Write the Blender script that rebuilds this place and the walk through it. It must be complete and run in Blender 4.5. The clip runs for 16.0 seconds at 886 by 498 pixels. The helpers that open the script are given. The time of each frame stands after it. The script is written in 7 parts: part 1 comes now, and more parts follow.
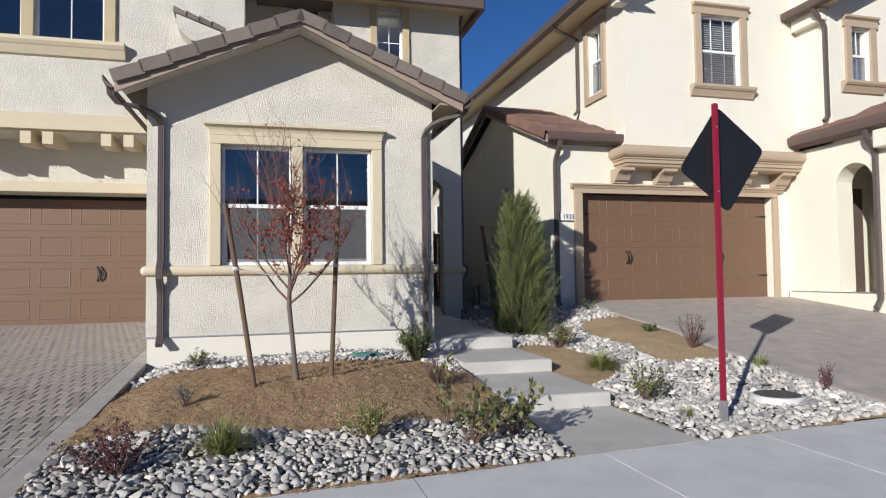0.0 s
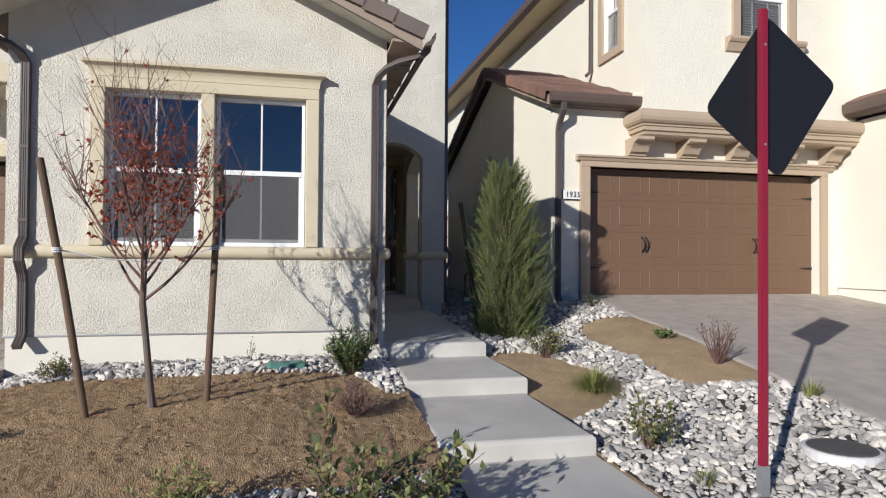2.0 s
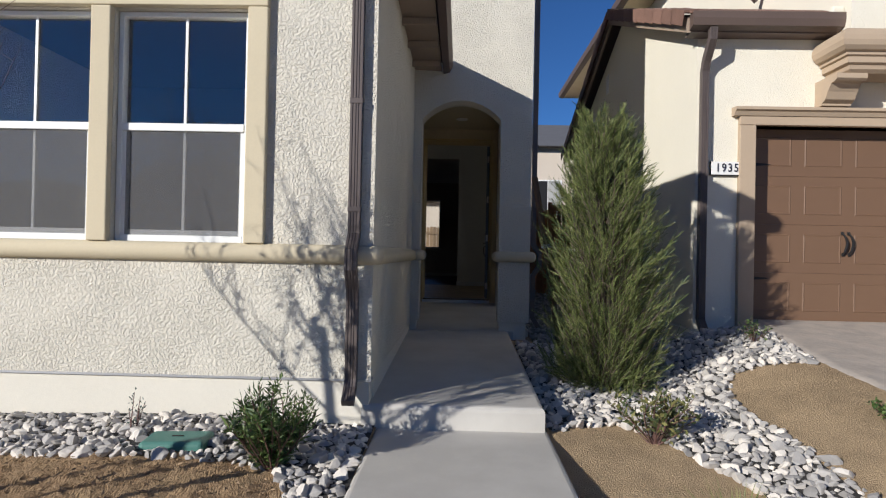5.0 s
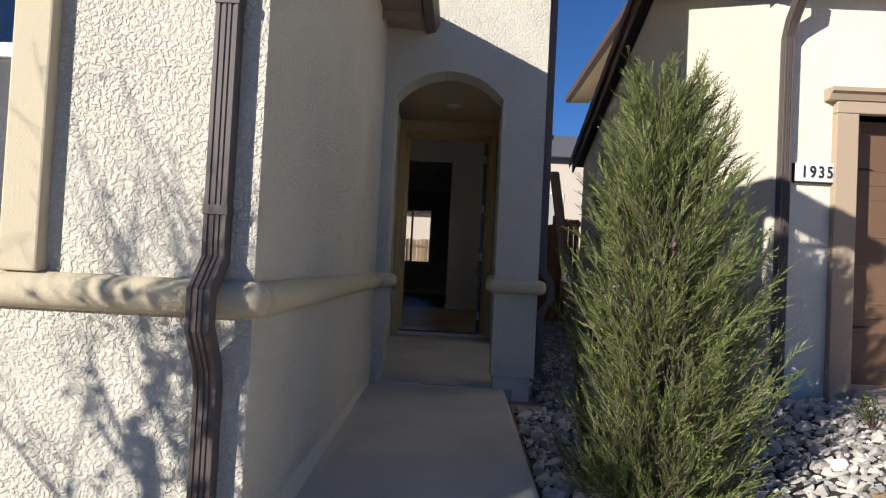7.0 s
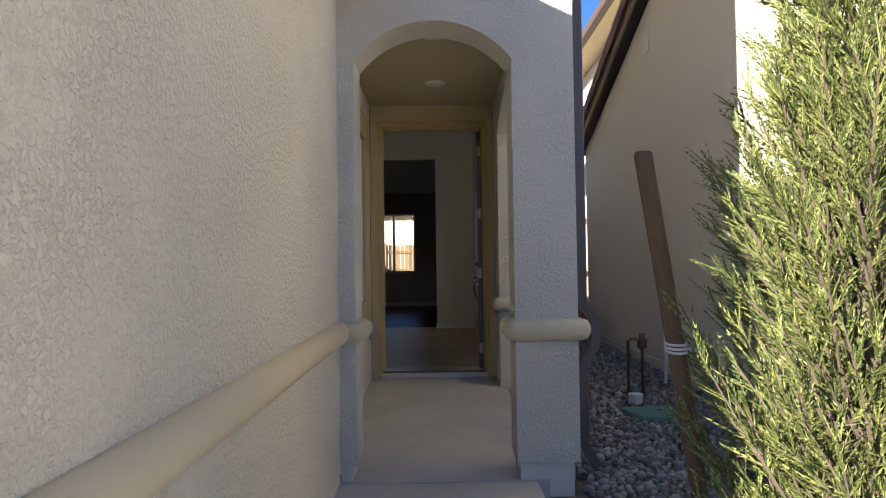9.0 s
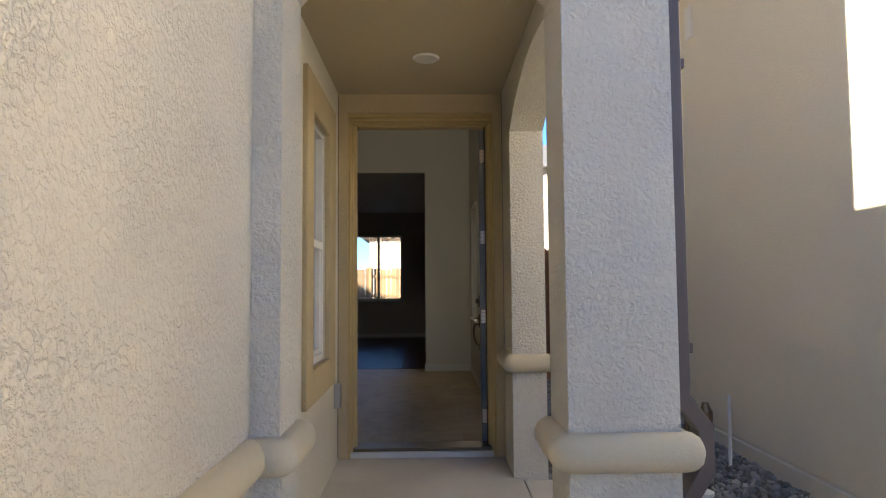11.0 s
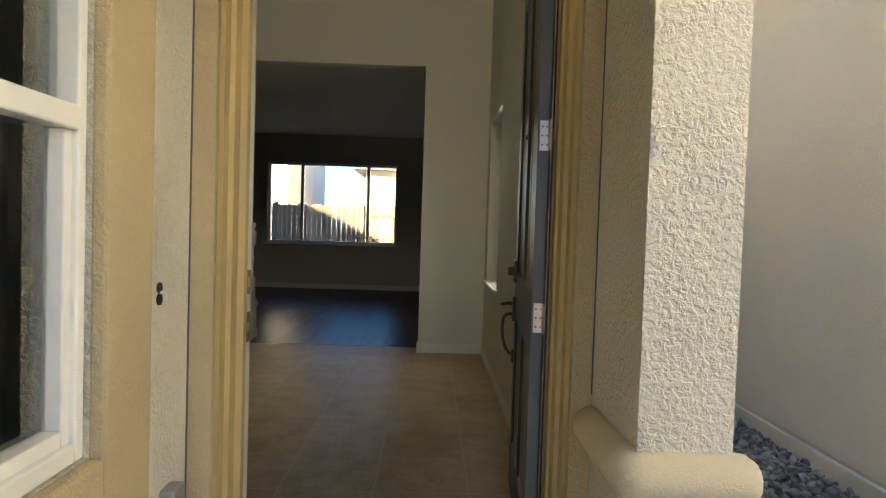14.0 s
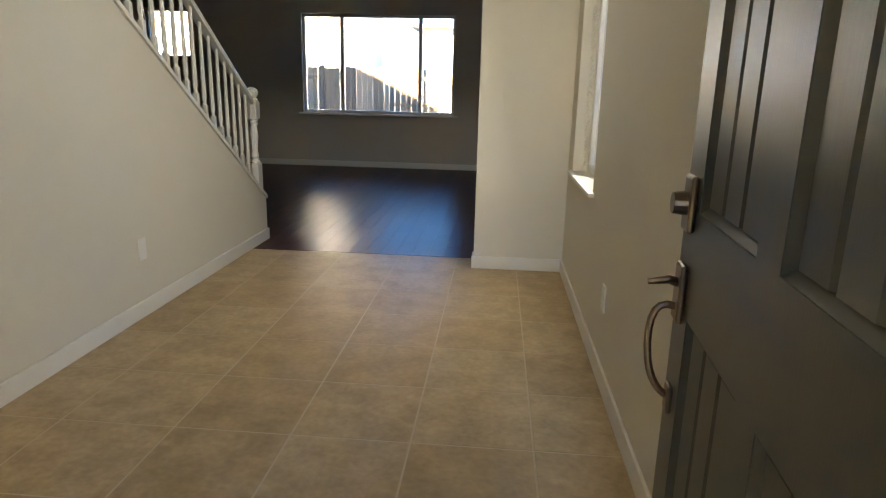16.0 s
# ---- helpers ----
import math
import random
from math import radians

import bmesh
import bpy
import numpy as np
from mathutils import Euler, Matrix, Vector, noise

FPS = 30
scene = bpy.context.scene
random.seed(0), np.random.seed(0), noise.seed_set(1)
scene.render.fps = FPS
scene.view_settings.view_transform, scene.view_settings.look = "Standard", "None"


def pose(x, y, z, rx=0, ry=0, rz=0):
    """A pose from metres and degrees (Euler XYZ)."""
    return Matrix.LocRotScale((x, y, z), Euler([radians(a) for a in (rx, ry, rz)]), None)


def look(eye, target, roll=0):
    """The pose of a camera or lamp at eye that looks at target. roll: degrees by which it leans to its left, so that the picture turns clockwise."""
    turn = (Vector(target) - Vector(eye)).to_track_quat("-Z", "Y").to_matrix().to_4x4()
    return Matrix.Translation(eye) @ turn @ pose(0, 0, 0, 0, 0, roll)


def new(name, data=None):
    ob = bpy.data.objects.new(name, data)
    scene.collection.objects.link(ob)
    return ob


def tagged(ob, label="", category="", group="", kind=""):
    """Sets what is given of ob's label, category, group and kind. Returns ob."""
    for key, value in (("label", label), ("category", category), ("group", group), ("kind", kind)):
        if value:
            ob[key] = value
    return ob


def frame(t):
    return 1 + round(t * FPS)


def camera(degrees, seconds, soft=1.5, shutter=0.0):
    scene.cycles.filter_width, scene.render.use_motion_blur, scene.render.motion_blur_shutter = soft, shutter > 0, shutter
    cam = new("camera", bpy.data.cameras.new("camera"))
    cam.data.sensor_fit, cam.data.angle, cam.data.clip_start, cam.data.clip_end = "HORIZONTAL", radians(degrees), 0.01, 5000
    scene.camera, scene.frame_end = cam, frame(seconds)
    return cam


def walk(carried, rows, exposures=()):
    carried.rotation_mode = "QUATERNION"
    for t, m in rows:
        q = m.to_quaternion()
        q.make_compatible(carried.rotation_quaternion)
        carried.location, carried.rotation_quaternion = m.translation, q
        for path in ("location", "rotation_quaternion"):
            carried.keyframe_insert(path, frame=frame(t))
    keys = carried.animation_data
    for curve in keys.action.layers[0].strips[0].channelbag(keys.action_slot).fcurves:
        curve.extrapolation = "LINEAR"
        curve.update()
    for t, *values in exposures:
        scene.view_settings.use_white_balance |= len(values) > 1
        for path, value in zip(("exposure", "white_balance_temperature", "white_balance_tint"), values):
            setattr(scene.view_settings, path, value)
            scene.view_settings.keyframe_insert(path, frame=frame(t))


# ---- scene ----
cam = camera(70.1, 16.0, 1.2)
PATH = [
    (0, (0.208, -0.166, 1.243), (0.724, 1.764, 1.326), -0.7),
    (0.5, (0.496, 0.262, 1.337), (1.037, 2.183, 1.471), -0.1),
    (1, (0.804, 0.646, 1.305), (1.276, 2.588, 1.381), 2.0),
    (1.5, (1.115, 1.055, 1.303), (1.694, 2.968, 1.361), -1.0),
    (2, (1.403, 1.439, 1.285), (1.841, 3.39, 1.317), 0.4),
    (2.5, (1.7, 1.858, 1.255), (2.068, 3.823, 1.301), 2.7),
    (3, (1.999, 2.256, 1.233), (2.405, 4.214, 1.221), 1.7),
    (3.5, (2.267, 2.732, 1.231), (2.333, 4.731, 1.196), 0.8),
    (4, (2.489, 3.172, 1.31), (2.618, 5.168, 1.329), -0.4),
    (4.5, (2.656, 3.583, 1.31), (2.651, 5.582, 1.272), 2.5),
    (5, (2.803, 4.02, 1.352), (2.75, 6.02, 1.368), 1.2),
    (5.2, (2.841, 4.195, 1.363), (2.879, 6.193, 1.447), 0.3),
    (7.3, (2.91, 6.191, 1.503), (2.864, 8.191, 1.539), 3.0),
    (7.5, (2.898, 6.338, 1.52), (2.856, 8.337, 1.527), 2.1),
    (8, (2.825, 6.806, 1.551), (2.864, 8.801, 1.68), -1.1),
    (8.5, (2.844, 7.215, 1.617), (2.89, 9.21, 1.737), -0.8),
    (9, (2.828, 7.593, 1.699), (2.836, 9.593, 1.752), -0.8),
    (9.5, (2.766, 8.01, 1.742), (2.752, 10.008, 1.842), -2.6),
    (10, (2.796, 8.428, 1.788), (2.827, 10.425, 1.897), -0.5),
    (10.2, (2.8, 8.571, 1.852), (2.796, 10.568, 1.971), -0.1),
    (12.5, (2.86, 10.428, 1.846), (3.027, 12.419, 1.946), -1.3),
    (13, (2.874, 10.933, 1.882), (2.752, 12.927, 1.972), -0.2),
    (13.5, (2.86, 11.419, 1.91), (2.795, 13.416, 2.013), -0.0),
    (14, (2.861, 11.912, 1.911), (2.898, 13.91, 1.843), 1.8),
    (14.5, (2.829, 12.406, 1.901), (2.817, 14.396, 1.706), 1.2),
    (15, (2.81, 12.833, 1.908), (2.912, 14.806, 1.599), -0.7),
    (15.5, (2.85, 13.29, 1.946), (2.689, 15.249, 1.574), 0.2),
    (16, (2.89, 13.704, 1.91), (2.735, 15.638, 1.427), 1.4),
]
EXPOSE = [(0.0, 0.04, 6200, 10), (3.0, 0.04, 6200, 10), (5.2, 0.05, 6300, 10), (7.5, 0.72, 6700, 10), (8.0, 1.18, 6900, 10), (8.5, 1.66, 7100, 10), (9.0, 1.78, 7250, 10), (10.0, 2.35, 7600, 10), (12.5, 2.7, 8150, 8),
          (13.0, 2.98, 8320, 5), (13.5, 3.13, 8500, 2), (14.0, 3.45, 8500, 2), (14.5, 3.68, 8500, 2), (15.0, 4.12, 8400, 3), (16.0, 5.0, 8100, 6)]
walk(cam, [(t, look(eye, goal, roll)) for t, eye, goal, roll in PATH], EXPOSE)

# ---- world, sun, sky ----
SUN = Vector((1.044, 1.0, -0.499)).normalized()
world = bpy.data.worlds.new("world")
scene.world = world
world.use_nodes = True
wn = world.node_tree
sky = wn.nodes.new("ShaderNodeTexSky")
sky.sky_type = 'NISHITA'
sky.sun_disc = False
sky.sun_elevation = math.asin(-SUN.z)
sky.sun_rotation = math.atan2(-SUN.x, -SUN.y)
sky.altitude = 2500
sky.air_density = 1.0
sky.dust_density = 0.0
sky.ozone_density = 9.0
wn.nodes["Background"].inputs["Strength"].default_value = 0.085
wn.links.new(sky.outputs["Color"], wn.nodes["Background"].inputs["Color"])
sun = new("sun", bpy.data.lights.new("sun", 'SUN'))
sun.data.energy = 5.0
sun.data.angle = radians(0.53)
sun.data.color = (1.0, 0.955, 0.88)
sun.rotation_mode = 'QUATERNION'
sun.rotation_quaternion = SUN.to_track_quat('-Z', 'Y')


# fill lamps added in the upper window over the porch and the tall hall window, standing in for sky light
for nm, eye, goal, w, h, watts in (("upper_window_fill", (2.26, 11.42, 5.67), (2.26, 14.0, 4.6), 0.46, 0.88, 3.3),
                                   ("hall_window_fill", (3.455, 17.5, 2.17), (1.0, 15.6, 1.7), 0.84, 1.4, 0.58)):
    lamp = new(nm, bpy.data.lights.new(nm, 'AREA'))
    lamp.data.shape, lamp.data.size, lamp.data.size_y = 'RECTANGLE', w, h
    lamp.data.energy = watts
    lamp.data.color = (0.95, 0.97, 1.0)
    lamp.matrix_world = look(eye, goal)


# ---- materials ----
def mat(name, color, rough=0.8, var=0.12, scale=3.0, fine=60.0, bump=0.0, bump_scale=80.0, metal=0.0,
        island=0.0, obj=0.0, spec=0.5, tint=None, voro=0.0, stretch=(1, 1, 1), dist=0.01, coat=0.0):
    """A principled material with two scales of colour variation, fine relief and, per piece, a random tone."""
    m = bpy.data.materials.new(name)
    m.use_nodes = True
    nt = m.node_tree
    N, L = nt.nodes, nt.links
    p = N["Principled BSDF"]
    p.inputs["Roughness"].default_value = rough
    p.inputs["Metallic"].default_value = metal
    p.inputs["Specular IOR Level"].default_value = spec
    p.inputs["Coat Weight"].default_value = coat
    geo = N.new("ShaderNodeNewGeometry")
    mp = N.new("ShaderNodeMapping")
    mp.inputs["Scale"].default_value = stretch
    L.new(geo.outputs["Position"], mp.inputs["Vector"])

    def tex(s, detail=4.0, rg=0.55):
        n = N.new("ShaderNodeTexNoise")
        n.inputs["Scale"].default_value = s
        n.inputs["Detail"].default_value = detail
        n.inputs["Roughness"].default_value = rg
        L.new(mp.outputs["Vector"], n.inputs["Vector"])
        return n.outputs["Fac"]

    def math_(op, a, b):
        n = N.new("ShaderNodeMath")
        n.operation = op
        for i, v in enumerate((a, b)):
            if isinstance(v, (int, float)):
                n.inputs[i].default_value = v
            else:
                L.new(v, n.inputs[i])
        return n.outputs[0]

    f = math_('ADD', math_('MULTIPLY', math_('SUBTRACT', tex(scale), 0.5), 2.2 * var),
              math_('MULTIPLY', math_('SUBTRACT', tex(fine, 3.0), 0.5), 1.4 * var))
    if island:
        f = math_('ADD', f, math_('MULTIPLY', math_('SUBTRACT', geo.outputs["Random Per Island"], 0.5), 2 * island))
    if obj:
        oi = N.new("ShaderNodeObjectInfo")
        f = math_('ADD', f, math_('MULTIPLY', math_('SUBTRACT', oi.outputs["Random"], 0.5), 2 * obj))
    gain = math_('ADD', f, 1.0)
    base = N.new("ShaderNodeMix")
    base.data_type = 'RGBA'
    base.inputs[6].default_value = (*color, 1)
    base.inputs[7].default_value = (*(tint or color), 1)
    if tint:
        r = N.new("ShaderNodeMapRange")
        r.inputs["From Min"].default_value, r.inputs["From Max"].default_value = 0.4, 0.62
        src = tex(scale * 2.3, 5.0)
        if island:
            src = math_('ADD', math_('MULTIPLY', src, 0.4), math_('MULTIPLY', geo.outputs["Random Per Island"], 0.6))
        elif obj:
            src = math_('ADD', math_('MULTIPLY', src, 0.4), math_('MULTIPLY', oi.outputs["Random"], 0.6))
        L.new(src, r.inputs["Value"])
        L.new(r.outputs["Result"], base.inputs[0])
    else:
        base.inputs[0].default_value = 0.0
    vm = N.new("ShaderNodeVectorMath")
    vm.operation = 'SCALE'
    L.new(base.outputs[2], vm.inputs[0])
    L.new(gain, vm.inputs["Scale"])
    L.new(vm.outputs["Vector"], p.inputs["Base Color"])
    if bump:
        b = N.new("ShaderNodeBump")
        b.inputs["Strength"].default_value = bump
        b.inputs["Distance"].default_value = dist
        h = tex(bump_scale, 3.0, 0.5)
        if voro:
            lace = N.new("ShaderNodeTexNoise")
            lace.inputs["Scale"].default_value = voro
            lace.inputs["Detail"].default_value = 3.0
            lace.inputs["Roughness"].default_value = 0.55
            lace.inputs["Distortion"].default_value = 0.35
            L.new(mp.outputs["Vector"], lace.inputs["Vector"])
            ramp = N.new("ShaderNodeMapRange")
            ramp.inputs["From Min"].default_value, ramp.inputs["From Max"].default_value = 0.42, 0.57
            L.new(lace.outputs["Fac"], ramp.inputs["Value"])
            patch = N.new("ShaderNodeMapRange")
            patch.inputs["From Min"].default_value, patch.inputs["From Max"].default_value = 0.40, 0.58
            patch.inputs["To Min"].default_value, patch.inputs["To Max"].default_value = 0.38, 0.72
            L.new(tex(2.6, 3.0), patch.inputs["Value"])
            h = math_('ADD', math_('MULTIPLY', h, 0.3), math_('ADD', math_('MULTIPLY', ramp.outputs["Result"], patch.outputs["Result"]), math_('MULTIPLY', tex(voro * 0.3, 2.0, 0.4), 0.5)))
        L.new(h, b.inputs["Height"])
        L.new(b.outputs["Normal"], p.inputs["Normal"])
    return m


def leaf_mat(name, color, tint, trans=0.25, rough=0.5):
    m = mat(name, color, rough=rough, var=0.15, scale=9, fine=70, island=0.3, tint=tint)
    p = m.node_tree.nodes["Principled BSDF"]
    t = m.node_tree.nodes.new("ShaderNodeBsdfTranslucent")
    mixer = m.node_tree.nodes.new("ShaderNodeMixShader")
    out = m.node_tree.nodes["Material Output"]
    mixer.inputs[0].default_value = trans
    src = p.inputs["Base Color"].links[0].from_socket
    m.node_tree.links.new(src, t.inputs["Color"])
    m.node_tree.links.new(p.outputs[0], mixer.inputs[1])
    m.node_tree.links.new(t.outputs[0], mixer.inputs[2])
    m.node_tree.links.new(mixer.outputs[0], out.inputs["Surface"])
    return m


STUCCO = mat("stucco_cream", (0.70, 0.655, 0.56), 0.9, 0.05, 0.9, 45, bump=0.82, bump_scale=170, voro=58, dist=0.0115, spec=0.25)
STUCCO_N = mat("stucco_pale", (0.79, 0.74, 0.62), 0.9, 0.04, 0.7, 45, bump=0.5, bump_scale=160, voro=66, dist=0.007, spec=0.25)
STEM = mat("foundation_stucco", (0.70, 0.66, 0.57), 0.9, 0.06, 1.3, 50, bump=0.3, bump_scale=110, dist=0.004, spec=0.25)
TRIM = mat("trim_tan_stucco", (0.53, 0.43, 0.27), 0.88, 0.07, 1.6, 60, bump=0.6, bump_scale=150, voro=90, dist=0.006, spec=0.25)
BAND = mat("band_tan_stucco", (0.60, 0.52, 0.37), 0.88, 0.07, 1.6, 60, bump=0.35, bump_scale=120, dist=0.005, spec=0.25)
TRIM_N = mat("trim_taupe_stucco", (0.44, 0.34, 0.245), 0.88, 0.06, 1.4, 60, bump=0.3, bump_scale=120, dist=0.004, spec=0.25)
FASCIA = mat("fascia_paint", (0.115, 0.08, 0.066), 0.6, 0.1, 3, 50, bump=0.1, bump_scale=60)
RAKE = mat("rake_paint", (0.33, 0.255, 0.195), 0.7, 0.08, 3, 40, bump=0.1, bump_scale=60)
SOFFIT = mat("soffit_paint", (0.50, 0.40, 0.25), 0.7, 0.08, 3, 40, bump=0.1, bump_scale=60)
TILE_ROOF = mat("roof_tile_grey_brown", (0.165, 0.13, 0.11), 0.85, 0.2, 5, 90, bump=0.4, bump_scale=140, obj=0.22, dist=0.004)
TILE_RED = mat("roof_tile_red_brown", (0.205, 0.115, 0.085), 0.85, 0.2, 5, 90, bump=0.4, bump_scale=140, obj=0.25, dist=0.004)
ROOF_BASE = mat("roof_underlay", (0.12, 0.09, 0.08), 0.9, 0.2, 4, 60, bump=0.3)
GUTTER = mat("downspout_brown", (0.105, 0.083, 0.076), 0.42, 0.08, 4, 90, spec=0.5)
GARAGE = mat("garage_door_brown", (0.165, 0.096, 0.058), 0.5, 0.05, 2, 60, bump=0.08, bump_scale=200, stretch=(1, 1, 6))
VINYL = mat("white_vinyl", (0.82, 0.82, 0.80), 0.35, 0.03, 2, 40)
BLACK = mat("black_iron", (0.015, 0.014, 0.014), 0.5, 0.15, 6, 80)
BRONZE = mat("worn_bronze_hardware", (0.16, 0.115, 0.075), 0.35, 0.2, 12, 120, metal=0.9)
STEEL = mat("satin_steel_hinge", (0.62, 0.55, 0.50), 0.38, 0.1, 10, 90, metal=0.9)
WALK_CONCRETE = mat("walkway_concrete", (0.545, 0.52, 0.475), 0.9, 0.09, 0.9, 130, bump=0.25, bump_scale=220, dist=0.003, tint=(0.48, 0.455, 0.415), spec=0.3)
CONCRETE = mat("broom_concrete", (0.66, 0.645, 0.62), 0.9, 0.07, 1.2, 130, bump=0.25, bump_scale=220, dist=0.003, tint=(0.60, 0.585, 0.565), spec=0.3)
STAMPED = mat("driveway_concrete", (0.46, 0.40, 0.345), 0.85, 0.2, 2.4, 60, bump=0.5, bump_scale=9, dist=0.012, tint=(0.39, 0.345, 0.305), spec=0.3)
BORDER = mat("paver_border", (0.43, 0.39, 0.35), 0.9, 0.1, 4, 90, bump=0.3, bump_scale=150, dist=0.003, tint=(0.38, 0.345, 0.31))
PAVER = mat("paver_grey", (0.385, 0.33, 0.28), 0.9, 0.12, 4, 90, bump=0.35, bump_scale=150, obj=0.2, island=0.18, dist=0.003, tint=(0.30, 0.265, 0.24))
PAVER_J = mat("paver_sand", (0.13, 0.115, 0.10), 0.95, 0.15, 6, 120, bump=0.4, bump_scale=220)
ASPHALT = mat("asphalt", (0.05, 0.05, 0.05), 0.9, 0.2, 2, 180, bump=0.4, bump_scale=260)
MULCH = mat("shredded_mulch", (0.315, 0.208, 0.118), 0.95, 0.22, 2.2, 160, bump=0.75, bump_scale=90, dist=0.022, tint=(0.385, 0.265, 0.15), spec=0.2, stretch=(1.5, 0.5, 1))
MULCH_R = mat("decomposed_granite", (0.45, 0.325, 0.195), 0.95, 0.2, 1.8, 160, bump=0.7, bump_scale=120, dist=0.02, tint=(0.38, 0.275, 0.165), spec=0.2)
MULCH_BIT = mat("mulch_chip", (0.24, 0.16, 0.095), 0.95, 0.2, 9, 120, island=0.25, tint=(0.31, 0.215, 0.13), spec=0.2)
# near-black, for the shade down between the cobbles
GAP_SHADE = mat("cobble_gap_shade", (0.035, 0.032, 0.03), 0.95, 0.2, 6, 120, bump=0.3, bump_scale=160)
SCREEN = mat("insect_screen", (0.16, 0.16, 0.165), 0.8, 0.03)
SOIL = mat("yard_soil", (0.20, 0.155, 0.11), 0.95, 0.25, 1.5, 90, bump=0.8, bump_scale=60, dist=0.02)
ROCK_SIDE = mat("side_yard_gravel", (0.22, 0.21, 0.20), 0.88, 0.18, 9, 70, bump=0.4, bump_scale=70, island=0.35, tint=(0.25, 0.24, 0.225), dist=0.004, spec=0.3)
ROCK = mat("river_cobble", (0.37, 0.35, 0.33), 0.85, 0.18, 9, 70, bump=0.45, bump_scale=70, island=0.42, obj=0.36, tint=(0.44, 0.405, 0.36), dist=0.004, spec=0.35)
BARK = mat("young_bark", (0.14, 0.105, 0.085), 0.85, 0.25, 10, 120, bump=0.5, bump_scale=120, dist=0.004, stretch=(1, 1, 0.3))
TWIG = mat("red_brown_twig", (0.14, 0.075, 0.062), 0.7, 0.2, 10, 120)
STAKE = mat("weathered_stake", (0.135, 0.085, 0.055), 0.9, 0.25, 5, 90, bump=0.5, bump_scale=90, stretch=(1, 1, 0.15), dist=0.005)
WHITE_TIE = mat("white_tie", (0.75, 0.74, 0.72), 0.5, 0.05)
RED = mat("sign_post_red", (0.23, 0.012, 0.032), 0.45, 0.08, 4, 60)
SIGN = mat("sign_back_black", (0.010, 0.010, 0.012), 0.55, 0.2, 5, 60)
GALV = mat("galvanised_steel", (0.45, 0.45, 0.46), 0.45, 0.15, 9, 90, metal=0.7)
GREENBOX = mat("green_plastic_lid", (0.07, 0.20, 0.165), 0.6, 0.12, 6, 90, bump=0.15, bump_scale=120)
PVC = mat("white_pvc", (0.72, 0.71, 0.68), 0.45, 0.06)
IRON = mat("manhole_iron", (0.085, 0.08, 0.075), 0.75, 0.25, 7, 90, bump=0.6, bump_scale=70)
FENCE_R = mat("fence_redwood", (0.25, 0.105, 0.045), 0.8, 0.18, 3, 60, bump=0.4, bump_scale=60, obj=0.2, island=0.15, stretch=(1, 1, 0.12), dist=0.004)
FENCE_B = mat("fence_cedar_raw", (0.24, 0.16, 0.09), 0.85, 0.16, 3, 60, bump=0.4, bump_scale=60, obj=0.38, stretch=(1, 1, 0.12), dist=0.004)
WALL_IN = mat("interior_wall_paint", (0.64, 0.60, 0.51), 0.75, 0.03, 1.2, 70, bump=0.16, bump_scale=60, dist=0.004, spec=0.3)
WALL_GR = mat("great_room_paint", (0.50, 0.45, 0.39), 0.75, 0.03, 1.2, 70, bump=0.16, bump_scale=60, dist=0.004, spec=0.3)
# dark colour stands in for the unlit front room behind its panes
FRONT_ROOM_SHADE = mat("front_room_shade", (0.13, 0.12, 0.11), 0.8, 0.05, 1.5, 60)
CEIL = mat("ceiling_paint", (0.74, 0.72, 0.67), 0.85, 0.03, 1.5, 60, bump=0.15, bump_scale=70)
PORCH_CEIL = mat("porch_ceiling_stucco", (0.52, 0.44, 0.29), 0.9, 0.05, 1.5, 60, bump=0.35, bump_scale=110, dist=0.005)
WHITE = mat("white_trim_paint", (0.72, 0.70, 0.65), 0.4, 0.03, 2, 60)
TILE_F = mat("beige_floor_tile", (0.47, 0.35, 0.205), 0.44, 0.36, 6.5, 34, bump=0.06, bump_scale=30, obj=0.06, tint=(0.39, 0.28, 0.155), spec=0.2)
GROUT = mat("tile_grout", (0.52, 0.42, 0.29), 0.9, 0.08, 4, 90)
WOOD = mat("dark_wood_floor", (0.060, 0.026, 0.017), 0.30, 0.25, 3, 40, bump=0.12, bump_scale=30, obj=0.25, stretch=(1, 0.12, 1), spec=0.14)
WOOD.node_tree.nodes["Principled BSDF"].inputs["IOR"].default_value = 1.25
DOOR = mat("door_dark_olive_paint", (0.052, 0.053, 0.044), 0.37, 0.08, 4, 90, bump=0.05, bump_scale=60, stretch=(4, 4, 0.25), dist=0.003)
# the edge's sky reflection is put into this blue-grey colour
DOOR_EDGE_SKY = mat("door_edge_sky_tint", (0.13, 0.145, 0.18), 0.45, 0.08, 4, 60)
JAMB = mat("door_jamb_gold_tan", (0.50, 0.37, 0.17), 0.55, 0.06, 3, 60, bump=0.1, bump_scale=60, stretch=(1, 1, 0.2))
CAULK = mat("grey_caulk", (0.11, 0.11, 0.12), 0.8, 0.1)
DARK = mat("dark_gap", (0.02, 0.018, 0.016), 0.9, 0.1)
HILL = mat("far_hill", (0.10, 0.085, 0.06), 0.95, 0.2, 0.05, 0.5)
ROOF_FAR = mat("far_roof_slate", (0.13, 0.13, 0.14), 0.9, 0.15, 2, 20, bump=0.4, bump_scale=8)
FAR_WALL = mat("far_house_wall", (0.62, 0.54, 0.45), 0.9, 0.05, 1, 30, bump=0.2)
PLATE = mat("number_plate_white", (0.78, 0.77, 0.74), 0.5, 0.03)
INK = mat("number_ink_dark", (0.02, 0.02, 0.035), 0.6, 0.05)
BLIND = mat("window_blind", (0.42, 0.42, 0.40), 0.6, 0.05)
LED = mat("lamp_lens", (0.7, 0.68, 0.62), 0.4, 0.03)

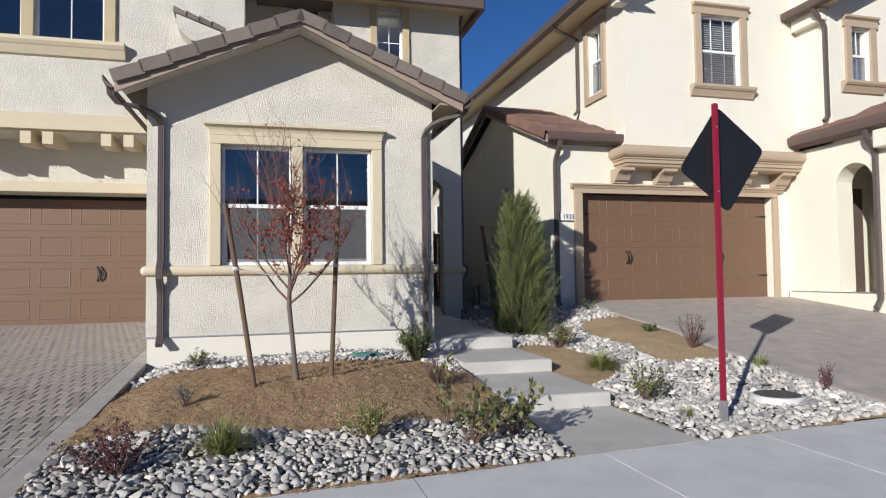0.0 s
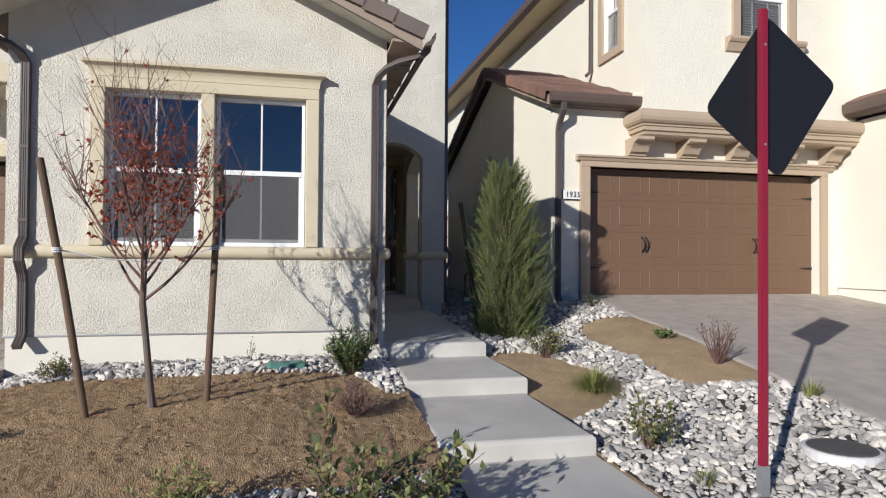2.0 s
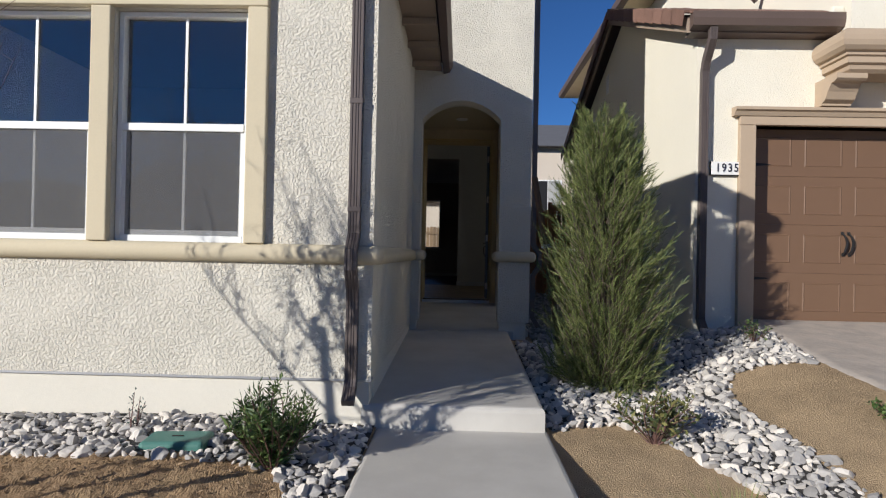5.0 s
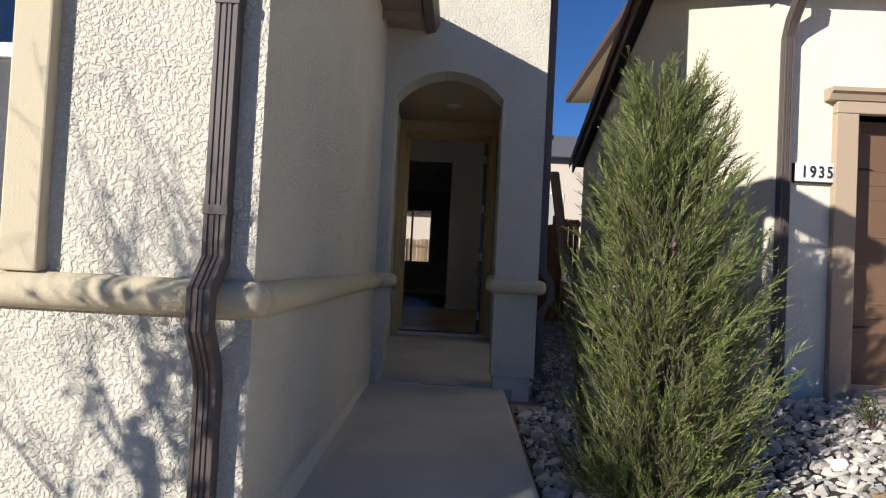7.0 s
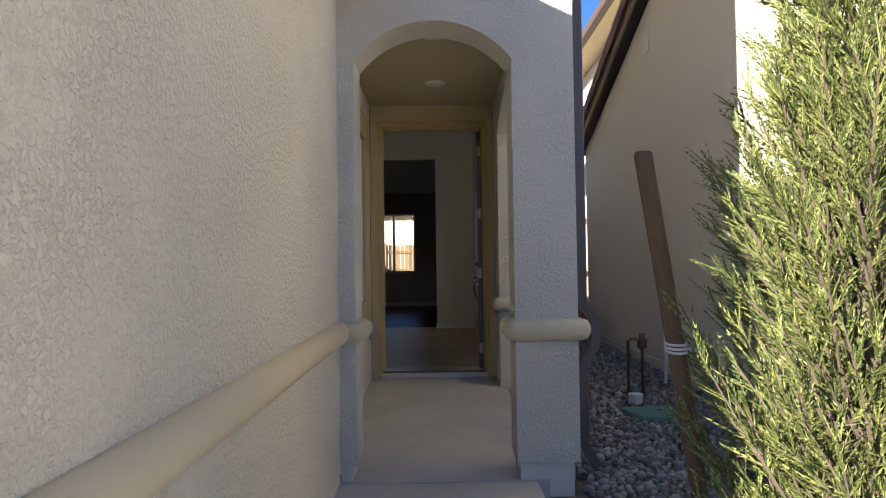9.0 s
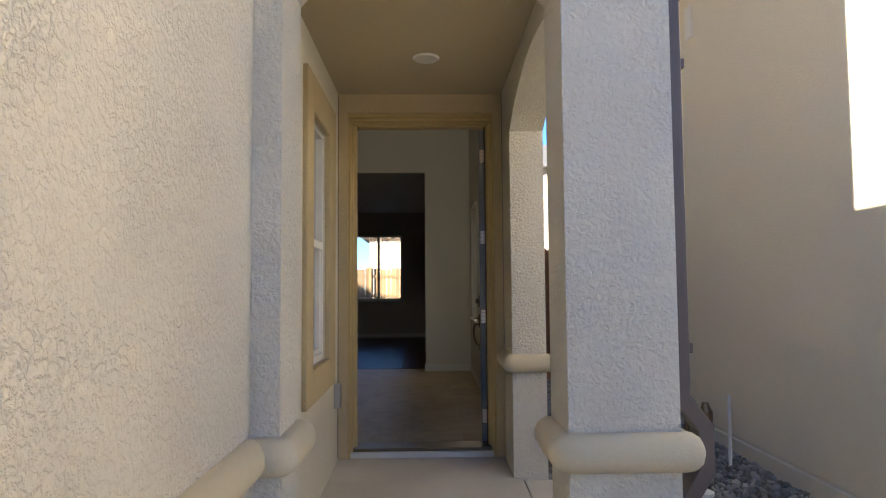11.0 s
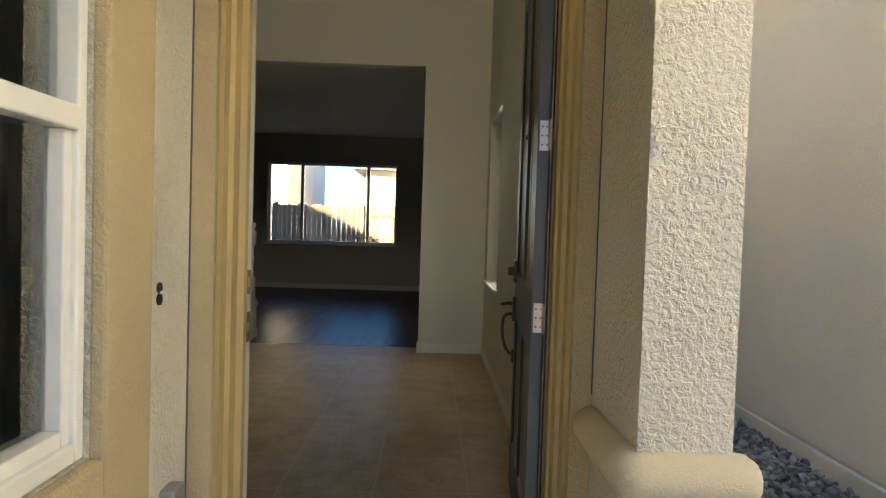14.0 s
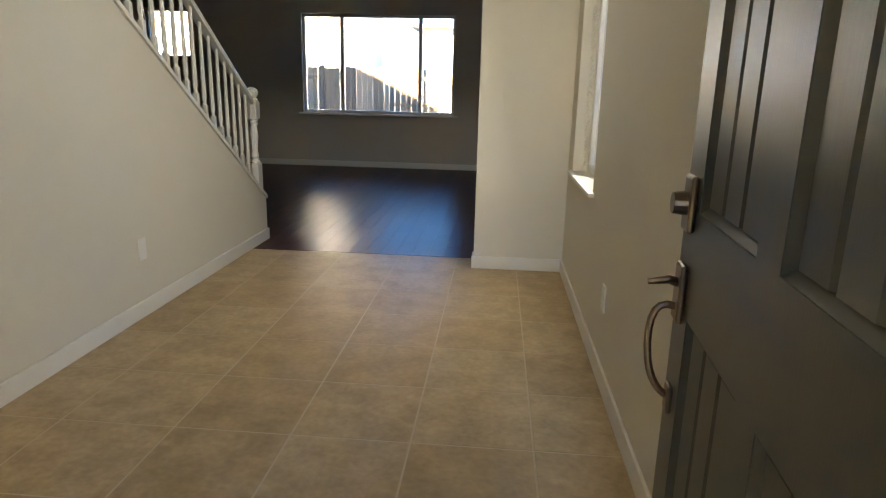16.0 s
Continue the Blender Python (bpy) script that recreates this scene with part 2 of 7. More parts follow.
JUNIPER = leaf_mat("juniper_foliage", (0.13, 0.178, 0.06), (0.26, 0.285, 0.10), 0.25)
GRASS = leaf_mat("clump_grass", (0.17, 0.22, 0.06), (0.32, 0.30, 0.11), 0.3)
SHRUB = leaf_mat("shrub_leaf", (0.085, 0.115, 0.045), (0.20, 0.19, 0.07), 0.25)
SHRUB_DK = leaf_mat("dark_shrub_leaf", (0.055, 0.11, 0.03), (0.12, 0.17, 0.05), 0.22)
REDLEAF = leaf_mat("red_leaf", (0.42, 0.08, 0.04), (0.30, 0.10, 0.06), 0.38)
DRYLEAF = leaf_mat("dry_seed_head", (0.22, 0.15, 0.11), (0.13, 0.08, 0.075), 0.2)
BARBERRY = leaf_mat("purple_leaf", (0.075, 0.022, 0.03), (0.14, 0.05, 0.05), 0.25)
SAGE = leaf_mat("blue_sage_leaf", (0.10, 0.14, 0.12), (0.16, 0.19, 0.16), 0.2)


def glass_mat():
    m = bpy.data.materials.new("window_glass")
    m.use_nodes = True
    p = m.node_tree.nodes["Principled BSDF"]
    p.inputs["Base Color"].default_value = (0.93, 0.95, 0.96, 1)
    p.inputs["Roughness"].default_value = 0.0
    p.inputs["Transmission Weight"].default_value = 1.0
    p.inputs["IOR"].default_value = 1.75
    return m


GLASS = glass_mat()
# fine insect mesh: half open, half grey thread
sn = SCREEN.node_tree
clear_ = sn.nodes.new("ShaderNodeBsdfTransparent")
weave = sn.nodes.new("ShaderNodeMixShader")
weave.inputs[0].default_value = 0.34
sn.links.new(clear_.outputs[0], weave.inputs[1])
sn.links.new(sn.nodes["Principled BSDF"].outputs[0], weave.inputs[2])
sn.links.new(weave.outputs[0], sn.nodes["Material Output"].inputs["Surface"])


# ---- mesh helpers ----
def wmat(ob):
    return ob.matrix_basis if ob.parent is None else wmat(ob.parent) @ ob.matrix_parent_inverse @ ob.matrix_basis


def finish(name, bm, material, smooth=False):
    me = bpy.data.meshes.new(name)
    bm.normal_update()
    if smooth:
        for f in bm.faces:
            f.smooth = True
    bm.to_mesh(me)
    bm.free()
    me.materials.append(material)
    return me


def part(name, bm, material, parent, label="", smooth=False, local=False):
    """One mesh as a part of a thing, given in world metres (or in its thing's own, local=True)."""
    ob = new(name, finish(name, bm, material, smooth))
    ob.parent = parent
    if not local:
        ob.matrix_parent_inverse = wmat(parent).inverted()
    return tagged(ob, label) if label else ob


def thing(name, label, category, loc=(0, 0, 0), group="", kind=""):
    ob = new(name)
    ob.matrix_basis = loc if isinstance(loc, Matrix) else Matrix.Translation(loc)
    ob.empty_display_size = 0.2
    return tagged(ob, label, category, group, kind)


def solid(name, bm, material, label="", category="", kind="", group="", smooth=False):
    return tagged(new(name, finish(name, bm, material, smooth)), label, category, group, kind)


def B():
    return bmesh.new()


def box(bm, x0, x1, y0, y1, z0, z1, bevel=0.0, seg=2):
    vs = [bm.verts.new((x, y, z)) for x in (x0, x1) for y in (y0, y1) for z in (z0, z1)]
    fs = [bm.faces.new([vs[i] for i in f]) for f in
          ((0, 1, 3, 2), (4, 6, 7, 5), (0, 4, 5, 1), (2, 3, 7, 6), (0, 2, 6, 4), (1, 5, 7, 3))]
    if bevel:
        es = list({e for f in fs for e in f.edges})
        bmesh.ops.bevel(bm, geom=es, offset=bevel, segments=seg, affect='EDGES', profile=0.5)
    return bm


def prism(bm, pts, axis, a, b):
    """A polygon, given in the two other axes in order, drawn out along the axis from a to b."""
    def place(p, t):
        return {'x': (t, p[0], p[1]), 'y': (p[0], t, p[1]), 'z': (p[0], p[1], t)}[axis]
    lo = [bm.verts.new(place(p, a)) for p in pts]
    hi = [bm.verts.new(place(p, b)) for p in pts]
    n = len(pts)
    fs = [bm.faces.new(lo), bm.faces.new(hi[::-1])]
    for i in range(n):
        fs.append(bm.faces.new((lo[i], hi[i], hi[(i + 1) % n], lo[(i + 1) % n])))
    bmesh.ops.recalc_face_normals(bm, faces=fs)
    return bm


def tube(bm, pts, radii, n=8, cap=True):
    """A round tube through points with a radius at each."""
    pts = [Vector(p) for p in pts]
    if isinstance(radii, (int, float)):
        radii = [radii] * len(pts)
    rings, side = [], None
    for i, p in enumerate(pts):
        d = (pts[min(i + 1, len(pts) - 1)] - pts[max(i - 1, 0)]).normalized()
        if side is None:
            side = d.orthogonal().normalized()
        side = (side - d * side.dot(d)).normalized()
        up = d.cross(side)
        rings.append([bm.verts.new(p + (side * math.cos(2 * math.pi * k / n) + up * math.sin(2 * math.pi * k / n)) * radii[i]) for k in range(n)])
    for r0, r1 in zip(rings, rings[1:]):
        for k in range(n):
            bm.faces.new((r0[k], r0[(k + 1) % n], r1[(k + 1) % n], r1[k]))
    if cap:
        bm.faces.new(rings[0][::-1])
        bm.faces.new(rings[-1])
    return bm


def sweep_rect(bm, pts, w, d, fixed):
    """A rectangular pipe through points: w along the fixed axis vector, d across it."""
    pts = [Vector(p) for p in pts]
    fixed = Vector(fixed)
    rings = []
    for i, p in enumerate(pts):
        t = (pts[min(i + 1, len(pts) - 1)] - pts[max(i - 1, 0)]).normalized()
        s = t.cross(fixed).normalized()
        prof = [(-1, -1), (1, -1), (1, 0.9), (0.92, 1), (0.62, 1), (0.56, 0.84), (0.40, 0.84), (0.34, 1), (0.08, 1), (0.04, 0.84), (-0.04, 0.84), (-0.08, 1), (-0.34, 1), (-0.40, 0.84), (-0.56, 0.84), (-0.62, 1), (-0.92, 1), (-1, 0.9)]
        rings.append([bm.verts.new(p + fixed * (a * w / 2) + s * (b * d / 2)) for a, b in prof])
    n = len(rings[0])
    for r0, r1 in zip(rings, rings[1:]):
        for k in range(n):
            bm.faces.new((r0[k], r0[(k + 1) % n], r1[(k + 1) % n], r1[k]))
    fs = [bm.faces.new(rings[0][::-1]), bm.faces.new(rings[-1])]
    bmesh.ops.recalc_face_normals(bm, faces=bm.faces[:])
    return bm


def lathe(bm, prof, base=(0, 0, 0), n=16):
    """A turned shape from (radius, height) pairs."""
    rings = []
    for r, z in prof:
        rings.append([bm.verts.new((base[0] + r * math.cos(2 * math.pi * k / n), base[1] + r * math.sin(2 * math.pi * k / n), base[2] + z)) for k in range(n)])
    for r0, r1 in zip(rings, rings[1:]):
        for k in range(n):
            bm.faces.new((r0[k], r0[(k + 1) % n], r1[(k + 1) % n], r1[k]))
    bm.faces.new(rings[0][::-1])
    bm.faces.new(rings[-1])
    return bm


def wall_cells(bm, axis, lo, hi, a0, a1, z0, z1, holes=()):
    """A wall between lo and hi on an axis, from a0 to a1 along the other and z0 to z1, with rectangular openings through it."""
    us = sorted({a0, a1, *(h[0] for h in holes), *(h[1] for h in holes)})
    zs = sorted({z0, z1, *(h[2] for h in holes), *(h[3] for h in holes)})
    us = [u for u in us if a0 <= u <= a1]
    zs = [z for z in zs if z0 <= z <= z1]
    nu, nz = len(us) - 1, len(zs) - 1
    full = [[not any(h[0] < (us[i] + us[i + 1]) / 2 < h[1] and h[2] < (zs[j] + zs[j + 1]) / 2 < h[3] for h in holes) for j in range(nz)] for i in range(nu)]
    cache = {}

    def v(i, j, k):
        if (i, j, k) not in cache:
            t = hi if k else lo
            cache[i, j, k] = bm.verts.new((us[i], t, zs[j]) if axis == 'y' else (t, us[i], zs[j]))
        return cache[i, j, k]

    def ok(i, j):
        return 0 <= i < nu and 0 <= j < nz and full[i][j]
    for i in range(nu):
        for j in range(nz):
            if not full[i][j]:
                continue
            bm.faces.new((v(i, j, 0), v(i + 1, j, 0), v(i + 1, j + 1, 0), v(i, j + 1, 0)))
            bm.faces.new((v(i, j, 1), v(i, j + 1, 1), v(i + 1, j + 1, 1), v(i + 1, j, 1)))
            for di, dj, p, q in ((-1, 0, (i, j), (i, j + 1)), (1, 0, (i + 1, j), (i + 1, j + 1)), (0, -1, (i, j), (i + 1, j)), (0, 1, (i, j + 1), (i + 1, j + 1))):
                if not ok(i + di, j + dj):
                    bm.faces.new((v(*p, 0), v(*q, 0), v(*q, 1), v(*p, 1)))
    bmesh.ops.recalc_face_normals(bm, faces=bm.faces[:])
    return bm


def arch_pts(a0, a1, zs, za, n=14):
    """Points of a flat arch from the right spring to the left one."""
    h, r = za - zs, (a1 - a0) / 2
    rad = (r * r + h * h) / (2 * h)
    top = math.asin(min(1, r / rad))
    c = (a0 + a1) / 2
    return [(c + rad * math.sin(top - 2 * top * k / n), za - rad + rad * math.cos(top - 2 * top * k / n)) for k in range(n + 1)]


def shared(name, me, parent, loc, rot=0.0, scale=(1, 1, 1), material=None, euler=None):
    """A piece that shares its mesh with its like, as a part of a thing."""
    ob = new(name, me)
    ob.parent = parent
    ob.matrix_parent_inverse = wmat(parent).inverted()
    ob.matrix_basis = Matrix.LocRotScale(loc, Euler(euler or (0, 0, rot)), scale)
    return ob


def smooth01(a, b, t):
    t = max(0.0, min(1.0, (t - a) / (b - a)))
    return t * t * (3 - 2 * t)


def interp(t, knots):
    if t <= knots[0][0]:
        return knots[0][1]
    for (a, u), (b, v) in zip(knots, knots[1:]):
        if t <= b:
            return u + (v - u) * (t - a) / (b - a)
    return knots[-1][1]


# ---- lie of the land ----
def walk_edge(x):
    return 3.76 + 0.09 * x


def drive_z(y):
    return interp(y, [(3.6, -0.06), (4.3, -0.02), (10.9, 0.70), (14, 0.70)])


def drive_left_z(y):
    return interp(y, [(3.4, -0.06), (4.0, -0.03), (11.5, 0.47), (14, 0.47)])


def garden_left_z(x, y):
    z = interp(y, [(3.7, -0.06), (4.4, 0.02), (5.2, 0.13), (6.1, 0.24), (7.2, 0.25), (8.2, 0.27)])
    z += 0.025 * x * smooth01(4.5, 6.5, y) - 0.10 * smooth01(-0.7, -1.3, x) * smooth01(4.4, 6.0, y)
    side = interp(y, [(4.0, -0.06), (4.8, 0.0), (5.6, 0.07), (6.7, 0.16), (7.0, 0.20), (8.0, 0.25)])
    return z + (side - z) * smooth01(0.9, 2.28, x)


def garden_right_z(x, y):
    z = interp(y, [(3.8, -0.06), (5.3, -0.045), (5.6, -0.03), (6.7, 0.06), (7.0, 0.10), (8.0, 0.22), (9.5, 0.33), (11, 0.42), (14, 0.48), (19, 0.5)])
    return z + (drive_z(y) - z) * smooth01(4.3, 5.65, x) * (1 - smooth01(10.4, 11.2, y))


def seg_dist(x, y, pts):
    best = 9e9
    for (ax, ay), (bx, by) in zip(pts, pts[1:]):
        t = max(0, min(1, ((x - ax) * (bx - ax) + (y - ay) * (by - ay)) / ((bx - ax) ** 2 + (by - ay) ** 2)))
        best = min(best, math.hypot(x - ax - t * (bx - ax), y - ay - t * (by - ay)))
    return best


def drive_edge(y):
    return interp(y, [(3.5, 5.72), (4.4, 5.64), (5.5, 5.60), (7.0, 5.70), (8.0, 5.82), (8.8, 5.82), (9.3, 5.78), (10.0, 5.85), (11, 5.92)])


def wob(x, y, s=1.3):
    return noise.noise((x * s, y * s, 3.7))


def rock_left(x, y):
    front = interp(x, [(-1.3, 4.75), (-0.6, 5.0), (0.65, 4.75), (1.5, 4.8), (2.3, 5.05)]) + 0.10 * wob(x, y)
    back = 7.25 + 0.08 * wob(x, y) - 0.55 * smooth01(1.85, 2.15, x)
    return y < front or y > back or (x < -1.12 and y > 6.9)


def rock_right(x, y):
    w = 0.07 * wob(x, y, 2.0)
    if y > 9.25 + w:
        return True
    if x < 4.44 + w:                       # the lower sandy patch beside the steps
        low = interp(x, [(3.4, 6.03), (3.65, 6.18), (4.2, 6.60), (4.44, 6.95)])
        high = interp(x, [(3.4, 8.10), (3.85, 8.30), (4.15, 7.90), (4.30, 7.55), (4.44, 7.0)])
        if low + w < y < high + w:
            return False
    bank = interp(y, [(6.3, 4.95), (6.75, 4.87), (7.7, 4.84), (8.2, 4.75), (8.85, 4.86), (9.3, 5.13)])
    return not (x > bank + w and y > interp(x, [(4.8, 6.65), (5.3, 6.42), (5.8, 6.30)]) + w)


# ---- ground ----
def sheet(name, x0, x1, y0, y1, step, zf, keep, material, label, category, rough=0.0, lip=0.0):
    """A ground surface over a height function, kept where keep(x, y) holds."""
    bm = B()
    nx, ny = max(1, round((x1 - x0) / step)), max(1, round((y1 - y0) / step))
    vs = {}
    for i in range(nx + 1):
        for j in range(ny + 1):
            x, y = x0 + (x1 - x0) * i / nx, y0 + (y1 - y0) * j / ny
            z = zf(x, y)
            if rough:
                z += rough * (0.5 * noise.noise((x * 7, y * 7, 1.0)) + 0.8 * noise.noise((x * 24, y * 17, 5.0)) + 0.7 * noise.noise((x * 44, y * 34, 9.0)))
            vs[i, j] = bm.verts.new((x, y, z - lip))
    for i in range(nx):
        for j in range(ny):
            x, y = x0 + (x1 - x0) * (i + 0.5) / nx, y0 + (y1 - y0) * (j + 0.5) / ny
            if keep(x, y):
                bm.faces.new((vs[i, j], vs[i + 1, j], vs[i + 1, j + 1], vs[i, j + 1]))
    bmesh.ops.delete(bm, geom=[v for v in bm.verts if not v.link_faces], context='VERTS')
    return solid(name, bm, material, label, category, "structure", smooth=True)


bm = B()
box(bm, -400, 400, -400, 400, -0.6, -0.30)
solid("ground", bm, SOIL, "bare brown soil reaching to the horizon", "ground", "structure")
bm = B()
box(bm, -60, 60, -10.0, -2.0, -0.32, -0.22)
solid("road", bm, ASPHALT, "dark asphalt street with worn surface", "road", "structure")
bm = B()
box(bm, -60, 60, -2.0, -1.85, -0.32, -0.06, 0.02)
solid("kerb", bm, CONCRETE, "pale concrete kerb along the street", "kerb", "structure")

# sidewalk flags with open joints
flags = thing("pavement", "pale grey broom-finished concrete sidewalk in large flags", "sidewalk", (0, 2, -0.06), kind="structure")
xs = [-30, -14, -9.4, -7.9, -6.4, -4.9, -3.4, -1.9, -0.4, 1.07, 2.50, 3.95, 5.4, 6.9, 8.4, 9.9, 14, 30]
for xa, xb in zip(xs, xs[1:]):
    bm = B()
    prism(bm, [(xa + 0.005, -1.845), (xb - 0.005, -1.845), (xb - 0.005, walk_edge(min(xb, 9))), (xa + 0.005, walk_edge(max(xa, -4)))], 'z', -0.2, -0.052)
    part("flag", bm, CONCRETE, flags)
bm = B()
prism(bm, [(-30, -1.86), (30, -1.86), (30, 4.5), (9, 4.5), (-4, 3.3), (-30, 3.3)], 'z', -0.24, -0.066)
part("bedding", bm, PAVER_J, flags)

sheet("garden_bed_1", -1.27, 2.30, 3.55, 8.05, 0.022, garden_left_z, lambda x, y: y > walk_edge(x) - 0.02, MULCH,
      "brown shredded mulch bed in front of the house", "mulch bed", rough=0.019)
sheet("garden_bed_2", 3.384, 6.4, 3.75, 11.0, 0.05, garden_right_z, lambda x, y: walk_edge(x) - 0.02 < y < 10.95 and x < drive_edge(y) + 0.05, MULCH_R,
      "sandy tan gravel bed beside the walkway", "garden bed", rough=0.008)
# dark sheets added under the cobbles, crevice shade put into their colour
sheet("weed_fabric_1", -1.25, 2.29, 3.62, 8.0, 0.04, lambda x, y: garden_left_z(x, y) + 0.012, lambda x, y: y > walk_edge(x) + 0.04 and rock_left(x, y - 0.04) and rock_left(x, y + 0.04), GAP_SHADE,
      "near-black sheet standing in for the shade between cobbles", "weed fabric")
sheet("weed_fabric_2", 3.40, 5.9, 3.9, 10.7, 0.04, lambda x, y: garden_right_z(x, y) + 0.010, lambda x, y: y > walk_edge(x) + 0.06 and x < drive_edge(y) - 0.06 and rock_right(x - 0.03, y) and rock_right(x + 0.03, y) and rock_right(x, y + 0.04), GAP_SHADE,
      "near-black sheet standing in for the shade between cobbles", "weed fabric")
sheet("side_yard", 3.30, 5.34, 8.3, 18.6, 0.12, lambda x, y: garden_right_z(x, y) - 0.02, lambda x, y: not (y < 10.9 and x > 5.2), SOIL,
      "shaded soil strip between the two houses", "side yard")
bm = B()
ys = [3.8 + 8.6 * j / 143 for j in range(144)]
us = [0, 0.004, 0.012, 0.03, 0.06, 0.1, 0.16, 0.24, 0.34, 0.46, 0.6, 0.78, 1.0]
grid_ = [[bm.verts.new((e + u * (16 - e), max(y, walk_edge(min(e + u * (16 - e), 9)) - 0.02), drive_z(y) + (0.012 if u else -0.02))) for u in us]
         for y in ys for e in (drive_edge(y) - 0.02 + 0.02 * wob(1.0, y, 2.5),)]
for r0, r1 in zip(grid_, grid_[1:]):
    for k in range(len(us) - 1):
        bm.faces.new((r0[k], r0[k + 1], r1[k + 1], r1[k]))
solid("driveway_right", bm, STAMPED, "sandy grey textured concrete driveway sloping up to a garage", "driveway", "structure", smooth=True)
bm = B()
bm.faces.new([bm.verts.new(p) for p in ((-12, 3.3, -0.075), (-1.25, 3.55, -0.075), (-1.25, 12.2, 0.43), (-12, 12.2, 0.43))])
solid("driveway_left", bm, PAVER_J, "dark sand bed under grey paver driveway", "driveway", "structure")

# entry walkway: three risers and a long sloped landing, then the porch slab
WX0, WX1 = 2.29, 3.39


def slab(parent, x0, x1, y0, y1, za, zb, base, name="slab", bev=0.034):
    bm = B()
    vs = [bm.verts.new(p) for p in ((x0, y0, base), (x1, y0, base), (x1, y1, base), (x0, y1, base), (x0, y0, za), (x1, y0, za), (x1, y1, zb), (x0, y1, zb))]
    for f in ((3, 2, 1, 0), (4, 5, 6, 7), (0, 1, 5, 4), (1, 2, 6, 5), (2, 3, 7, 6), (3, 0, 4, 7)):
        bm.faces.new([vs[i] for i in f])
    bm.edges.ensure_lookup_table()
    bmesh.ops.bevel(bm, geom=[e for e in bm.edges if all(v.co.z > base + 0.01 for v in e.verts)], offset=bev, segments=3, affect='EDGES', profile=0.5)
    return part(name, bm, WALK_CONCRETE, parent)


path_ = thing("walkway", "pale concrete entry walkway with three low steps", "walkway", (2.84, 6.5, 0), kind="structure")
bm = B()
prism(bm, [(WX0, walk_edge(WX0) + 0.008), (WX1, walk_edge(WX1) + 0.008), (WX1, 5.58), (WX0, 5.58)], 'z', -0.3, -0.0515)
part("slab", bm, WALK_CONCRETE, path_)
slab(path_, WX0, WX1, 5.45, 6.90, 0.085, 0.095, -0.3, "step")
slab(path_, WX0, WX1, 6.80, 8.06, 0.238, 0.245, -0.3, "step")
slab(path_, 2.20, WX1 - 0.03, 8.00, 11.13, 0.396, 0.505, -0.1, "landing")
slab(path_, 2.132, 3.42, 11.137, 13.89, 0.500, 0.605, -0.1, "porch_slab", 0.006)
slab(path_, 3.428, 3.62, 11.41, 13.36, 0.49, 0.58, -0.1, "porch_edge_strip", 0.006)


# ---- our house: walls ----
PX0, PX1, PY = -1.265, 2.258, 8.0          # front room
PXP = 2.14                                 # wall beside the porch
AY0, AY1 = 11.12, 11.40                    # arch wall of the porch
DY = 13.93                                 # plane of the front door
FZ = 0.65                                  # floor inside
W1, W2 = (-0.42, 0.43, 1.39, 2.885), (0.565, 1.435, 1.39, 2.885)

bm = B()
wall_cells(bm, 'y', PY, PY + 0.16, PX0, PX1, 0.55, 3.20, (W1, W2))
prism(bm, [(PX0, 3.20), (PX1, 3.20), (PX1, 3.575), (0.52, 4.33), (PX0, 3.56)], 'y', PY, PY + 0.16)
solid("wall_front", bm, STUCCO, "cream rough stucco gable wall of the front room", "wall", "structure")
bm = B()
box(bm, PX1 - 0.15, PX1 - 0.003, PY + 0.151, AY0, 0.0, 0.551)
solid("foundation_side", bm, STEM, "cream painted foundation band along the walkway", "foundation", "structure")
bm = B()
box(bm, PX0 + 0.012, PX0 + 0.15, PY + 0.151, 11.749, 0.0, 0.542)
solid("foundation_left", bm, STEM, "cream painted foundation band by the driveway", "foundation", "structure")
bm = B()
box(bm, PX0 + 0.012, PX1 - 0.012, PY + 0.012, PY + 0.15, 0.0, 0.542)
solid("foundation", bm, STEM, "cream painted foundation band below the stucco", "foundation", "structure")
SW = (12.68, 13.28, 1.385, 2.85)
bm = B()
wall_cells(bm, 'x', PX1 - 0.16, PX1, PY + 0.161, AY0, 0.552, 3.56)
wall_cells(bm, 'x', PX1 - 0.16, PX1, AY0 + 0.001, AY1, 0.55, 3.45)
wall_cells(bm, 'x', PXP - 0.16, PXP, AY1 + 0.001, DY + 0.15, 0.5, 3.40, (SW,))
solid("wall_porch_side", bm, STUCCO, "cream rough stucco wall along the porch walkway", "wall", "structure")
bm = B()
wall_cells(bm, 'x', PX0, PX0 + 0.16, PY + 0.161, 11.749, 0.55, 3.56)
solid("wall_left", bm, STUCCO, "cream stucco side wall of the front room", "wall", "structure")

# porch arch wall, two storeys high, with the arched opening
AX0, AX1, AR = 2.351, 3.24, 3.59
bm = B()
pts = [(PX1 + 0.001, 0.60), (AX0, 0.60), (AX0, 2.865)] + arch_pts(AX0, AX1, 2.865, 3.085)[::-1] + [(AX1, 2.865), (AX1, 0.60), (AR, 0.60), (AR, 3.499), (PX1 + 0.001, 3.499)]
prism(bm, pts, 'y', AY0, AY1)
solid("wall_arch", bm, STUCCO, "cream stucco wall with a shallow arched porch opening", "wall", "structure")
bm = B()
box(bm, AX1 + 0.02, AR - 0.03, AY0 + 0.03, AY1 - 0.02, 0.2, 0.6)
box(bm, PX1 + 0.001, AX0 - 0.03, AY0 + 0.03, AY1 - 0.02, 0.2, 0.6)
solid("pier_footing", bm, STEM, "pale concrete footing under the porch pier", "footing", "structure")
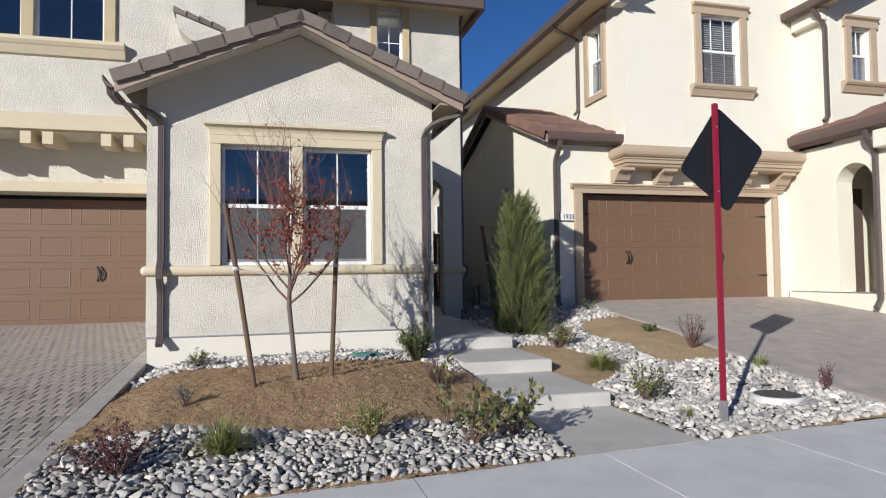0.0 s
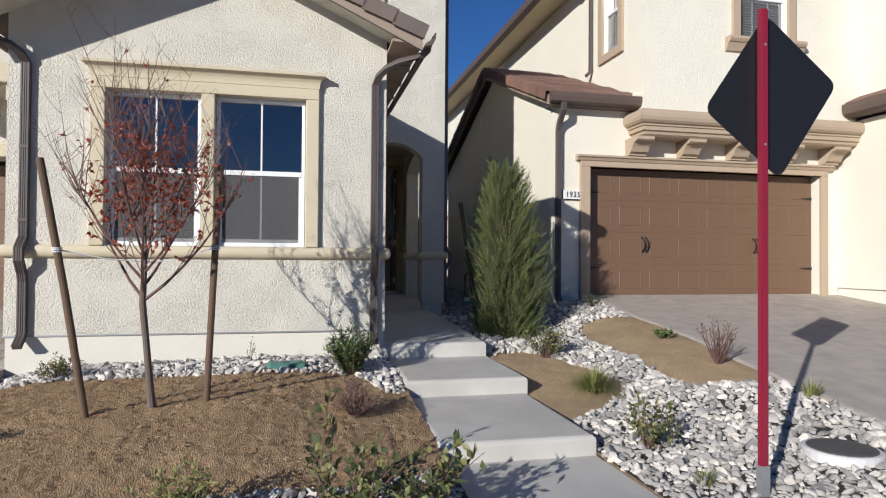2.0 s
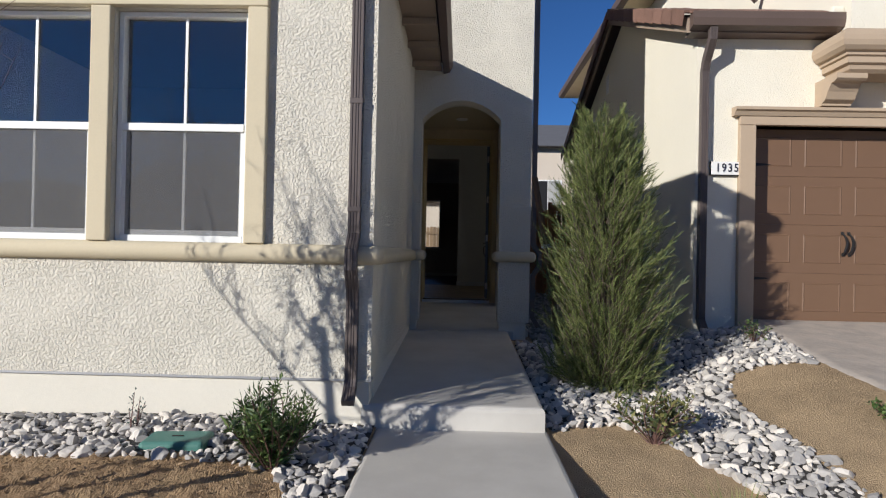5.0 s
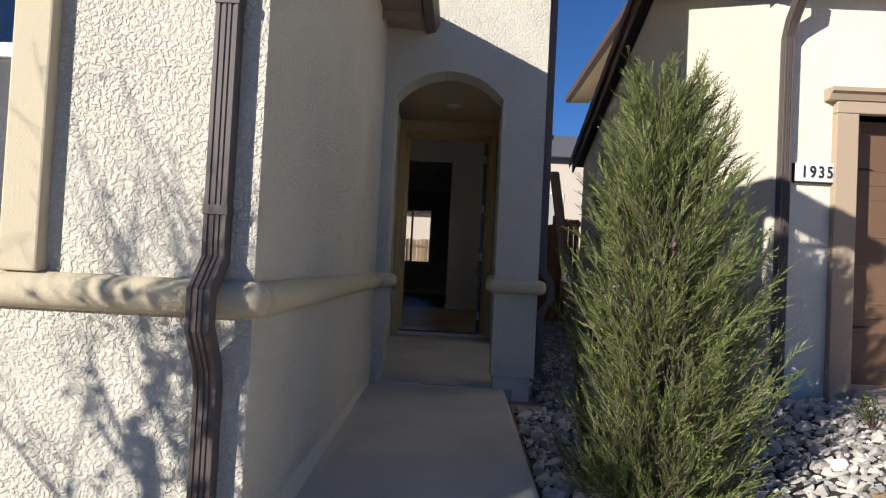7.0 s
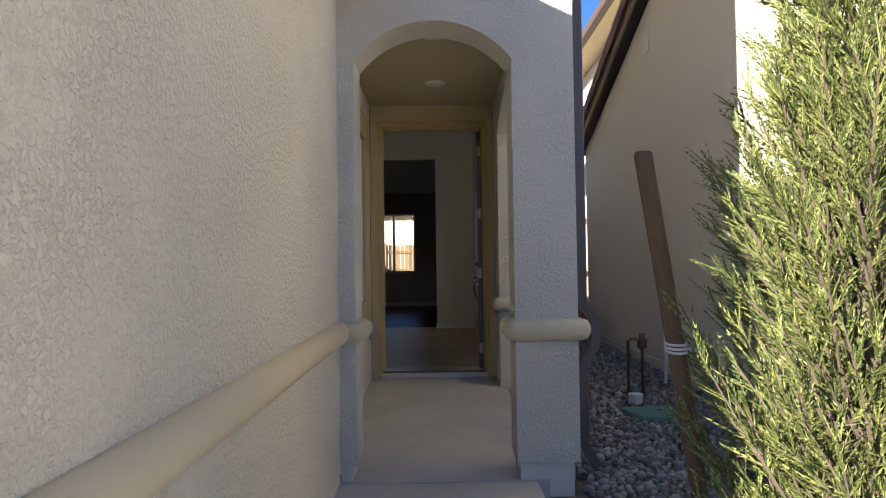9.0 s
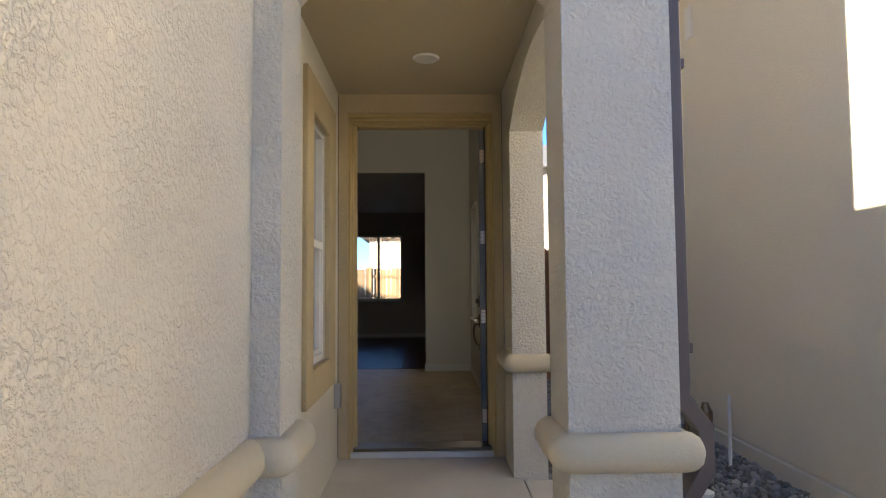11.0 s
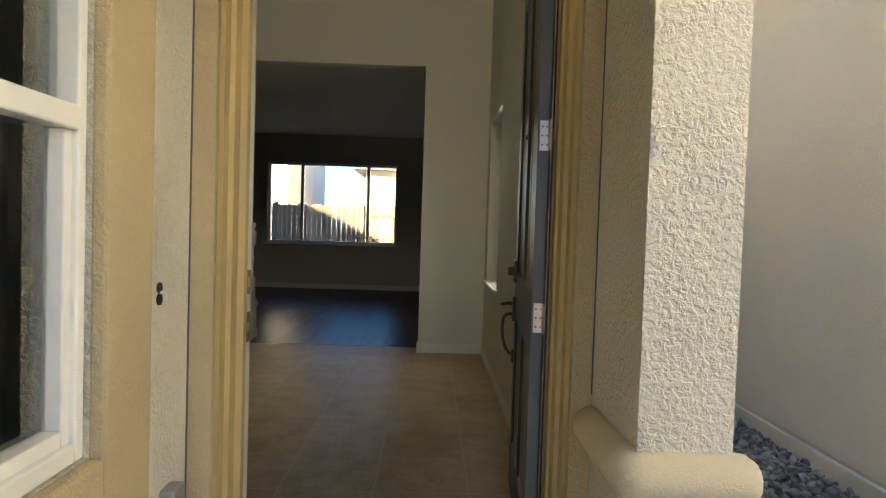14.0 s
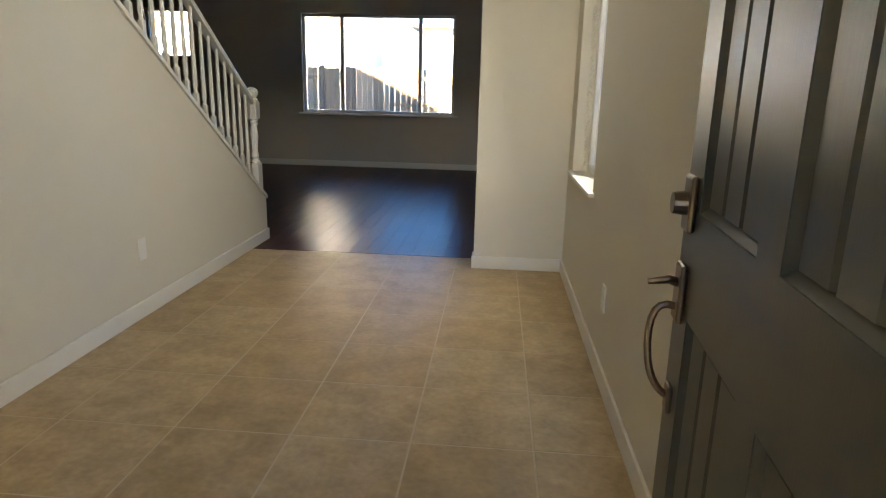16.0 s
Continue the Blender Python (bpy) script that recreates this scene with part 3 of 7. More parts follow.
# side of the porch: arched opening between the pier and the rear pilaster
SX0, RPY = 3.362, 13.38
bm = B()
pts = [(AY1, 3.85), (AY1, 2.90)] + arch_pts(AY1, RPY, 2.90, 3.14)[::-1][1:] + [(RPY, 0.52), (DY + 0.15, 0.52), (DY + 0.15, 3.85)]
prism(bm, pts, 'x', SX0, AR)
solid("wall_porch_right", bm, STUCCO, "cream stucco porch side wall with an arched opening", "wall", "structure")
bm = B()
box(bm, SX0, AR, AY1, DY + 0.15, 3.85, 6.35)
wall_cells(bm, 'x', AR - 0.13, AR, DY + 0.151, 18.3, 0.4, 6.35, ((17.03, 17.97, 1.42, 2.92),))
box(bm, AR - 0.2, AR, 18.301, 24.4, 0.4, 3.75)
solid("wall_east", bm, STUCCO, "tall cream stucco side wall of the house", "wall", "structure")
# the front door's wall, with its opening
DX0, DX1, DZ = 2.264, 3.246, 3.085
bm = B()
wall_cells(bm, 'y', DY + 0.02, DY + 0.15, PX1 - 0.16, SX0, 0.5, 3.41, ((DX0 - 0.06, DX1 + 0.06, 0.5, DZ + 0.05),))
solid("wall_entry", bm, STUCCO, "stucco wall around the front door", "wall", "structure")
bm = B()
box(bm, PXP + 0.001, SX0 - 0.001, AY1 + 0.001, DY + 0.019, 3.29, 3.40)
solid("ceiling_porch", bm, PORCH_CEIL, "tan stucco porch ceiling", "ceiling", "structure")
# unseen void added over the porch so the upper window lights the hall
bm = B()
box(bm, 1.25, SX0 - 0.001, AY1 + 0.001, DY + 0.15, 3.451, 3.48)
solid("floor_upper", bm, WALL_GR, "unseen plain floor of a void added over the porch to admit light", "floor", "structure")
# weep line: dark narrow gap between the stucco and the foundation
bm = B()
box(bm, PX0 - 0.004, PX1 + 0.004, PY - 0.006, PY + 0.10, 0.536, 0.550)
solid("weep_screed", bm, GALV, "thin metal weep screed along the wall's foot", "trim", "structure")

# upper storey and garage block on the left
bm = B()
wall_cells(bm, 'y', AY0, AY1, 1.25, AR, 3.5, 6.35, ((2.02, 2.50, 5.22, 6.12),))
wall_cells(bm, 'y', 11.75, 11.95, -0.3, 1.45, 3.5, 6.7, ((0.55, 1.05, 5.55, 6.45),))
wall_cells(bm, 'x', 1.25, 1.45, AY1, 11.75, 3.5, 6.35)
wall_cells(bm, 'y', 10.95, 11.15, -9.5, -0.28, 3.62, 7.0, ((-4.62, -3.62, 5.06, 6.5), (-3.44, -2.44, 5.06, 6.5)))
wall_cells(bm, 'x', -0.48, -0.28, 11.15, 11.95, 3.5, 7.0)
solid("wall_upper", bm, STUCCO, "cream stucco upper storey wall", "wall", "structure")
GX0, GX1, GZ0, GZ1 = -6.85, -1.87, 0.455, 2.70
bm = B()
wall_cells(bm, 'y', 11.75, 12.10, -9.5, PX0 + 0.16, 0.3, 3.6, ((GX0, GX1, 0.3, GZ1),))
box(bm, -9.5, -9.3, 11.15, 18.3, 0.3, 7.0)
box(bm, -9.5, -9.301, 18.301, 24.4, 0.3, 3.75)
solid("wall_garage", bm, STUCCO, "cream stucco wall around the left garage door", "wall", "structure")
bm = B()
box(bm, -9.5, -0.28, 10.95, 11.749, 3.58, 3.618)
solid("overhang_soffit", bm, STUCCO, "cream stucco underside of the overhanging upper storey", "soffit", "structure")

# back and party walls that close the house
bm = B()
wall_cells(bm, 'y', 24.2, 24.4, -9.3, AR - 0.2, 0.3, 3.75, ((-0.33, 2.17, 1.53, 3.08), (-2.95, -2.20, 2.35, 3.13)))
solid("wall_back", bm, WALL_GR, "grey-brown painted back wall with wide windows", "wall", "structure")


# ---- inside: entry hall, stair, great room ----
HX0, HX1, PTY, PTX = 0.965, 3.40, 18.215, 2.755
bm = B()
wall_cells(bm, 'x', HX1 - 0.02 + 0.02, HX1 + 0.06, DY + 0.15, PTY + 0.001, FZ, 5.9, ((17.03, 17.97, 1.42, 2.92),))
solid("wall_hall_right", bm, WALL_IN, "greige painted hall wall with a tall window", "wall", "structure")
bm = B()
wall_cells(bm, 'y', PTY + 0.002, PTY + 0.12, -1.4, AR - 0.131, FZ, 5.9, ((-1.39, PTX, FZ, 3.497),))
solid("wall_partition", bm, WALL_IN, "greige painted wall with a wide cased opening", "wall", "structure")
bm = B()
prism(bm, [(18.85, FZ), (18.85, 1.0), (DY + 0.15, 1.0 + 0.665 * (18.85 - DY - 0.15)), (DY + 0.15, FZ)], 'x', HX0 - 0.12, HX0)
solid("wall_stair", bm, WALL_IN, "greige painted stair wall with a sloping top", "wall", "structure")
bm = B()
box(bm, -1.6, -1.4, 11.96, 18.34, FZ, 5.9)
box(bm, -1.4, HX0 - 0.13, DY + 0.15, DY + 0.3, FZ, 5.9)
box(bm, HX0 - 0.13, PX1 - 0.17, DY + 0.151, DY + 0.25, FZ, 3.45)
box(bm, HX0 - 0.13, 1.449, DY + 0.151, DY + 0.25, 3.451, 5.9)
box(bm, 1.25, 1.449, 11.951, DY + 0.15, 3.45, 5.9)
solid("wall_stairwell", bm, WALL_IN, "greige painted stairwell wall", "wall", "structure")
bm = B()
box(bm, -1.6, AR - 0.02, DY + 0.151, PTY + 0.12, 5.9, 6.05)
box(bm, 1.25, AR - 0.02, AY1, DY + 0.151, 6.2, 6.3)
box(bm, 1.25, SX0, DY + 0.10, DY + 0.15, 6.05, 6.2)
solid("ceiling_hall", bm, CEIL, "pale hall ceiling two storeys up", "ceiling", "structure")
bm = B()
box(bm, -9.3, AR - 0.2, PTY + 0.12, 24.2, 3.62, 3.75)
solid("ceiling_great_room", bm, CEIL, "pale great room ceiling", "ceiling", "structure")
bm = B()
box(bm, -9.3, -9.2, PTY, 24.2, FZ, 3.62)
box(bm, -9.3, -1.6, PTY, PTY + 0.12, FZ, 3.62)
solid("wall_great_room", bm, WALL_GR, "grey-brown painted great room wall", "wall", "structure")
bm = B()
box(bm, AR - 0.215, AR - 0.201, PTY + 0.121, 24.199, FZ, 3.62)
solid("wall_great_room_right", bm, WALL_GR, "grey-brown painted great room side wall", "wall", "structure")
# closed front room behind the big windows, shade put into its wall colour
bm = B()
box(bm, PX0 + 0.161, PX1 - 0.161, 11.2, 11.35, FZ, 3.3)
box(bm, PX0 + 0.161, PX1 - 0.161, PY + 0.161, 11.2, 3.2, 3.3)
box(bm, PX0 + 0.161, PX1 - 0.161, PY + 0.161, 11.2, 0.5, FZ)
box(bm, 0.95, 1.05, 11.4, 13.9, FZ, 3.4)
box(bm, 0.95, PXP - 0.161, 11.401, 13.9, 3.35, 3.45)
solid("wall_front_room", bm, FRONT_ROOM_SHADE, "inside of the empty front room, coloured dark to stand in for shade", "wall", "structure")

# roofs that close the house from above
bm = B()
prism(bm, [(-9.9, 7.0), (-0.1, 7.0), (-5, 8.2)], 'y', 10.5, 18.345)
prism(bm, [(-0.1, 6.26), (3.85, 6.26), (3.85, 6.34), (-0.1, 7.44)], 'y', 10.62, 18.345)
box(bm, -9.6, 3.8, 18.345, 24.7, 3.76, 3.92)
solid("roof_main", bm, ROOF_BASE, "dark tiled main roof", "roof", "structure")
bm = B()
box(bm, -0.1, 3.85, 10.62, AY0 - 0.001, 6.19, 6.25)
box(bm, AR + 0.001, 3.85, AY0, 18.3, 6.19, 6.25)
solid("soffit_main", bm, SOFFIT, "tan painted soffit under the upper eave", "soffit", "structure")
bm = B()
box(bm, -0.1, 3.90, 10.50, 10.62, 6.06, 6.28, 0.02)
box(bm, 3.85, 3.95, 10.62, 18.3, 6.08, 6.28, 0.02)
solid("fascia_main", bm, FASCIA, "brown eave board and gutter of the upper roof", "fascia", "structure")


# ---- windows ----
def window_unit(name, m, w, h, label, mid=True, bars=1, grid=(), blind=False, group="", frame_w=0.036, d0=0.045, screen=True):
    """A white vinyl window in an opening w by h; its outer face looks along -y before m is applied."""
    t = thing(name, label, "window", m, group, "structure")
    bm = B()
    d1 = d0 + 0.07
    box(bm, 0.004, frame_w, d0, d1, 0.004, h - 0.004, 0.005)
    box(bm, w - frame_w, w - 0.004, d0, d1, 0.004, h - 0.004, 0.005)
    box(bm, frame_w, w - frame_w, d0, d1, h - frame_w, h - 0.004, 0.005)
    box(bm, frame_w, w - frame_w, d0, d1, 0.004, frame_w + 0.01, 0.005)
    part("window_frame", bm, VINYL, t, local=True)
    if mid:
        bm = B()
        box(bm, frame_w, w - frame_w, d0 - 0.006, d1 - 0.02, h * 0.5 - 0.028, h * 0.5 + 0.022, 0.005)
        box(bm, frame_w, frame_w + 0.03, d0 + 0.012, d1 - 0.01, frame_w + 0.01, h * 0.5 - 0.028, 0.004)
        box(bm, w - frame_w - 0.03, w - frame_w, d0 + 0.012, d1 - 0.01, frame_w + 0.01, h * 0.5 - 0.028, 0.004)
        box(bm, frame_w + 0.03, w - frame_w - 0.03, d0 + 0.012, d1 - 0.01, frame_w + 0.01, frame_w + 0.045, 0.004)
        part("sash", bm, VINYL, t, local=True)
    bm = B()
    for k in range(bars):
        x = w * (k + 1) / (bars + 1)
        box(bm, x - 0.008, x + 0.008, d0 + 0.030, d0 + 0.038, frame_w, h - frame_w)
    for z in grid:
        box(bm, frame_w, w - frame_w, d0 + 0.031, d0 + 0.037, h * z - 0.008, h * z + 0.008)
    if bars:
        part("muntin", bm, VINYL, t, local=True)
    else:
        bm.free()
    halves = ((frame_w, h * 0.5), (h * 0.5, h - frame_w)) if mid else ((frame_w, h - frame_w),)
    for za, zb in halves:
        bm = B()
        box(bm, frame_w - 0.01, w - frame_w + 0.01, d0 + 0.045, d0 + 0.050, za, zb)
        pane = part("pane", bm, GLASS, t, local=True)
        pane.visible_shadow = False
    if mid and screen:
        bm = B()
        box(bm, frame_w + 0.028, w - frame_w - 0.028, d0 + 0.008, d0 + 0.010, frame_w + 0.012, h * 0.5 - 0.026)
        part("insect_screen", bm, SCREEN, t, "grey insect screen", local=True)
    if blind:
        bm = B()
        for k in range(int((h - 0.1) / 0.045)):
            z = 0.06 + k * 0.045
            prism(bm, [(0.16, z), (0.19, z + 0.026), (0.191, z + 0.028), (0.161, z + 0.002)], 'x', 0.03, w - 0.03)
        part("blind", bm, BLIND, t, local=True)
    return t


window_unit("window_1", pose(W1[0], PY, W1[2]), W1[1] - W1[0], W1[3] - W1[2], "white vinyl single-hung window reflecting the blue sky", group="front windows")
window_unit("window_2", pose(W2[0], PY, W2[2]), W2[1] - W2[0], W2[3] - W2[2], "white vinyl single-hung window reflecting the blue sky", group="front windows")
window_unit("window_3", pose(PXP, SW[0], SW[2], 0, 0, 90), SW[1] - SW[0], SW[3] - SW[2], "narrow white single-hung window beside the front door", bars=0, d0=0.018, screen=False)
window_unit("window_4", pose(2.02, AY0, 5.22), 0.48, 0.90, "small upper window with white bars", mid=False, bars=1, grid=(0.36, 0.70))
window_unit("window_5", pose(0.55, 11.75, 5.55), 0.5, 0.9, "small shaded upper window", mid=False, bars=1, grid=(0.5,))
window_unit("window_6", pose(-4.62, 10.95, 5.06), 1.0, 1.44, "upper window with white vinyl frame", mid=False)
window_unit("window_7", pose(-3.44, 10.95, 5.06), 1.0, 1.44, "upper window with white vinyl frame", mid=False)
# the wide window in the great room: a fixed light between two sliders
BY = 24.2
t = thing("window_8", "wide three-part great room window over the back yard", "window", (0.92, BY, 1.53), kind="structure")
bm = B()
for a, b, c, d in ((-0.33, 2.17, 1.53, 1.575), (-0.33, 2.17, 3.035, 3.08), (-0.33, -0.285, 1.575, 3.035), (2.125, 2.17, 1.575, 3.035), (0.293, 0.353, 1.575, 3.035), (1.572, 1.632, 1.575, 3.035)):
    box(bm, a, b, BY + 0.05, BY + 0.13, c, d, 0.005)
part("window_frame", bm, VINYL, t)
for a, b in ((-0.286, 0.294), (0.352, 1.573), (1.631, 2.126)):
    bm = B()
    box(bm, a, b, BY + 0.085, BY + 0.09, 1.574, 3.036)
    part("pane", bm, GLASS, t).visible_shadow = False
bm = B()
box(bm, -0.39, 2.23, BY - 0.06, BY + 0.05, 1.495, 1.528, 0.008)
part("window_sill", bm, WHITE, t)
t = thing("window_9", "high window behind the stair rail", "window", (-2.6, BY, 2.35), kind="structure")
bm = B()
for a, b, c, d in ((-2.95, -2.20, 2.35, 2.395), (-2.95, -2.20, 3.085, 3.13), (-2.95, -2.905, 2.395, 3.085), (-2.245, -2.20, 2.395, 3.085)):
    box(bm, a, b, BY + 0.05, BY + 0.13, c, d, 0.005)
part("window_frame", bm, VINYL, t)
bm = B()
box(bm, -2.906, -2.244, BY + 0.085, BY + 0.09, 2.394, 3.086)
part("pane", bm, GLASS, t).visible_shadow = False


# ---- stucco trim ----
def bead(bm, p0, p1, r=0.062, n=12):
    """A half-round stucco band with rounded ends, from point to point."""
    p0, p1 = Vector(p0), Vector(p1)
    d = (p1 - p0).normalized()
    ts = [0.0, 0.012, 0.03, 0.055]
    rr = [0.35, 0.72, 0.93, 1.0]
    pts = [p0 + d * t for t in ts] + [p1 - d * t for t in ts[::-1]]
    return tube(bm, pts, [r * k for k in rr] + [r * k for k in rr[::-1]], n)


trim_front = thing("window_surround", "tan stucco window surround with a moulded head", "trim", (0.5, PY, 1.3), kind="structure")
for name, a, b, c, d, e in (("side_trim", -0.555, -0.424, 1.394, 2.889, 0.05), ("side_trim", 1.439, 1.568, 1.394, 2.889, 0.05),
                            ("mullion_trim", 0.434, 0.561, 1.394, 2.889, 0.05), ("head_trim", -0.555, 1.568, 2.891, 3.00, 0.052)):
    bm = B()
    box(bm, a, b, PY - e, PY + 0.01, c, d, 0.008)
    part(name, bm, BAND, trim_front)
bm = B()
cove = [(0.0, 3.00), (0.053, 3.00), (0.055, 3.035), (0.062, 3.06), (0.076, 3.082), (0.098, 3.10), (0.122, 3.108), (0.13, 3.112), (0.13, 3.142), (0.0, 3.152)]
rings = []
for x, nx, ny in ((-0.555, -1, 0), (-0.555, -1, -1), (1.568, 1, -1), (1.568, 1, 0)):
    rings.append([bm.verts.new((x + nx * (o - 0.05) * 0.75, PY - 0.002 + ny * o, z)) for o, z in cove])
for r0, r1 in zip(rings, rings[1:]):
    for k in range(len(cove) - 1):
        bm.faces.new((r0[k], r0[k + 1], r1[k + 1], r1[k]))
bmesh.ops.recalc_face_normals(bm, faces=bm.faces[:])
part("cornice", bm, BAND, trim_front)
band = thing("wall_band", "half-round tan stucco band running round the house", "trim", (0.5, PY, 1.31), kind="structure")
BZ = 1.335
for p0, p1 in (((PX0 - 0.05, PY - 0.005, BZ), (PX1 + 0.055, PY - 0.005, BZ)), ((PX1 + 0.004, PY + 0.02, BZ), (PX1 + 0.004, AY0 + 0.02, BZ)),
               ((PX1 - 0.02, AY0 + 0.0, BZ), (AX0 + 0.05, AY0 + 0.0, BZ)),
               ((AX1 - 0.055, AY0 - 0.004, BZ), (AR + 0.065, AY0 - 0.004, BZ)), ((AR + 0.004, AY0 - 0.05, BZ), (AR + 0.004, AY1 + 0.05, BZ)),
               ((AX1 - 0.004, AY0 - 0.05, BZ), (AX1 - 0.004, AY1 + 0.03, BZ)), ((AX0 + 0.004, AY0 - 0.05, BZ), (AX0 + 0.004, AY1 + 0.03, BZ)),
               ((SX0 - 0.05, RPY - 0.002, BZ), (AR + 0.065, RPY - 0.002, BZ)), ((SX0 - 0.004, RPY - 0.05, BZ), (SX0 - 0.004, DY - 0.12, BZ)),
               ((PX0 - 0.004, PY - 0.05, BZ), (PX0 - 0.004, 11.74, BZ))):
    bm = B()
    bead(bm, p0, p1)
    part("band_run", bm, BAND, band, smooth=True)
# surround of the narrow porch window
t = thing("side_window_surround", "tan stucco surround of the narrow porch window", "trim", (PX1, 12.9, 1.2), kind="structure")
for name, a, b, c, d in (("side_trim", 12.50, SW[0] + 0.005, 1.20, 3.06), ("side_trim", SW[1] - 0.005, 13.50, 1.20, 3.06), ("head_trim", SW[0] + 0.006, SW[1] - 0.006, SW[3] - 0.005, 3.06), ("sill_trim", SW[0] + 0.006, SW[1] - 0.006, 1.20, SW[2] + 0.005)):
    bm = B()
    box(bm, PXP - 0.01, PXP + 0.030, a, b, c, d, 0.010)
    part(name, bm, TRIM, t)
# upper window surrounds and sill band on the left block
t = thing("upper_window_surround", "tan stucco surround and long sill of the upper windows", "trim", (-2.5, 10.95, 4.7), kind="structure")
for a, b in ((-4.80, -4.622), (-3.618, -3.442), (-2.438, -2.27)):
    bm = B()
    box(bm, a, b, 10.90, 10.96, 5.04, 6.6, 0.008)
    part("side_trim", bm, TRIM, t)
bm = B()
prism(bm, [(10.952, 5.04), (10.80, 5.04), (10.79, 4.98), (10.82, 4.93), (10.84, 4.91), (10.88, 4.83), (10.90, 4.79), (10.952, 4.77)], 'x', -5.0, -2.12)
part("sill", bm, BAND, t)
t = thing("small_window_surround", "tan stucco side trims of a small upper window", "trim", (2.2, AY0, 5.2), kind="structure")
for a, b in ((1.90, 2.02), (2.50, 2.62)):
    bm = B()
    box(bm, a, b, AY0 - 0.05, AY0 + 0.01, 5.15, 6.2, 0.006)
    part("side_trim", bm, TRIM, t)
# corbelled beam over the left garage
t = thing("corbel_beam", "tan stucco beam on square corbels over the garage", "trim", (-4, 10.95, 3.4), kind="structure")
bm = B()
box(bm, -9.5, PX0 - 0.35, 10.87, 11.05, 3.60, 3.86, 0.01)
part("beam", bm, BAND, t)
for x in (-2.07, -2.40, -3.23, -3.54, -4.39, -4.70, -5.55, -5.86):
    bm = B()
    prism(bm, [(10.93, 3.60), (11.74, 3.60), (11.74, 3.44), (11.12, 3.36), (10.93, 3.38)], 'x', x - 0.075, x + 0.075)
    part("corbel", bm, BAND, t)
bm = B()
box(bm, -9.5, PX0 - 0.001, 11.56, 11.76, GZ1, GZ1 + 0.17, 0.012)
part("lintel_band", bm, BAND, t)


# ---- garage doors ----
def garage_door(name, m, w, h, cols, label, handles, hinges):
    """A sectional door of raised panels in four rows, its face along -y before m is applied."""
    t = thing(name, label, "garage door", m, kind="structure")
    rows = 4
    for j in range(rows):
        bm = B()
        box(bm, 0, w, 0.0, 0.045, h * j / rows + 0.0005, h * (j + 1) / rows - 0.0005, 0.003)
        sec = part("section", bm, GARAGE, t, local=True)
        for i in range(cols):
            bm = B()
            a, b = w * i / cols + 0.07, w * (i + 1) / cols - 0.07
            c, d = h * j / rows + 0.11, h * (j + 1) / rows - 0.10
            g = 0.022
            lo = [(a, c), (b, c), (b, d), (a, d)]
            hi = [(a + g, c + g), (b - g, c + g), (b - g, d - g), (a + g, d - g)]
            # an outer moulding with a sunk field
            ring = [[bm.verts.new((p[0], yy, p[1])) for p in q] for q, yy in ((lo, -0.001), ([(a + g * .45, c + g * .45), (b - g * .45, c + g * .45), (b - g * .45, d - g * .45), (a + g * .45, d - g * .45)], -0.006), (hi, -0.002))]
            for r0, r1 in zip(ring, ring[1:]):
                for k in range(4):
                    bm.faces.new((r0[k], r0[(k + 1) % 4], r1[(k + 1) % 4], r1[k]))
            bm.faces.new(ring[2])
            part("panel", bm, GARAGE, sec, local=True)
    for hx in handles:
        for s in (-1, 1):
            bm = B()
            x, zc = hx + s * 0.033, h * 0.405
            bow = [(x - 0.022, 0.115), (x - 0.004, 0.075), (x + 0.014, 0.03), (x + 0.016, 0.0), (x + 0.008, -0.04), (x - 0.008, -0.08), (x - 0.012, -0.115)]
            tube(bm, [(px, -0.012 - 0.022 * (abs(dz) < 0.1), zc + dz) for px, dz in bow], [0.010, 0.012, 0.014, 0.015, 0.014, 0.012, 0.010], 6)
            for px, dz in (bow[0], bow[-1]):
                box(bm, px - 0.016, px + 0.016, -0.014, -0.002, zc + dz - 0.018, zc + dz + 0.018, 0.003)
            part("handle", bm, BLACK, t, "black iron pull", local=True)
    for hx, dr in hinges:
        for z in (h * 0.22, h * 0.81):
            bm = B()
            prism(bm, [(hx, z - 0.022), (hx + dr * 0.20, z - 0.010), (hx + dr * 0.25, z), (hx + dr * 0.20, z + 0.010), (hx, z + 0.022)], 'y', -0.012, -0.002)
            part("strap_hinge", bm, BLACK, t, "black iron strap hinge", local=True)
    return t


garage_door("garage_door", pose(GX0 + 0.01, 12.04, GZ0 + 0.005), GX1 - GX0 - 0.02, 2.17, 8, "brown panelled garage door with black pulls", (-2.72 - GX0 - 0.01, 1.22), ())
bm = B()
box(bm, GX0, GX1, 12.11, 14.5, 0.40, 0.44)
box(bm, GX0 - 0.1, GX1 + 0.1, 12.11, 12.13, GZ0 + 2.14, 3.2)
solid("garage_header", bm, DARK, "dark gap above the garage door", "garage", "structure")


# ---- the house next door ----
nb = thing("neighbour_house", "two-storey pale stucco house with red-brown tiled roofs", "house", (8, 11, 0.6))
NX, NY = 5.30, 10.82
NG = (5.91, 10.29, 0.60, 2.785)
bm = B()
wall_cells(bm, 'y', NY, NY + 0.2, NX, 10.67, 0.45, 3.80, (NG,))
wall_cells(bm, 'x', NX, NX + 0.2, NY + 0.2, 18.2, 0.62, 3.55, ())
prism(bm, [(NY + 0.2, 3.55), (18.2, 3.55), (18.2, 3.60), (13.9, 5.10), (NY + 0.2, 3.86)], 'x', NX, NX + 0.2)
part("wall", bm, STUCCO_N, nb)
bm = B()
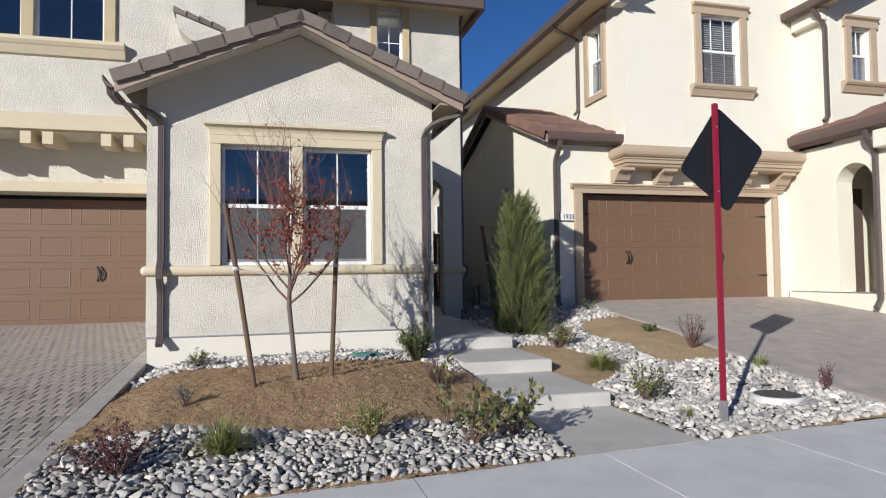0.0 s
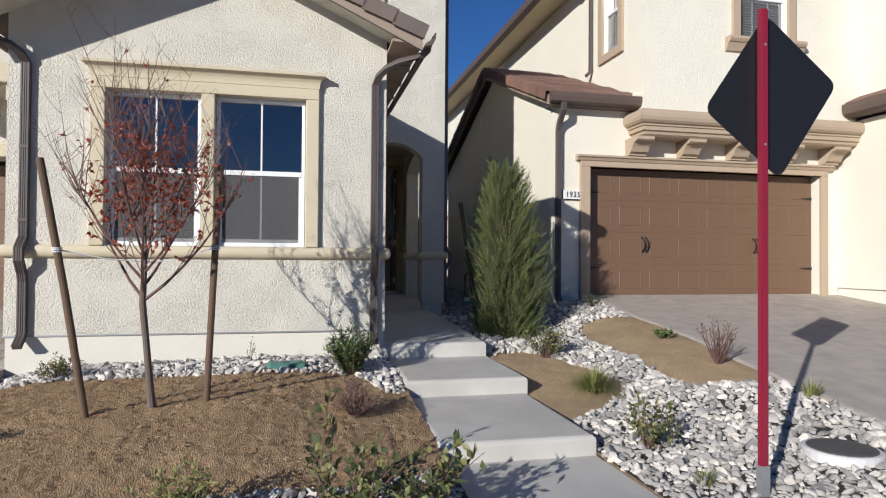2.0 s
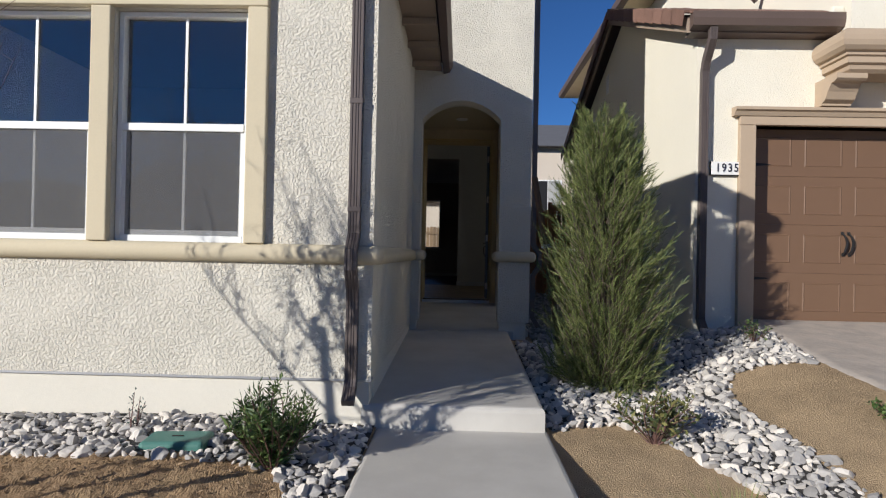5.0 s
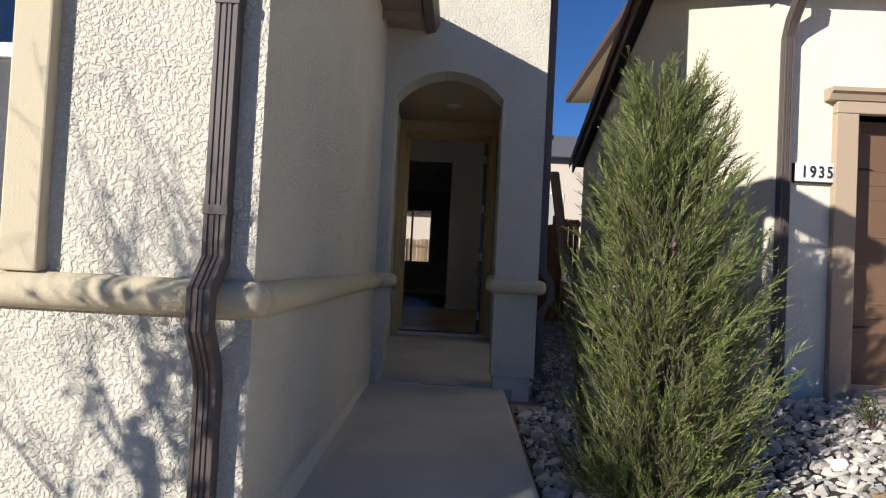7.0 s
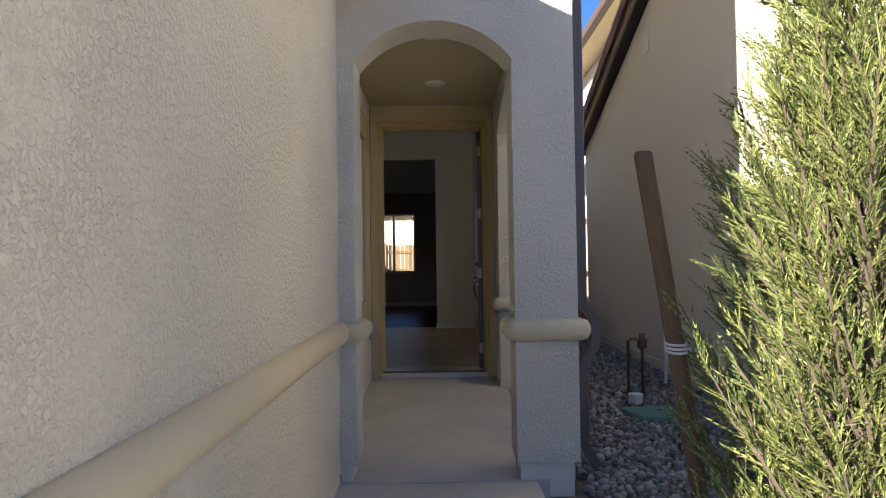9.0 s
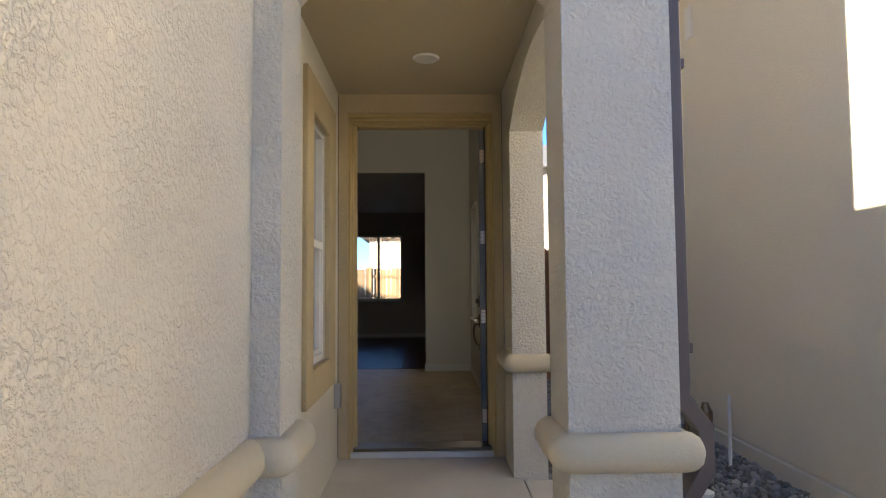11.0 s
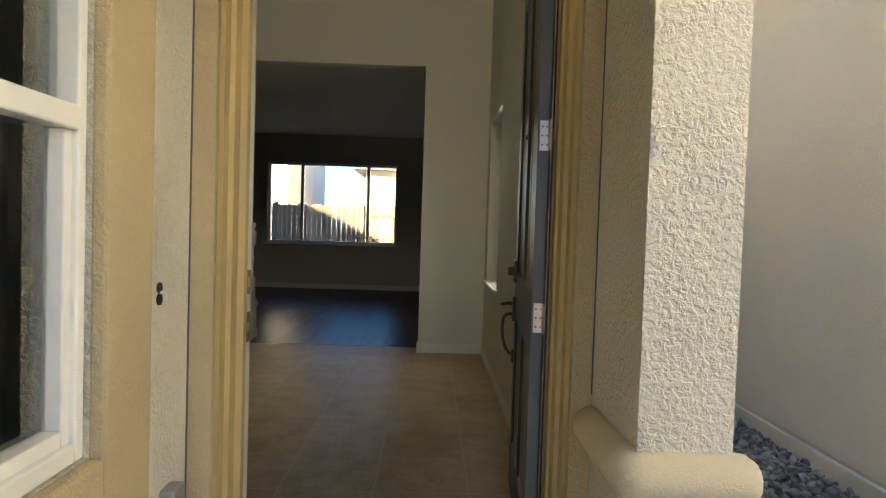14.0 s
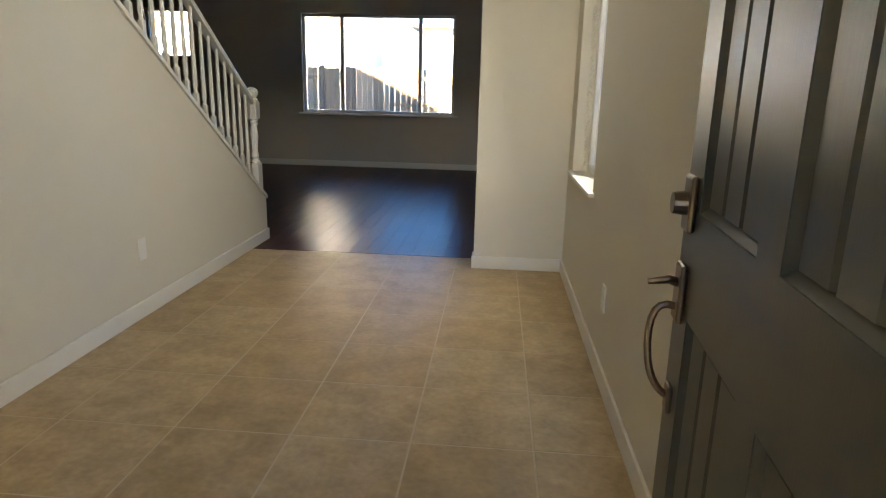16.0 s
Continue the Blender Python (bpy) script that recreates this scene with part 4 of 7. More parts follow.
box(bm, NX + 0.01, NX + 0.19, NY + 0.21, 18.2, 0.2, 0.615)
box(bm, NX - 0.025, NX + 0.01, NY + 0.0, 18.2, 0.42, 0.60, 0.01)
part("foundation", bm, STEM, nb)
# upper storey: side wall, front bay and right-hand wall
UX, UY, EX = 6.67, 10.42, 10.67
bm = B()
wall_cells(bm, 'x', UX, UX + 0.2, UY + 0.2, 24.4, 3.5, 7.15, ((11.24, 11.82, 4.97, 6.35),))
wall_cells(bm, 'y', UY, UY + 0.2, UX, EX, 3.62, 8.2, ((8.37, 9.28, 4.93, 6.36),))
box(bm, UX + 0.21, EX - 0.01, UY + 0.21, NY + 0.1, 3.62, 3.66)
part("upper_wall", bm, STUCCO_N, nb)
# entry wing standing forward of the garage: side wall with an arch, front wall, upper storey
AE0, AE1 = 8.80, 9.57
bm = B()
pts = [(8.2, 0.83), (AE0, 0.83), (AE0, 2.95)] + arch_pts(AE0, AE1, 2.95, 3.25)[::-1] + [(AE1, 2.95), (AE1, 0.83), (NY, 0.83), (NY, 3.95), (8.2, 3.95)]
prism(bm, pts, 'x', EX, EX + 0.38)
box(bm, EX + 0.381, 15.5, 8.2, 8.4, 0.83, 3.95)
part("entry_wall", bm, STUCCO_N, nb)
bm = B()
box(bm, EX + 0.012, EX + 0.37, 8.212, NY, 0.2, 0.822)
box(bm, EX + 0.371, 15.4, 8.212, 8.39, 0.2, 0.822)
part("plinth", bm, STUCCO_N, nb)
bm = B()
box(bm, EX - 0.006, EX + 0.1, 8.19, NY - 0.001, 0.818, 0.832)
part("weep_screed", bm, GALV, nb)
bm = B()
box(bm, EX + 0.381, 15.4, 10.4, 10.5, 0.3, 3.9)
box(bm, 12.4, 12.5, 8.4, 10.4, 0.3, 3.9)
box(bm, EX + 0.381, 12.4, 8.4, 10.4, 3.8, 3.9)
box(bm, EX + 0.371, 12.4, 8.4, 10.4, 0.3, 0.79)
part("entry_back_wall", bm, STUCCO_N, nb)
bm = B()
box(bm, 11.25, 12.15, 10.33, 10.399, 0.79, 2.95, 0.01)
part("entry_door", bm, FASCIA, nb, "dark brown entry door")
bm = B()
box(bm, EX, EX + 0.2, 9.6, UY - 0.001, 3.7, 7.2)
wall_cells(bm, 'y', 9.6, 9.8, EX + 0.201, 15.5, 3.7, 7.2, ((11.17, 11.64, 4.94, 6.03),))
prism(bm, [(EX + 0.201, 7.2), (15.5, 7.2), (13.1, 8.3)], 'y', 9.6, 9.8)
part("entry_upper_wall", bm, STUCCO_N, nb)
# garage surround and moulded head
bm = B()
box(bm, NG[0] - 0.17, NG[0] - 0.001, NY - 0.06, NY + 0.19, 0.55, NG[3] - 0.001, 0.008)
box(bm, NG[1] + 0.001, NG[1] + 0.13, NY - 0.06, NY + 0.19, 0.62, NG[3] - 0.001, 0.008)
box(bm, NG[0] - 0.17, NG[1] + 0.13, NY - 0.062, NY + 0.19, NG[3], 2.88, 0.008)
prism(bm, [(NY, 2.88), (NY - 0.075, 2.88), (NY - 0.10, 2.92), (NY - 0.13, 2.935), (NY - 0.13, 2.965), (NY, 2.975)], 'x', NG[0] - 0.24, NG[1] + 0.19)
part("garage_surround", bm, TRIM_N, nb)
# band and corbels under the bay
bm = B()
prof = [(-0.02, 3.665), (0.08, 3.66), (0.125, 3.63), (0.15, 3.58), (0.155, 3.53), (0.14, 3.48), (0.105, 3.445), (0.07, 3.435), (0.07, 3.405), (0.045, 3.395), (0.045, 3.335), (0.01, 3.32), (0.0, 3.28), (-0.04, 3.25), (-0.36, 3.25), (-0.36, 3.66)]
rings = []
for x, y, nx, ny in ((UX - 0.02, NY - 0.01, -1, 0), (UX - 0.02, UY - 0.02, -1, -1), (EX - 0.02, UY - 0.02, 1, -1), (EX - 0.02, NY - 0.06, 1, 0)):
    ring = []
    for o, z in prof:
        ring.append(bm.verts.new((x + nx * o, y + ny * o, z)))
    rings.append(ring)
for r0, r1 in zip(rings, rings[1:]):
    for k in range(len(prof) - 1):
        bm.faces.new((r0[k], r0[k + 1], r1[k + 1], r1[k]))
bmesh.ops.recalc_face_normals(bm, faces=bm.faces[:])
part("bay_band", bm, TRIM_N, nb)
for x in (6.69, 7.62, 8.55, 9.48, 10.41):
    bm = B()
    prism(bm, [(NY - 0.002, 3.249), (UY + 0.0, 3.249), (UY + 0.0, 3.20), (UY + 0.03, 3.18), (UY + 0.10, 3.17), (UY + 0.16, 3.10), (UY + 0.20, 3.03), (NY - 0.14, 3.0), (NY - 0.14, 2.98), (NY - 0.002, 2.978)], 'x', x - 0.15, x + 0.15)
    part("corbel", bm, TRIM_N, nb)
gd = garage_door("garage_door", pose(NG[0] + 0.01, NY + 0.17, 0.70), NG[1] - NG[0] - 0.02, 2.10, 8, "brown panelled double garage door with black hardware", (1.085, 3.22), ((0.0, 1), (4.36, -1)))
bm = B()
box(bm, NG[0], NG[1], NY + 0.23, NY + 3.0, 2.86, 2.90)
part("garage_header", bm, DARK, nb)


def surround(parent, m, w, h, material, sill=True):
    """A foam trim round a window: sides, moulded head and projecting sill, before m is applied."""
    def put(bm, name):
        bmesh.ops.transform(bm, matrix=m, verts=bm.verts[:])
        part(name, bm, material, parent)
    for a, b in ((-0.15, -0.002), (w + 0.002, w + 0.15)):
        bm = B()
        box(bm, a, b, -0.05, 0.01, -0.02, h + 0.02, 0.006)
        put(bm, "side_trim")
    bm = B()
    prism(bm, [(0.005, h), (-0.055, h), (-0.055, h + 0.13), (-0.08, h + 0.15), (-0.11, h + 0.17), (-0.11, h + 0.21), (0.005, h + 0.22)], 'x', -0.19, w + 0.19)
    put(bm, "head_trim")
    if sill:
        bm = B()
        prism(bm, [(0.005, -0.005), (-0.15, -0.005), (-0.155, -0.05), (-0.125, -0.09), (-0.10, -0.10), (-0.06, -0.18), (-0.045, -0.22), (0.005, -0.24)], 'x', -0.27, w + 0.27)
        put(bm, "sill")
    else:
        bm = B()
        box(bm, -0.15, w + 0.15, -0.05, 0.01, -0.16, -0.021, 0.006)
        put(bm, "sill")


def nb_window(m, w, h, label, bars, blind=False, sill=True, mid=True):
    wn_ = window_unit("window", m, w, h, label, mid=mid, bars=bars, blind=blind)
    wn_.parent = nb
    wn_.matrix_parent_inverse = wmat(nb).inverted()
    for k in ("category", "kind"):
        del wn_[k]
    surround(nb, m, w, h, TRIM_N, sill)


nb_window(pose(8.37, UY, 4.93), 0.91, 1.43, "white upper window with lowered blinds", 2, True)
nb_window(pose(11.17, 9.6, 4.94), 0.47, 1.09, "narrow white upper window", 1, True)
nb_window(pose(UX, 11.82, 4.97, 0, 0, -90), 0.58, 1.38, "narrow white side window in a taupe surround", 1, True, False)
# upper roof: eave board with gutter along the side, soffit
bm = B()
box(bm, UX - 0.55, UX, 9.75, 25.0, 6.60, 6.64)
part("soffit", bm, SOFFIT, nb)
bm = B()
prism(bm, [(UX - 0.68, 6.61), (UX - 0.55, 6.58), (UX - 0.55, 6.75), (UX - 0.70, 6.75), (UX - 0.70, 6.69)], 'y', 9.7, 25.0)
part("gutter", bm, FASCIA, nb)
bm = B()
prism(bm, [(UX - 0.62, 6.76), (UX - 0.6, 6.69), (UX + 2.0, 7.9), (UX + 2.0, 7.99)], 'y', 9.65, 25.0)
prism(bm, [(UX + 2.0, 7.8), (UX + 2.0, 7.99), (16, 7.3), (16, 7.1)], 'y', 9.85, 25.0)
part("roof", bm, TILE_RED, nb)
# eave corner return
bm = B()
box(bm, UX - 0.22, UX + 0.02, UY - 0.16, UY + 0.10, 6.34, 6.59, 0.03)
part("eave_return", bm, STUCCO_N, nb)
# entry wing: lower eave along its side, tiles above, and the upper gable
bm = B()
prism(bm, [(10.44, 3.92), (10.44, 3.96), (12.6, 4.82), (12.6, 4.76)], 'y', 7.85, UY - 0.001)
part("entry_roof_deck", bm, ROOF_BASE, nb)
bm = B()
prism(bm, [(10.36, 3.78), (10.44, 3.74), (10.44, 3.95), (10.34, 3.95), (10.34, 3.87)], 'y', 7.8, UY - 0.03)
box(bm, 10.44, EX - 0.001, 7.85, UY - 0.001, 3.74, 3.77)
part("entry_gutter", bm, FASCIA, nb)
bm = B()
box(bm, EX - 0.20, EX - 0.001, 8.25, 8.62, 3.40, 3.73, 0.03)
part("column_cap", bm, STUCCO_N, nb)
bm = B()
prism(bm, [(10.38, 6.44), (10.38, 6.54), (13.1, 8.0), (15.9, 6.54), (15.9, 6.44), (13.1, 7.88)], 'y', 9.2, UY - 0.001)
part("entry_gable_roof", bm, TILE_RED, nb)
bm = B()
prism(bm, [(10.30, 6.38), (10.39, 6.34), (10.39, 6.52), (10.28, 6.52), (10.28, 6.44)], 'y', 9.15, UY - 0.03)
prism(bm, [(10.39, 6.34), (10.39, 6.46), (13.1, 7.9), (15.9, 6.46), (15.9, 6.34), (13.1, 7.74)], 'y', 9.15, 9.19)
part("gable_fascia", bm, FASCIA, nb)
bm = B()
box(bm, 10.39, EX - 0.001, 9.2, UY - 0.001, 6.40, 6.43)
part("gable_soffit", bm, SOFFIT, nb)
bm = B()
box(bm, EX - 0.16, EX - 0.001, 9.62, UY - 0.05, 6.14, 6.39, 0.02)
part("gable_return", bm, STUCCO_N, nb)
# low gable roof on the garage's left: sloped deck, rake boards, tiles, gutter
EF, ZF = 10.62, 3.89                     # front edge of the deck
sl_f = (5.24 - ZF) / (14.1 - EF)
bm = B()
prism(bm, [(EF, ZF - 0.06), (EF, ZF - 0.01), (14.1, 5.23), (14.1, 5.16)], 'x', NX - 0.14, UX)
prism(bm, [(14.1, 5.16), (14.1, 5.23), (18.45, 3.62), (18.45, 3.56)], 'x', NX - 0.14, UX)
part("garage_roof_deck", bm, ROOF_BASE, nb)
bm = B()
prism(bm, [(EF + 0.02, ZF - 0.18), (EF + 0.02, ZF - 0.015), (14.1, 5.22), (18.45, 3.615), (18.45, 3.45), (14.1, 5.05)], 'x', NX - 0.18, NX - 0.142)
part("rake_board", bm, RAKE, nb)
bm = B()
prism(bm, [(EF - 0.10, ZF - 0.14), (EF, ZF - 0.17), (EF, ZF), (EF - 0.12, ZF), (EF - 0.12, ZF - 0.07)], 'x', NX - 0.16, UX + 0.02)
box(bm, NX - 0.14, UX, EF, NY - 0.001, ZF - 0.18, ZF - 0.15)
part("garage_gutter", bm, FASCIA, nb)
bm = B()
box(bm, UX - 0.13, UX - 0.001, EF - 0.10, EF - 0.02, ZF, ZF + 0.07, 0.02)
part("gutter_end", bm, STUCCO_N, nb)
tile_bm = B()
box(tile_bm, -0.158, 0.158, -0.02, 0.40, 0.0, 0.026, 0.006, 1)
TILE_ME = finish("roof_tile", tile_bm, TILE_RED)
ang_f = math.atan(sl_f)
for r in range(10):
    y = EF - 0.06 + r * 0.345
    z = ZF + (y - EF) * sl_f + 0.008
    for c in range(6):
        x = NX - 0.02 + c * 0.318 + (0.15 if r % 2 else 0)
        if x < UX - 0.10:
            shared("roof_tile", TILE_ME, nb, (x, y, z + random.uniform(0, 0.006)), euler=(ang_f + 0.06, random.uniform(-0.01, 0.01), random.uniform(-0.012, 0.012)))
rake_bm = B()
prism(rake_bm, [(-0.06, -0.13), (-0.05, -0.13), (-0.05, 0.0), (0.09, 0.015), (0.09, 0.035), (-0.06, 0.025)], 'y', 0.0, 0.40)
RAKE_ME = finish("rake_tile", rake_bm, TILE_RED)
for r in range(10):
    y = EF - 0.04 + r * 0.345
    shared("rake_tile", RAKE_ME, nb, (NX - 0.18, y, ZF + (y - EF) * sl_f + 0.02), euler=(ang_f + 0.04, 0, 0))
sl_b = (5.23 - 3.62) / (18.45 - 14.1)
for r in range(12):
    y = 14.12 + r * 0.36
    shared("rake_tile", RAKE_ME, nb, (NX - 0.18, y, 5.235 - (y - 14.1) * sl_b + 0.012), euler=(-math.atan(sl_b) + 0.05, 0, 0))
ang_e = math.atan((4.82 - 3.96) / (12.6 - 10.44))
for r in range(6):
    for c in range(8):
        x, y = 10.42 + r * 0.33, 8.0 + c * 0.318 + (0.15 if r % 2 else 0)
        if y < UY - 0.17 and not (y > 9.4 and x > EX - 0.1):
            shared("roof_tile", TILE_ME, nb, (x, y, 3.972 + (x - 10.44) * math.tan(ang_e) + random.uniform(0, 0.006)), euler=(ang_e + 0.06, 0, -math.pi / 2))
# weep vent slot on the side wall
bm = B()
box(bm, NX - 0.012, NX + 0.01, 14.9, 15.05, 4.18, 4.50, 0.004)
part("wall_vent", bm, PLATE, nb)
# electrical conduit clips and lower wall line
bm = B()
sweep_rect(bm, [(NX + 0.06, EF - 0.06, ZF - 0.15), (NX + 0.06, EF - 0.05, ZF - 0.26), (NX + 0.06, NY - 0.10, 3.45), (NX + 0.06, NY - 0.05, 3.34), (NX + 0.06, NY - 0.05, 0.72), (NX + 0.06, NY - 0.16, 0.60)], 0.075, 0.075, (1, 0, 0))
part("downspout", bm, GUTTER, nb)
bm = B()
sweep_rect(bm, [(UX - 0.62, 12.25, 6.62), (UX - 0.5, 12.25, 6.52), (UX - 0.05, 12.25, 6.36), (UX - 0.05, 12.25, 4.80), (UX - 0.14, 12.25, 4.70)], 0.06, 0.06, (0, 1, 0))
part("downspout", bm, GUTTER, nb)
bm = B()
sweep_rect(bm, [(10.36, 9.66, 6.36), (10.44, 9.66, 6.24), (EX - 0.10, 9.66, 6.12), (EX - 0.045, 9.66, 6.0), (EX - 0.045, 9.66, 4.25), (EX - 0.14, 9.66, 4.14)], 0.07, 0.07, (0, 1, 0))
part("downspout", bm, GUTTER, nb)
bm = B()
sweep_rect(bm, [(10.40, 8.70, 3.76), (10.44, 8.70, 3.62), (EX - 0.10, 8.70, 3.46), (EX - 0.045, 8.70, 3.34), (EX - 0.045, 8.70, 0.72), (EX - 0.16, 8.70, 0.56)], 0.075, 0.075, (0, 1, 0))
part("downspout", bm, GUTTER, nb)
# house number plate
pl = thing("house_number_plate", "white house number plate with dark digits beside a garage", "number plate", (5.63, NY, 2.36))
bm = B()
box(bm, 5.452, 5.765, NY - 0.035, NY - 0.002, 2.255, 2.395, 0.005)
part("plate", bm, PLATE, pl)
bm = B()
box(bm, 5.447, 5.4515, NY - 0.036, NY - 0.001, 2.25, 2.397, 0.001)
box(bm, 5.456, 5.765, NY - 0.038, NY - 0.001, 2.247, 2.254, 0.001)
part("frame_edge", bm, BLACK, pl)
fc = bpy.data.curves.new("digits", 'FONT')
fc.body = "1935"
fc.size = 0.118
fc.space_character = 1.32
fc.extrude = 0.003
fc.offset = 0.0015
fc.align_x, fc.align_y = 'CENTER', 'CENTER'
tmp = bpy.data.objects.new("digits_tmp", fc)
scene.collection.objects.link(tmp)
dg = bpy.context.evaluated_depsgraph_get()
dme = bpy.data.meshes.new_from_object(tmp.evaluated_get(dg))
bpy.data.objects.remove(tmp)
dme.materials.clear()
dme.materials.append(INK)
dob = new("digits", dme)
dob.parent = pl
dob.matrix_parent_inverse = wmat(pl).inverted()
dob.matrix_basis = pose(5.618, NY - 0.039, 2.326, 90, 0, 0) @ Matrix.Diagonal((0.82, 1.05, 1, 1))
tagged(dob, "dark digits 1935")

# houses and hills further off
def far_house(x0, x1, y0, y1, h, ridge, label, wins, rot='x', roofm=None):
    t = thing("house", label, "house", ((x0 + x1) / 2, (y0 + y1) / 2, 0))
    bm = B()
    box(bm, x0, x1, y0, y1, -0.3, h)
    part("wall", bm, FAR_WALL, t)
    bm = B()
    if rot == 'x':
        prism(bm, [(y0 - 0.5, h), (y1 + 0.5, h), ((y0 + y1) / 2, ridge)], 'x', x0 - 0.5, x1 + 0.5)
    else:
        prism(bm, [(x0 - 0.5, h), (x1 + 0.5, h), ((x0 + x1) / 2, ridge)], 'y', y0 - 0.5, y1 + 0.5)
    part("roof", bm, roofm or ROOF_FAR, t)
    for wx, wy, wz, s in wins:
        bm = B()
        box(bm, wx - 0.06, wx + s[0] + 0.06, wy - 0.04, wy - 0.003, wz - 0.06, wz + s[1] + 0.06)
        w_ = part("window", bm, VINYL, t)
        for k in (0, 1):
            bm = B()
            box(bm, wx + k * s[0] / 2 + 0.02, wx + (k + 1) * s[0] / 2 - 0.02, wy - 0.055, wy - 0.045, wz, wz + s[1])
            part("pane", bm, BLIND if k else SIGN, w_)
    return t


far_house(4.2, 13, 34, 44, 6.5, 8.6, "far pale house with a slate roof behind the fence", [(6.3, 34, 3.4, (1.2, 1.5)), (9.0, 34, 3.6, (1.2, 1.5))])
far_house(-14, -3.1, 38, 47, 6.6, 9.2, "sunlit tan house beyond the back fence", [(-8.5, 38, 4.2, (1.5, 1.3))])
far_house(0.1, 3.4, 38, 46, 4.15, 4.75, "low tan house wing with a slate roof beyond the fence", [])
# unseen house added, its roof set to shade part of the back fence
far_house(-17.9, -10.9, 10.2, 17.8, 6.85, 9.05, "unseen pale stucco house added to throw shade on the back fence", [], 'y')
far_house(-22, -8, -44, -35, 6, 8.5, "house across the street", [])
far_house(-4, 9, -45, -36, 5.8, 8.0, "house across the street", [])
far_house(13, 26, -44, -35, 6.0, 8.4, "house across the street", [])
bm = B()
hv = [(-300 + 20 * k, 16 + 26 * (0.5 + 0.5 * noise.noise((k * 0.35, 0.2, 0.9)))) for k in range(31)]
prism(bm, [(-300, -1)] + hv + [(300, -1)], 'y', -262, -260)
solid("hill_backdrop", bm, HILL, "low dry hills on the skyline", "hills", "structure")


# ---- gable roof of the front room ----
roof = thing("gable_roof", "grey-brown flat tile gable roof with brown rake boards", "roof", (0.51, 9.4, 3.5), kind="structure")
RY0, RY1 = 7.52, 11.12
PK, EL, ER, EZ = (0.52, 4.40), -1.55, 2.58, 3.50
slr = (PK[1] - EZ) / (ER - PK[0])
bm = B()
prism(bm, [(EL, EZ), PK, (ER, EZ), (ER, EZ + 0.035), (PK[0], PK[1] + 0.045), (EL, EZ + 0.035)], 'y', RY0 + 0.03, RY1)
part("roof_deck", bm, ROOF_BASE, roof)
bm = B()
prism(bm, [(EL + 0.03, EZ - 0.16), (EL + 0.03, EZ), (PK[0], PK[1] - 0.004), (PK[0], PK[1] - 0.125)], 'y', RY0, RY0 + 0.04)
part("rake_board", bm, RAKE, roof, "brown rake board")
bm = B()
prism(bm, [(ER - 0.03, EZ - 0.16), (PK[0], PK[1] - 0.125), (PK[0], PK[1] - 0.004), (ER - 0.03, EZ)], 'y', RY0, RY0 + 0.04)
part("rake_board", bm, RAKE, roof, "brown rake board")
bm = B()
prism(bm, [(EL + 0.05, EZ - 0.06), (PK[0], PK[1] - 0.06), (ER - 0.05, EZ - 0.06), (ER - 0.05, EZ - 0.03), (PK[0], PK[1] - 0.03), (EL + 0.05, EZ - 0.03)], 'y', RY0 + 0.041, PY - 0.001)
part("rake_soffit", bm, STUCCO, roof)
bm = B()
prism(bm, [(PX1, EZ - 0.075), (ER - 0.02, EZ - 0.09), (ER - 0.02, EZ - 0.07), (PX1, EZ - 0.05)], 'y', RY0 + 0.045, RY1)
part("eave_soffit", bm, RAKE, roof)
for y in [8.3 + 0.61 * k for k in range(5)]:
    bm = B()
    box(bm, PX1, ER - 0.03, y - 0.02, y + 0.02, EZ - 0.15, EZ - 0.09)
    part("rafter_tail", bm, RAKE, roof)
gut = [(ER + 0.0, -0.12), (ER + 0.07, -0.10), (ER + 0.10, -0.04), (ER + 0.105, 0.02), (ER + 0.09, 0.02), (ER + 0.085, -0.03), (ER + 0.0, -0.09)]
bm = B()
prism(bm, [(a, EZ + b) for a, b in gut], 'y', RY0 - 0.01, RY1)
part("gutter", bm, FASCIA, roof)
bm = B()
prism(bm, [(2 * PK[0] - a - 0.0, EZ + b) for a, b in gut], 'y', RY0 - 0.01, RY1)
part("gutter", bm, FASCIA, roof)
rb = B()
prism(rb, [(-0.02, -0.115), (0.0, -0.115), (0.0, 0.0), (0.30, 0.0), (0.30, 0.028), (-0.02, 0.030)], 'x', 0.0, 0.345)
RT = finish("rake_tile", rb, TILE_ROOF)
fb = B()
box(fb, 0.0, 0.345, 0.0, 0.31, 0.0, 0.028, 0.005, 1)
FT = finish("roof_tile", fb, TILE_ROOF)
for side in (-1, 1):
    a = math.atan(slr)
    ln = math.hypot(ER - PK[0], PK[1] - EZ)
    n = 7
    for k in range(n):
        d = ln * (k + 1) / n + 0.02
        x = PK[0] + side * d * math.cos(a)
        z = PK[1] + 0.055 - d * math.sin(a)
        for j in range(12):
            me = RT if j == 0 else FT
            y = RY0 - 0.03 + j * 0.302
            if y > RY1 - 0.3:
                continue
            ob = new("roof_tile" if j else "rake_tile", me)
            ob.parent = roof
            ob.matrix_parent_inverse = wmat(roof).inverted()
            tilt = a - 0.055 + random.uniform(-0.01, 0.01)
            if side > 0:
                m = Matrix.Translation((x, y, z)) @ Matrix.Rotation(tilt, 4, 'Y') @ Matrix.Translation((-0.345, 0, 0))
            else:
                m = Matrix.Translation((x, y, z)) @ Matrix.Rotation(-tilt, 4, 'Y')
            ob.matrix_basis = m
rg = B()
prism(rg, [(-0.13, -0.045), (-0.05, 0.035), (0.05, 0.035), (0.13, -0.045), (0.10, -0.05), (0.04, 0.01), (-0.04, 0.01), (-0.10, -0.05)], 'y', 0.0, 0.42)
